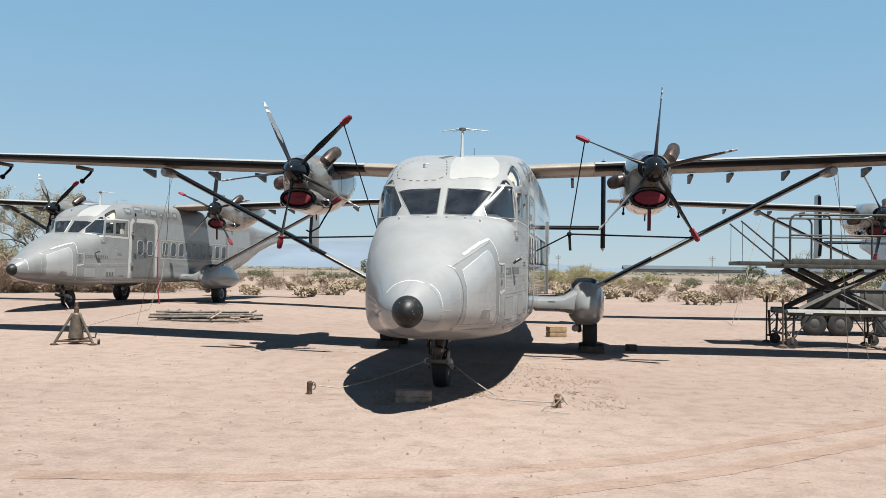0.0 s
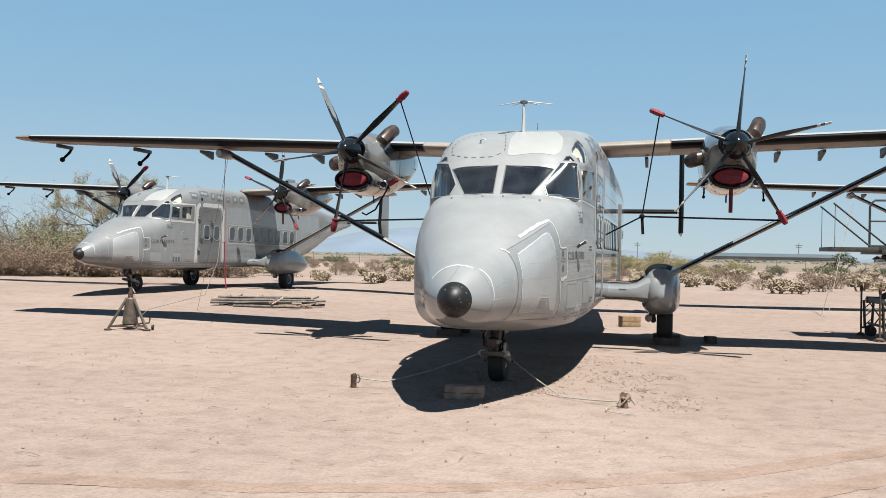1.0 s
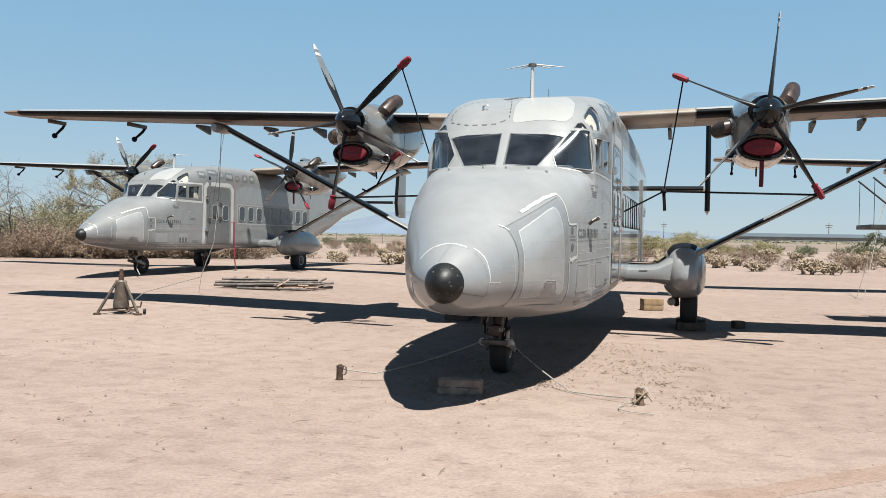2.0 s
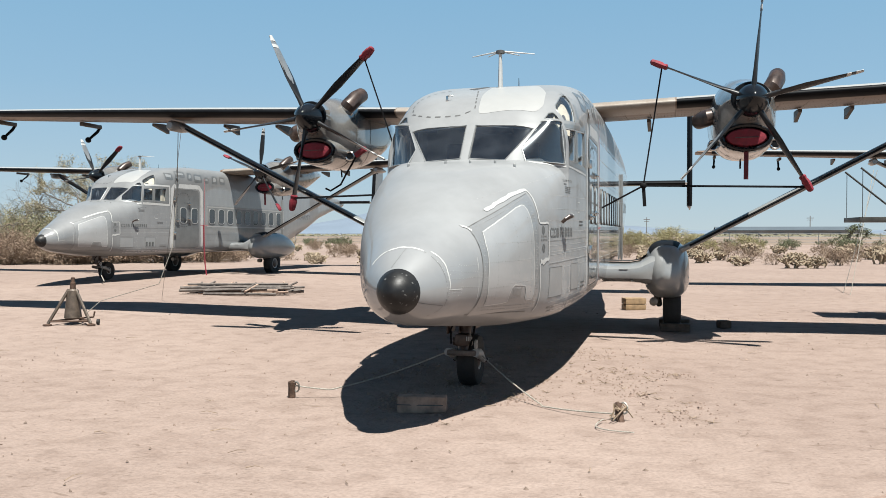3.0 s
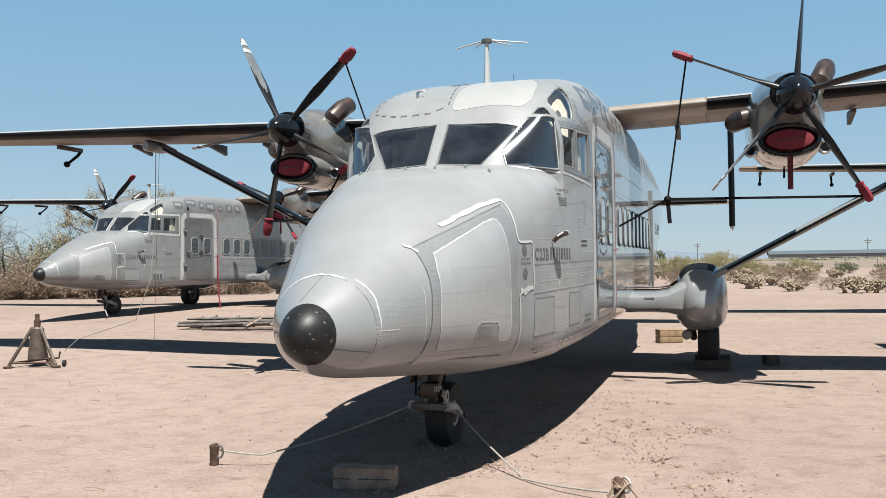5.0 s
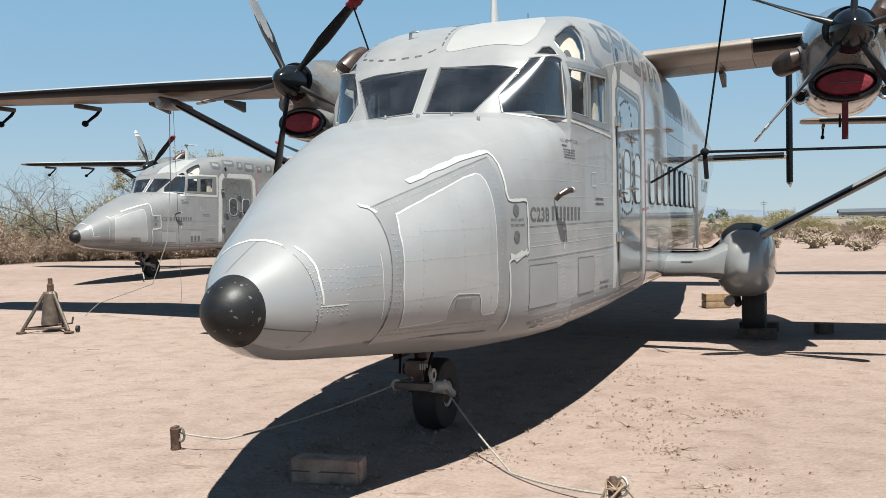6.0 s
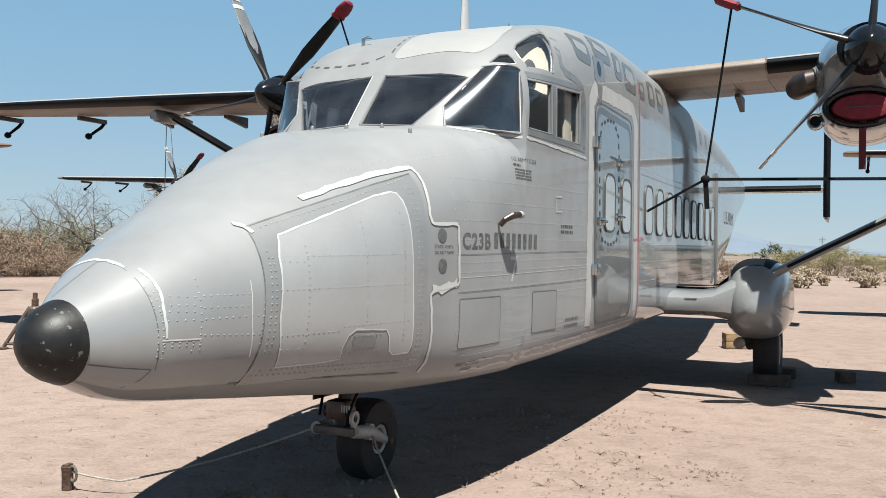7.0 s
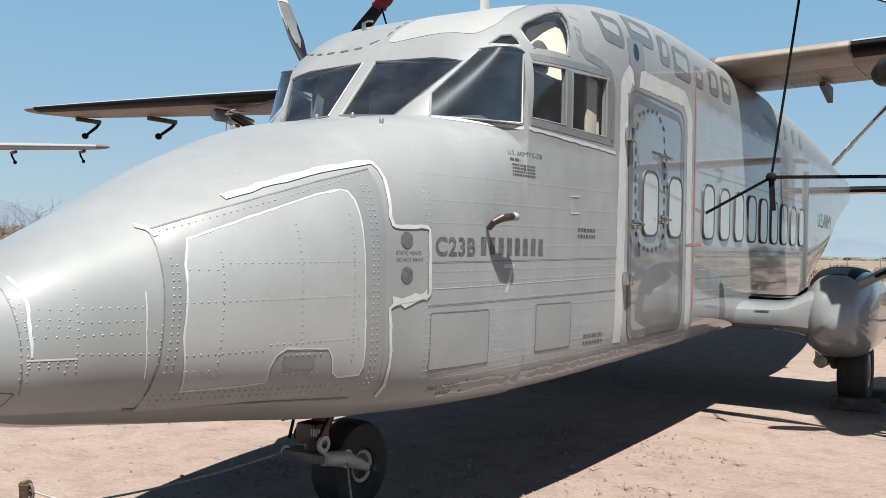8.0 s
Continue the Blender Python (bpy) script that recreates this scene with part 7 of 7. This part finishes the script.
scatter(olive, [(-31, 31, 1.05), (-27, 33, 0.95), (-36, 29, 1.05), (-33.5, 32, 1.1), (-39, 27, 0.9), (-29.5, 29.5, 0.85), (-24, 36, 0.7), (-48, 30, 1.0), (-22, 40, 0.6), (-11, 52, 0.5), (-14, 50, 0.45), (-70, 40, 1.0)])
yel = [bush(s, 3.0, 26, 22, 0.05, M["leafyellow"], "yellowish palo verde shrub", 3, "palo_verde") for s in (61,)]
scatter(yel, [(1.5, 66, 0.8), (-1.6, 68, 0.7), (4.2, 67, 0.6), (8.5, 70, 0.55)])

T1 = tree(71, 7.6, 5, 120, 0.032, M["leafpale"], M["bark"], "sparse pale-leaved desert tree behind the aircraft", 0.40, 3, 0.016, 0.16)
T1.matrix_world = pose(-27.6, 33.1, -0.05, 0, 0, 40)
T2 = tree(75, 6.6, 5, 0, 0.05, M["leaf"], M["bark"], "bare grey mesquite tree with tangled branches", 0.6, 4, 0.013)
T2.matrix_world = pose(-32.5, 30.2, -0.05, 0, 0, 0)
T3 = copy_thing(T2, pose(-40, 31.3, -0.05, 0, 0, 130))
for x, y, a, k in ((-36.5, 26.5, 200, 0.8), (-31, 34, 290, 0.95), (-35, 35, 60, 1.0), (-45, 33, 330, 0.9), (-25.5, 35, 20, 0.7), (-43, 24, 100, 0.8)):
    copy_thing(T2, pose(x, y * 1.042, -0.05, 0, 0, a) @ Matrix.Diagonal((k, k, k, 1)))
T4 = tree(81, 5.2, 4, 8, 0.05, M["leaf"], M["bark"], "thin-leaved desert tree far beyond the tail", 0.5, 3)
T4.matrix_world = pose(-14.5, 64.6, -0.05)
T5 = copy_thing(T4, pose(26, 89.6, -0.05, 0, 0, 70))
T6 = copy_thing(T4, pose(-75, 62.5, -0.05, 0, 0, 170))
pg = tree(91, 3.6, 3, 26, 0.10, M["leafgreen"], M["bark"], "dense dark green tree near the boundary fence", 0.55, 4)
pg.matrix_world = pose(32, 104.2, -0.05)
for x, y, a in ((24, 108, 40), (40, 104, 90), (50, 108, 150), (-6, 112, 200), (-28, 104, 20), (-66, 92, 80), (-80, 80, 110), (62, 112, 10)):
    copy_thing(pg, pose(x, y * 1.042, -0.05, 0, 0, a))


# ---- boundary fence, road bank, far buildings and hills ----
def fence():
    f = thing("chain_fence", "low grey wire boundary fence far across the desert", "fence")
    y = 126.0
    for i in range(60):
        x = -110 + i * 4.0
        part("post", B().tube([(x, y, -0.05), (x, y, 1.75)], 0.05, 5), M["midgrey"], f)
    for z in (0.45, 0.85, 1.25, 1.68):
        part("wire", B().tube([(-110, y, z), (126, y, z)], 0.022, 4), M["midgrey"], f)


fence()
b = B()
b.loft([[Vector((x, yy, zz)) for yy, zz in ((134, -0.1), (138, 1.15), (150, 1.2), (156, -0.1))] for x in (-260, -60, 90, 300)], closed=False)
tagged(part("road", b, M["road"]), "raised far road embankment", "road", kind="structure")


def far_scrub():
    pp = P(101)
    for i in range(7000):
        y = pp.r.uniform(158, 330)
        x = pp.r.uniform(-1.3 * y, 0.9 * y)
        h = pp.r.uniform(0.5, 1.7)
        k = len(pp.v)
        w = h * pp.r.uniform(0.5, 1.1)
        n = 6
        for j in range(n):
            a = 2 * math.pi * j / n
            pp.v.append((x + w * math.cos(a), y + w * math.sin(a), -0.1))
        for j in range(n):
            a = 2 * math.pi * j / n + 0.3
            q = w * pp.r.uniform(0.5, 0.9)
            pp.v.append((x + q * math.cos(a), y + q * math.sin(a), h * pp.r.uniform(0.6, 0.95)))
        pp.v.append((x, y, h))
        for j in range(n):
            jj = (j + 1) % n
            pp.f.append((k + j, k + jj, k + n + jj, k + n + j))
            pp.f.append((k + n + j, k + n + jj, k + 2 * n))
    o = new("far_scrub", pp.mesh("far_scrub", M["farveg"]))
    tagged(o, "distant desert scrub up to the hills", "scrub", kind="stuff")


far_scrub()


def shed(x, y, w, d, h, label):
    s = thing("far_shed", label, "building", "far sheds")
    s.matrix_world = pose(x, y * 1.042, 0)
    part("wall", B().box((0, 0, -0.2), (w, d, h * 0.72)), M["shedwall"], s)
    b = B()
    b.loft([[Vector((xx, yy, zz)) for yy, zz in ((-0.6, h * 0.70), (d / 2, h), (d + 0.6, h * 0.70))] + [Vector((xx, yy, zz)) for yy, zz in ((d + 0.6, h * 0.66), (d / 2, h * 0.95), (-0.6, h * 0.66))] for xx in (-0.6, w + 0.6)])
    part("roof", b, M["hangar"], s, "blue-grey metal roof", smooth=False)
    n = max(2, int(w / 9))
    for i in range(n):
        x0 = 2 + i * (w - 4) / n
        part("door_opening", B().box((x0, -0.06, 0), (x0 + 3.2, 0.02, h * 0.5)), M["midgrey"], s)


shed(18, 330, 52, 18, 4.4, "long low shed with a blue-grey roof far off")
shed(78, 320, 46, 16, 4.2, "long pale shed far beyond the fence")
shed(140, 330, 60, 18, 4.6, "wide grey shed far beyond the fence")


def power_pole(x, y):
    p = thing("power_pole", "thin wooden power pole with a cross arm far off", "pole", "power poles")
    p.matrix_world = pose(x, y * 1.042, 0)
    part("post", B().tube([(0, 0, -0.2), (0, 0, 9.2)], [0.22, 0.14], 6), M["bark"], p)
    part("cross_arm", B().box((-1.4, -0.1, 8.1), (1.4, 0.1, 8.35)), M["bark"], p)
    part("cross_arm", B().box((-1.1, -0.1, 7.3), (1.1, 0.1, 7.5)), M["bark"], p)


for x, y in ((57, 372), (116, 390), (-10, 395), (185, 400)):
    power_pole(x, y)


def hills():
    """A far ridge all round, as wide steps of azimuth."""
    b = B()
    rows = []
    for i in range(361):
        az = radians(i)
        deg = (i + 180) % 360 - 180          # degrees left of straight ahead
        e = 0.25 + 0.25 * abs(noise.noise(Vector((i * 0.07, 5, 0))))
        for c, w, h in ((15, 5, 1.15), (9, 5, 1.0), (20, 4, 0.5), (59, 6, 1.5), (66, 7, 1.2), (-40, 10, 0.5), (120, 25, 1.5), (-110, 30, 1.2), (180, 20, 1.0)):
            dd = (deg - c + 180) % 360 - 180
            e += h * math.exp(-(dd / w)**2)
        e *= 1 + 0.25 * noise.noise(Vector((i * 0.35, 1, 0)))
        R1 = 3900
        x, y = -math.sin(az), math.cos(az)
        top = (R1 + 500) * math.tan(radians(e))
        rows.append([Vector((x * R1, y * R1, -12)), Vector((x * (R1 + 220), y * (R1 + 220), top * 0.55)), Vector((x * (R1 + 500), y * (R1 + 500), top)), Vector((x * (R1 + 800), y * (R1 + 800), top * 0.4))])
    b.loft(rows, closed=False)
    tagged(part("backdrop_hills", b, M["mountain"], angle=180), "desert mountains on the horizon, tinted blue for haze", "mountains", kind="structure")


hills()


# ---- litter on the soil ----
def litter():
    pp = P(201)
    r = pp.r
    for _ in range(5200):
        u = r.random()**0.7
        x, y = r.uniform(-16, 15), -10 + 30 * u
        s = abs(r.gauss(0, 0.007)) + 0.003
        k = len(pp.v)
        top = (x + r.gauss(0, s * 0.3), y + r.gauss(0, s * 0.3), s * r.uniform(0.6, 1.1))
        n = 5
        a0 = r.random() * 6
        for j in range(n):
            a = a0 + 2 * math.pi * j / n
            q = s * r.uniform(0.7, 1.4)
            pp.v.append((x + q * math.cos(a), y + q * math.sin(a), -0.006))
        pp.v.append(top)
        for j in range(n):
            pp.f.append((k + j, k + (j + 1) % n, k + n))
    tagged(new("gravel", pp.mesh("gravel", M["stone"])), "scattered small stones on the soil", "gravel", kind="stuff")
    tw = P(205)
    r = tw.r
    for _ in range(190):
        x, y = r.uniform(-9, 9), r.uniform(-9, 12)
        a = r.uniform(0, 6.28)
        l = r.uniform(0.04, 0.22)
        d = Vector((math.cos(a), math.sin(a), 0))
        p = Vector((x, y, 0.006))
        tw.limb([p, p + d * l * 0.5 + Vector((0, 0, r.uniform(0, 0.02))), p + d * l + Vector((r.gauss(0, 0.02), r.gauss(0, 0.02), 0))], 0.004, 0.002, 3)
    tagged(new("dry_twigs", tw.mesh("dry_twigs", M["twig"])), "dry twigs and stalks scattered on the soil", "litter", kind="stuff")


litter()
wheel_tracks()


def clods():
    """Churned soil, broken clods and dry weeds round the nose wheel."""
    pp, gr = P(301), P(302)
    r = pp.r
    spots = [(r.uniform(-0.7, 2.4), r.uniform(-1.7, 3.2), r.uniform(0.15, 0.5)) for _ in range(16)]
    spots += [(1.35, 1.33, 0.6), (1.2, 0.75, 0.5), (1.65, 0.4, 0.5), (1.9, 1.1, 0.6), (1.3, 2.5, 0.5)]
    spots += [(r.uniform(-1.3, 0.9), r.uniform(-1.9, 1.6), r.uniform(0.2, 0.45)) for _ in range(14)]
    for cx, cy, rad in spots:
        for _ in range(46):
            x, y = r.gauss(cx, rad * 0.6), r.gauss(cy, rad * 0.6)
            s = abs(r.gauss(0, 0.008)) + 0.004
            k = len(pp.v)
            a0 = r.random() * 6
            for j in range(6):
                a = a0 + 2 * math.pi * j / 6
                q = s * r.uniform(0.8, 1.7)
                pp.v.append((x + q * math.cos(a), y + q * math.sin(a), -0.008))
            for j in range(6):
                a = a0 + 0.4 + 2 * math.pi * j / 6
                q = s * r.uniform(0.4, 0.8)
                pp.v.append((x + q * math.cos(a), y + q * math.sin(a), s * r.uniform(0.45, 0.9)))
            for j in range(6):
                i = (j + 1) % 6
                pp.f.append((k + j, k + i, k + 6 + i, k + 6 + j))
            pp.f.append(tuple(k + 6 + j for j in range(6)))
        for _ in range(3):
            x, y = r.gauss(cx, rad * 0.5), r.gauss(cy, rad * 0.5)
            for _ in range(r.randrange(3, 9)):
                a, l = r.uniform(0, 6.28), r.uniform(0.03, 0.10)
                p = Vector((x, y, 0.0))
                d = Vector((math.cos(a), math.sin(a), r.uniform(0.1, 0.7)))
                gr.limb([p, p + d * l * 0.6, p + d * l + Vector((0, 0, -0.01))], 0.003, 0.0012, 3)
    tagged(new("soil_clods", pp.mesh("soil_clods", M["clod"])), "broken clods of churned desert soil", "soil", kind="stuff")
    tagged(new("dry_weeds", gr.mesh("dry_weeds", M["twig"])), "flattened dry weeds round the nose wheel", "weeds", kind="stuff")


clods()
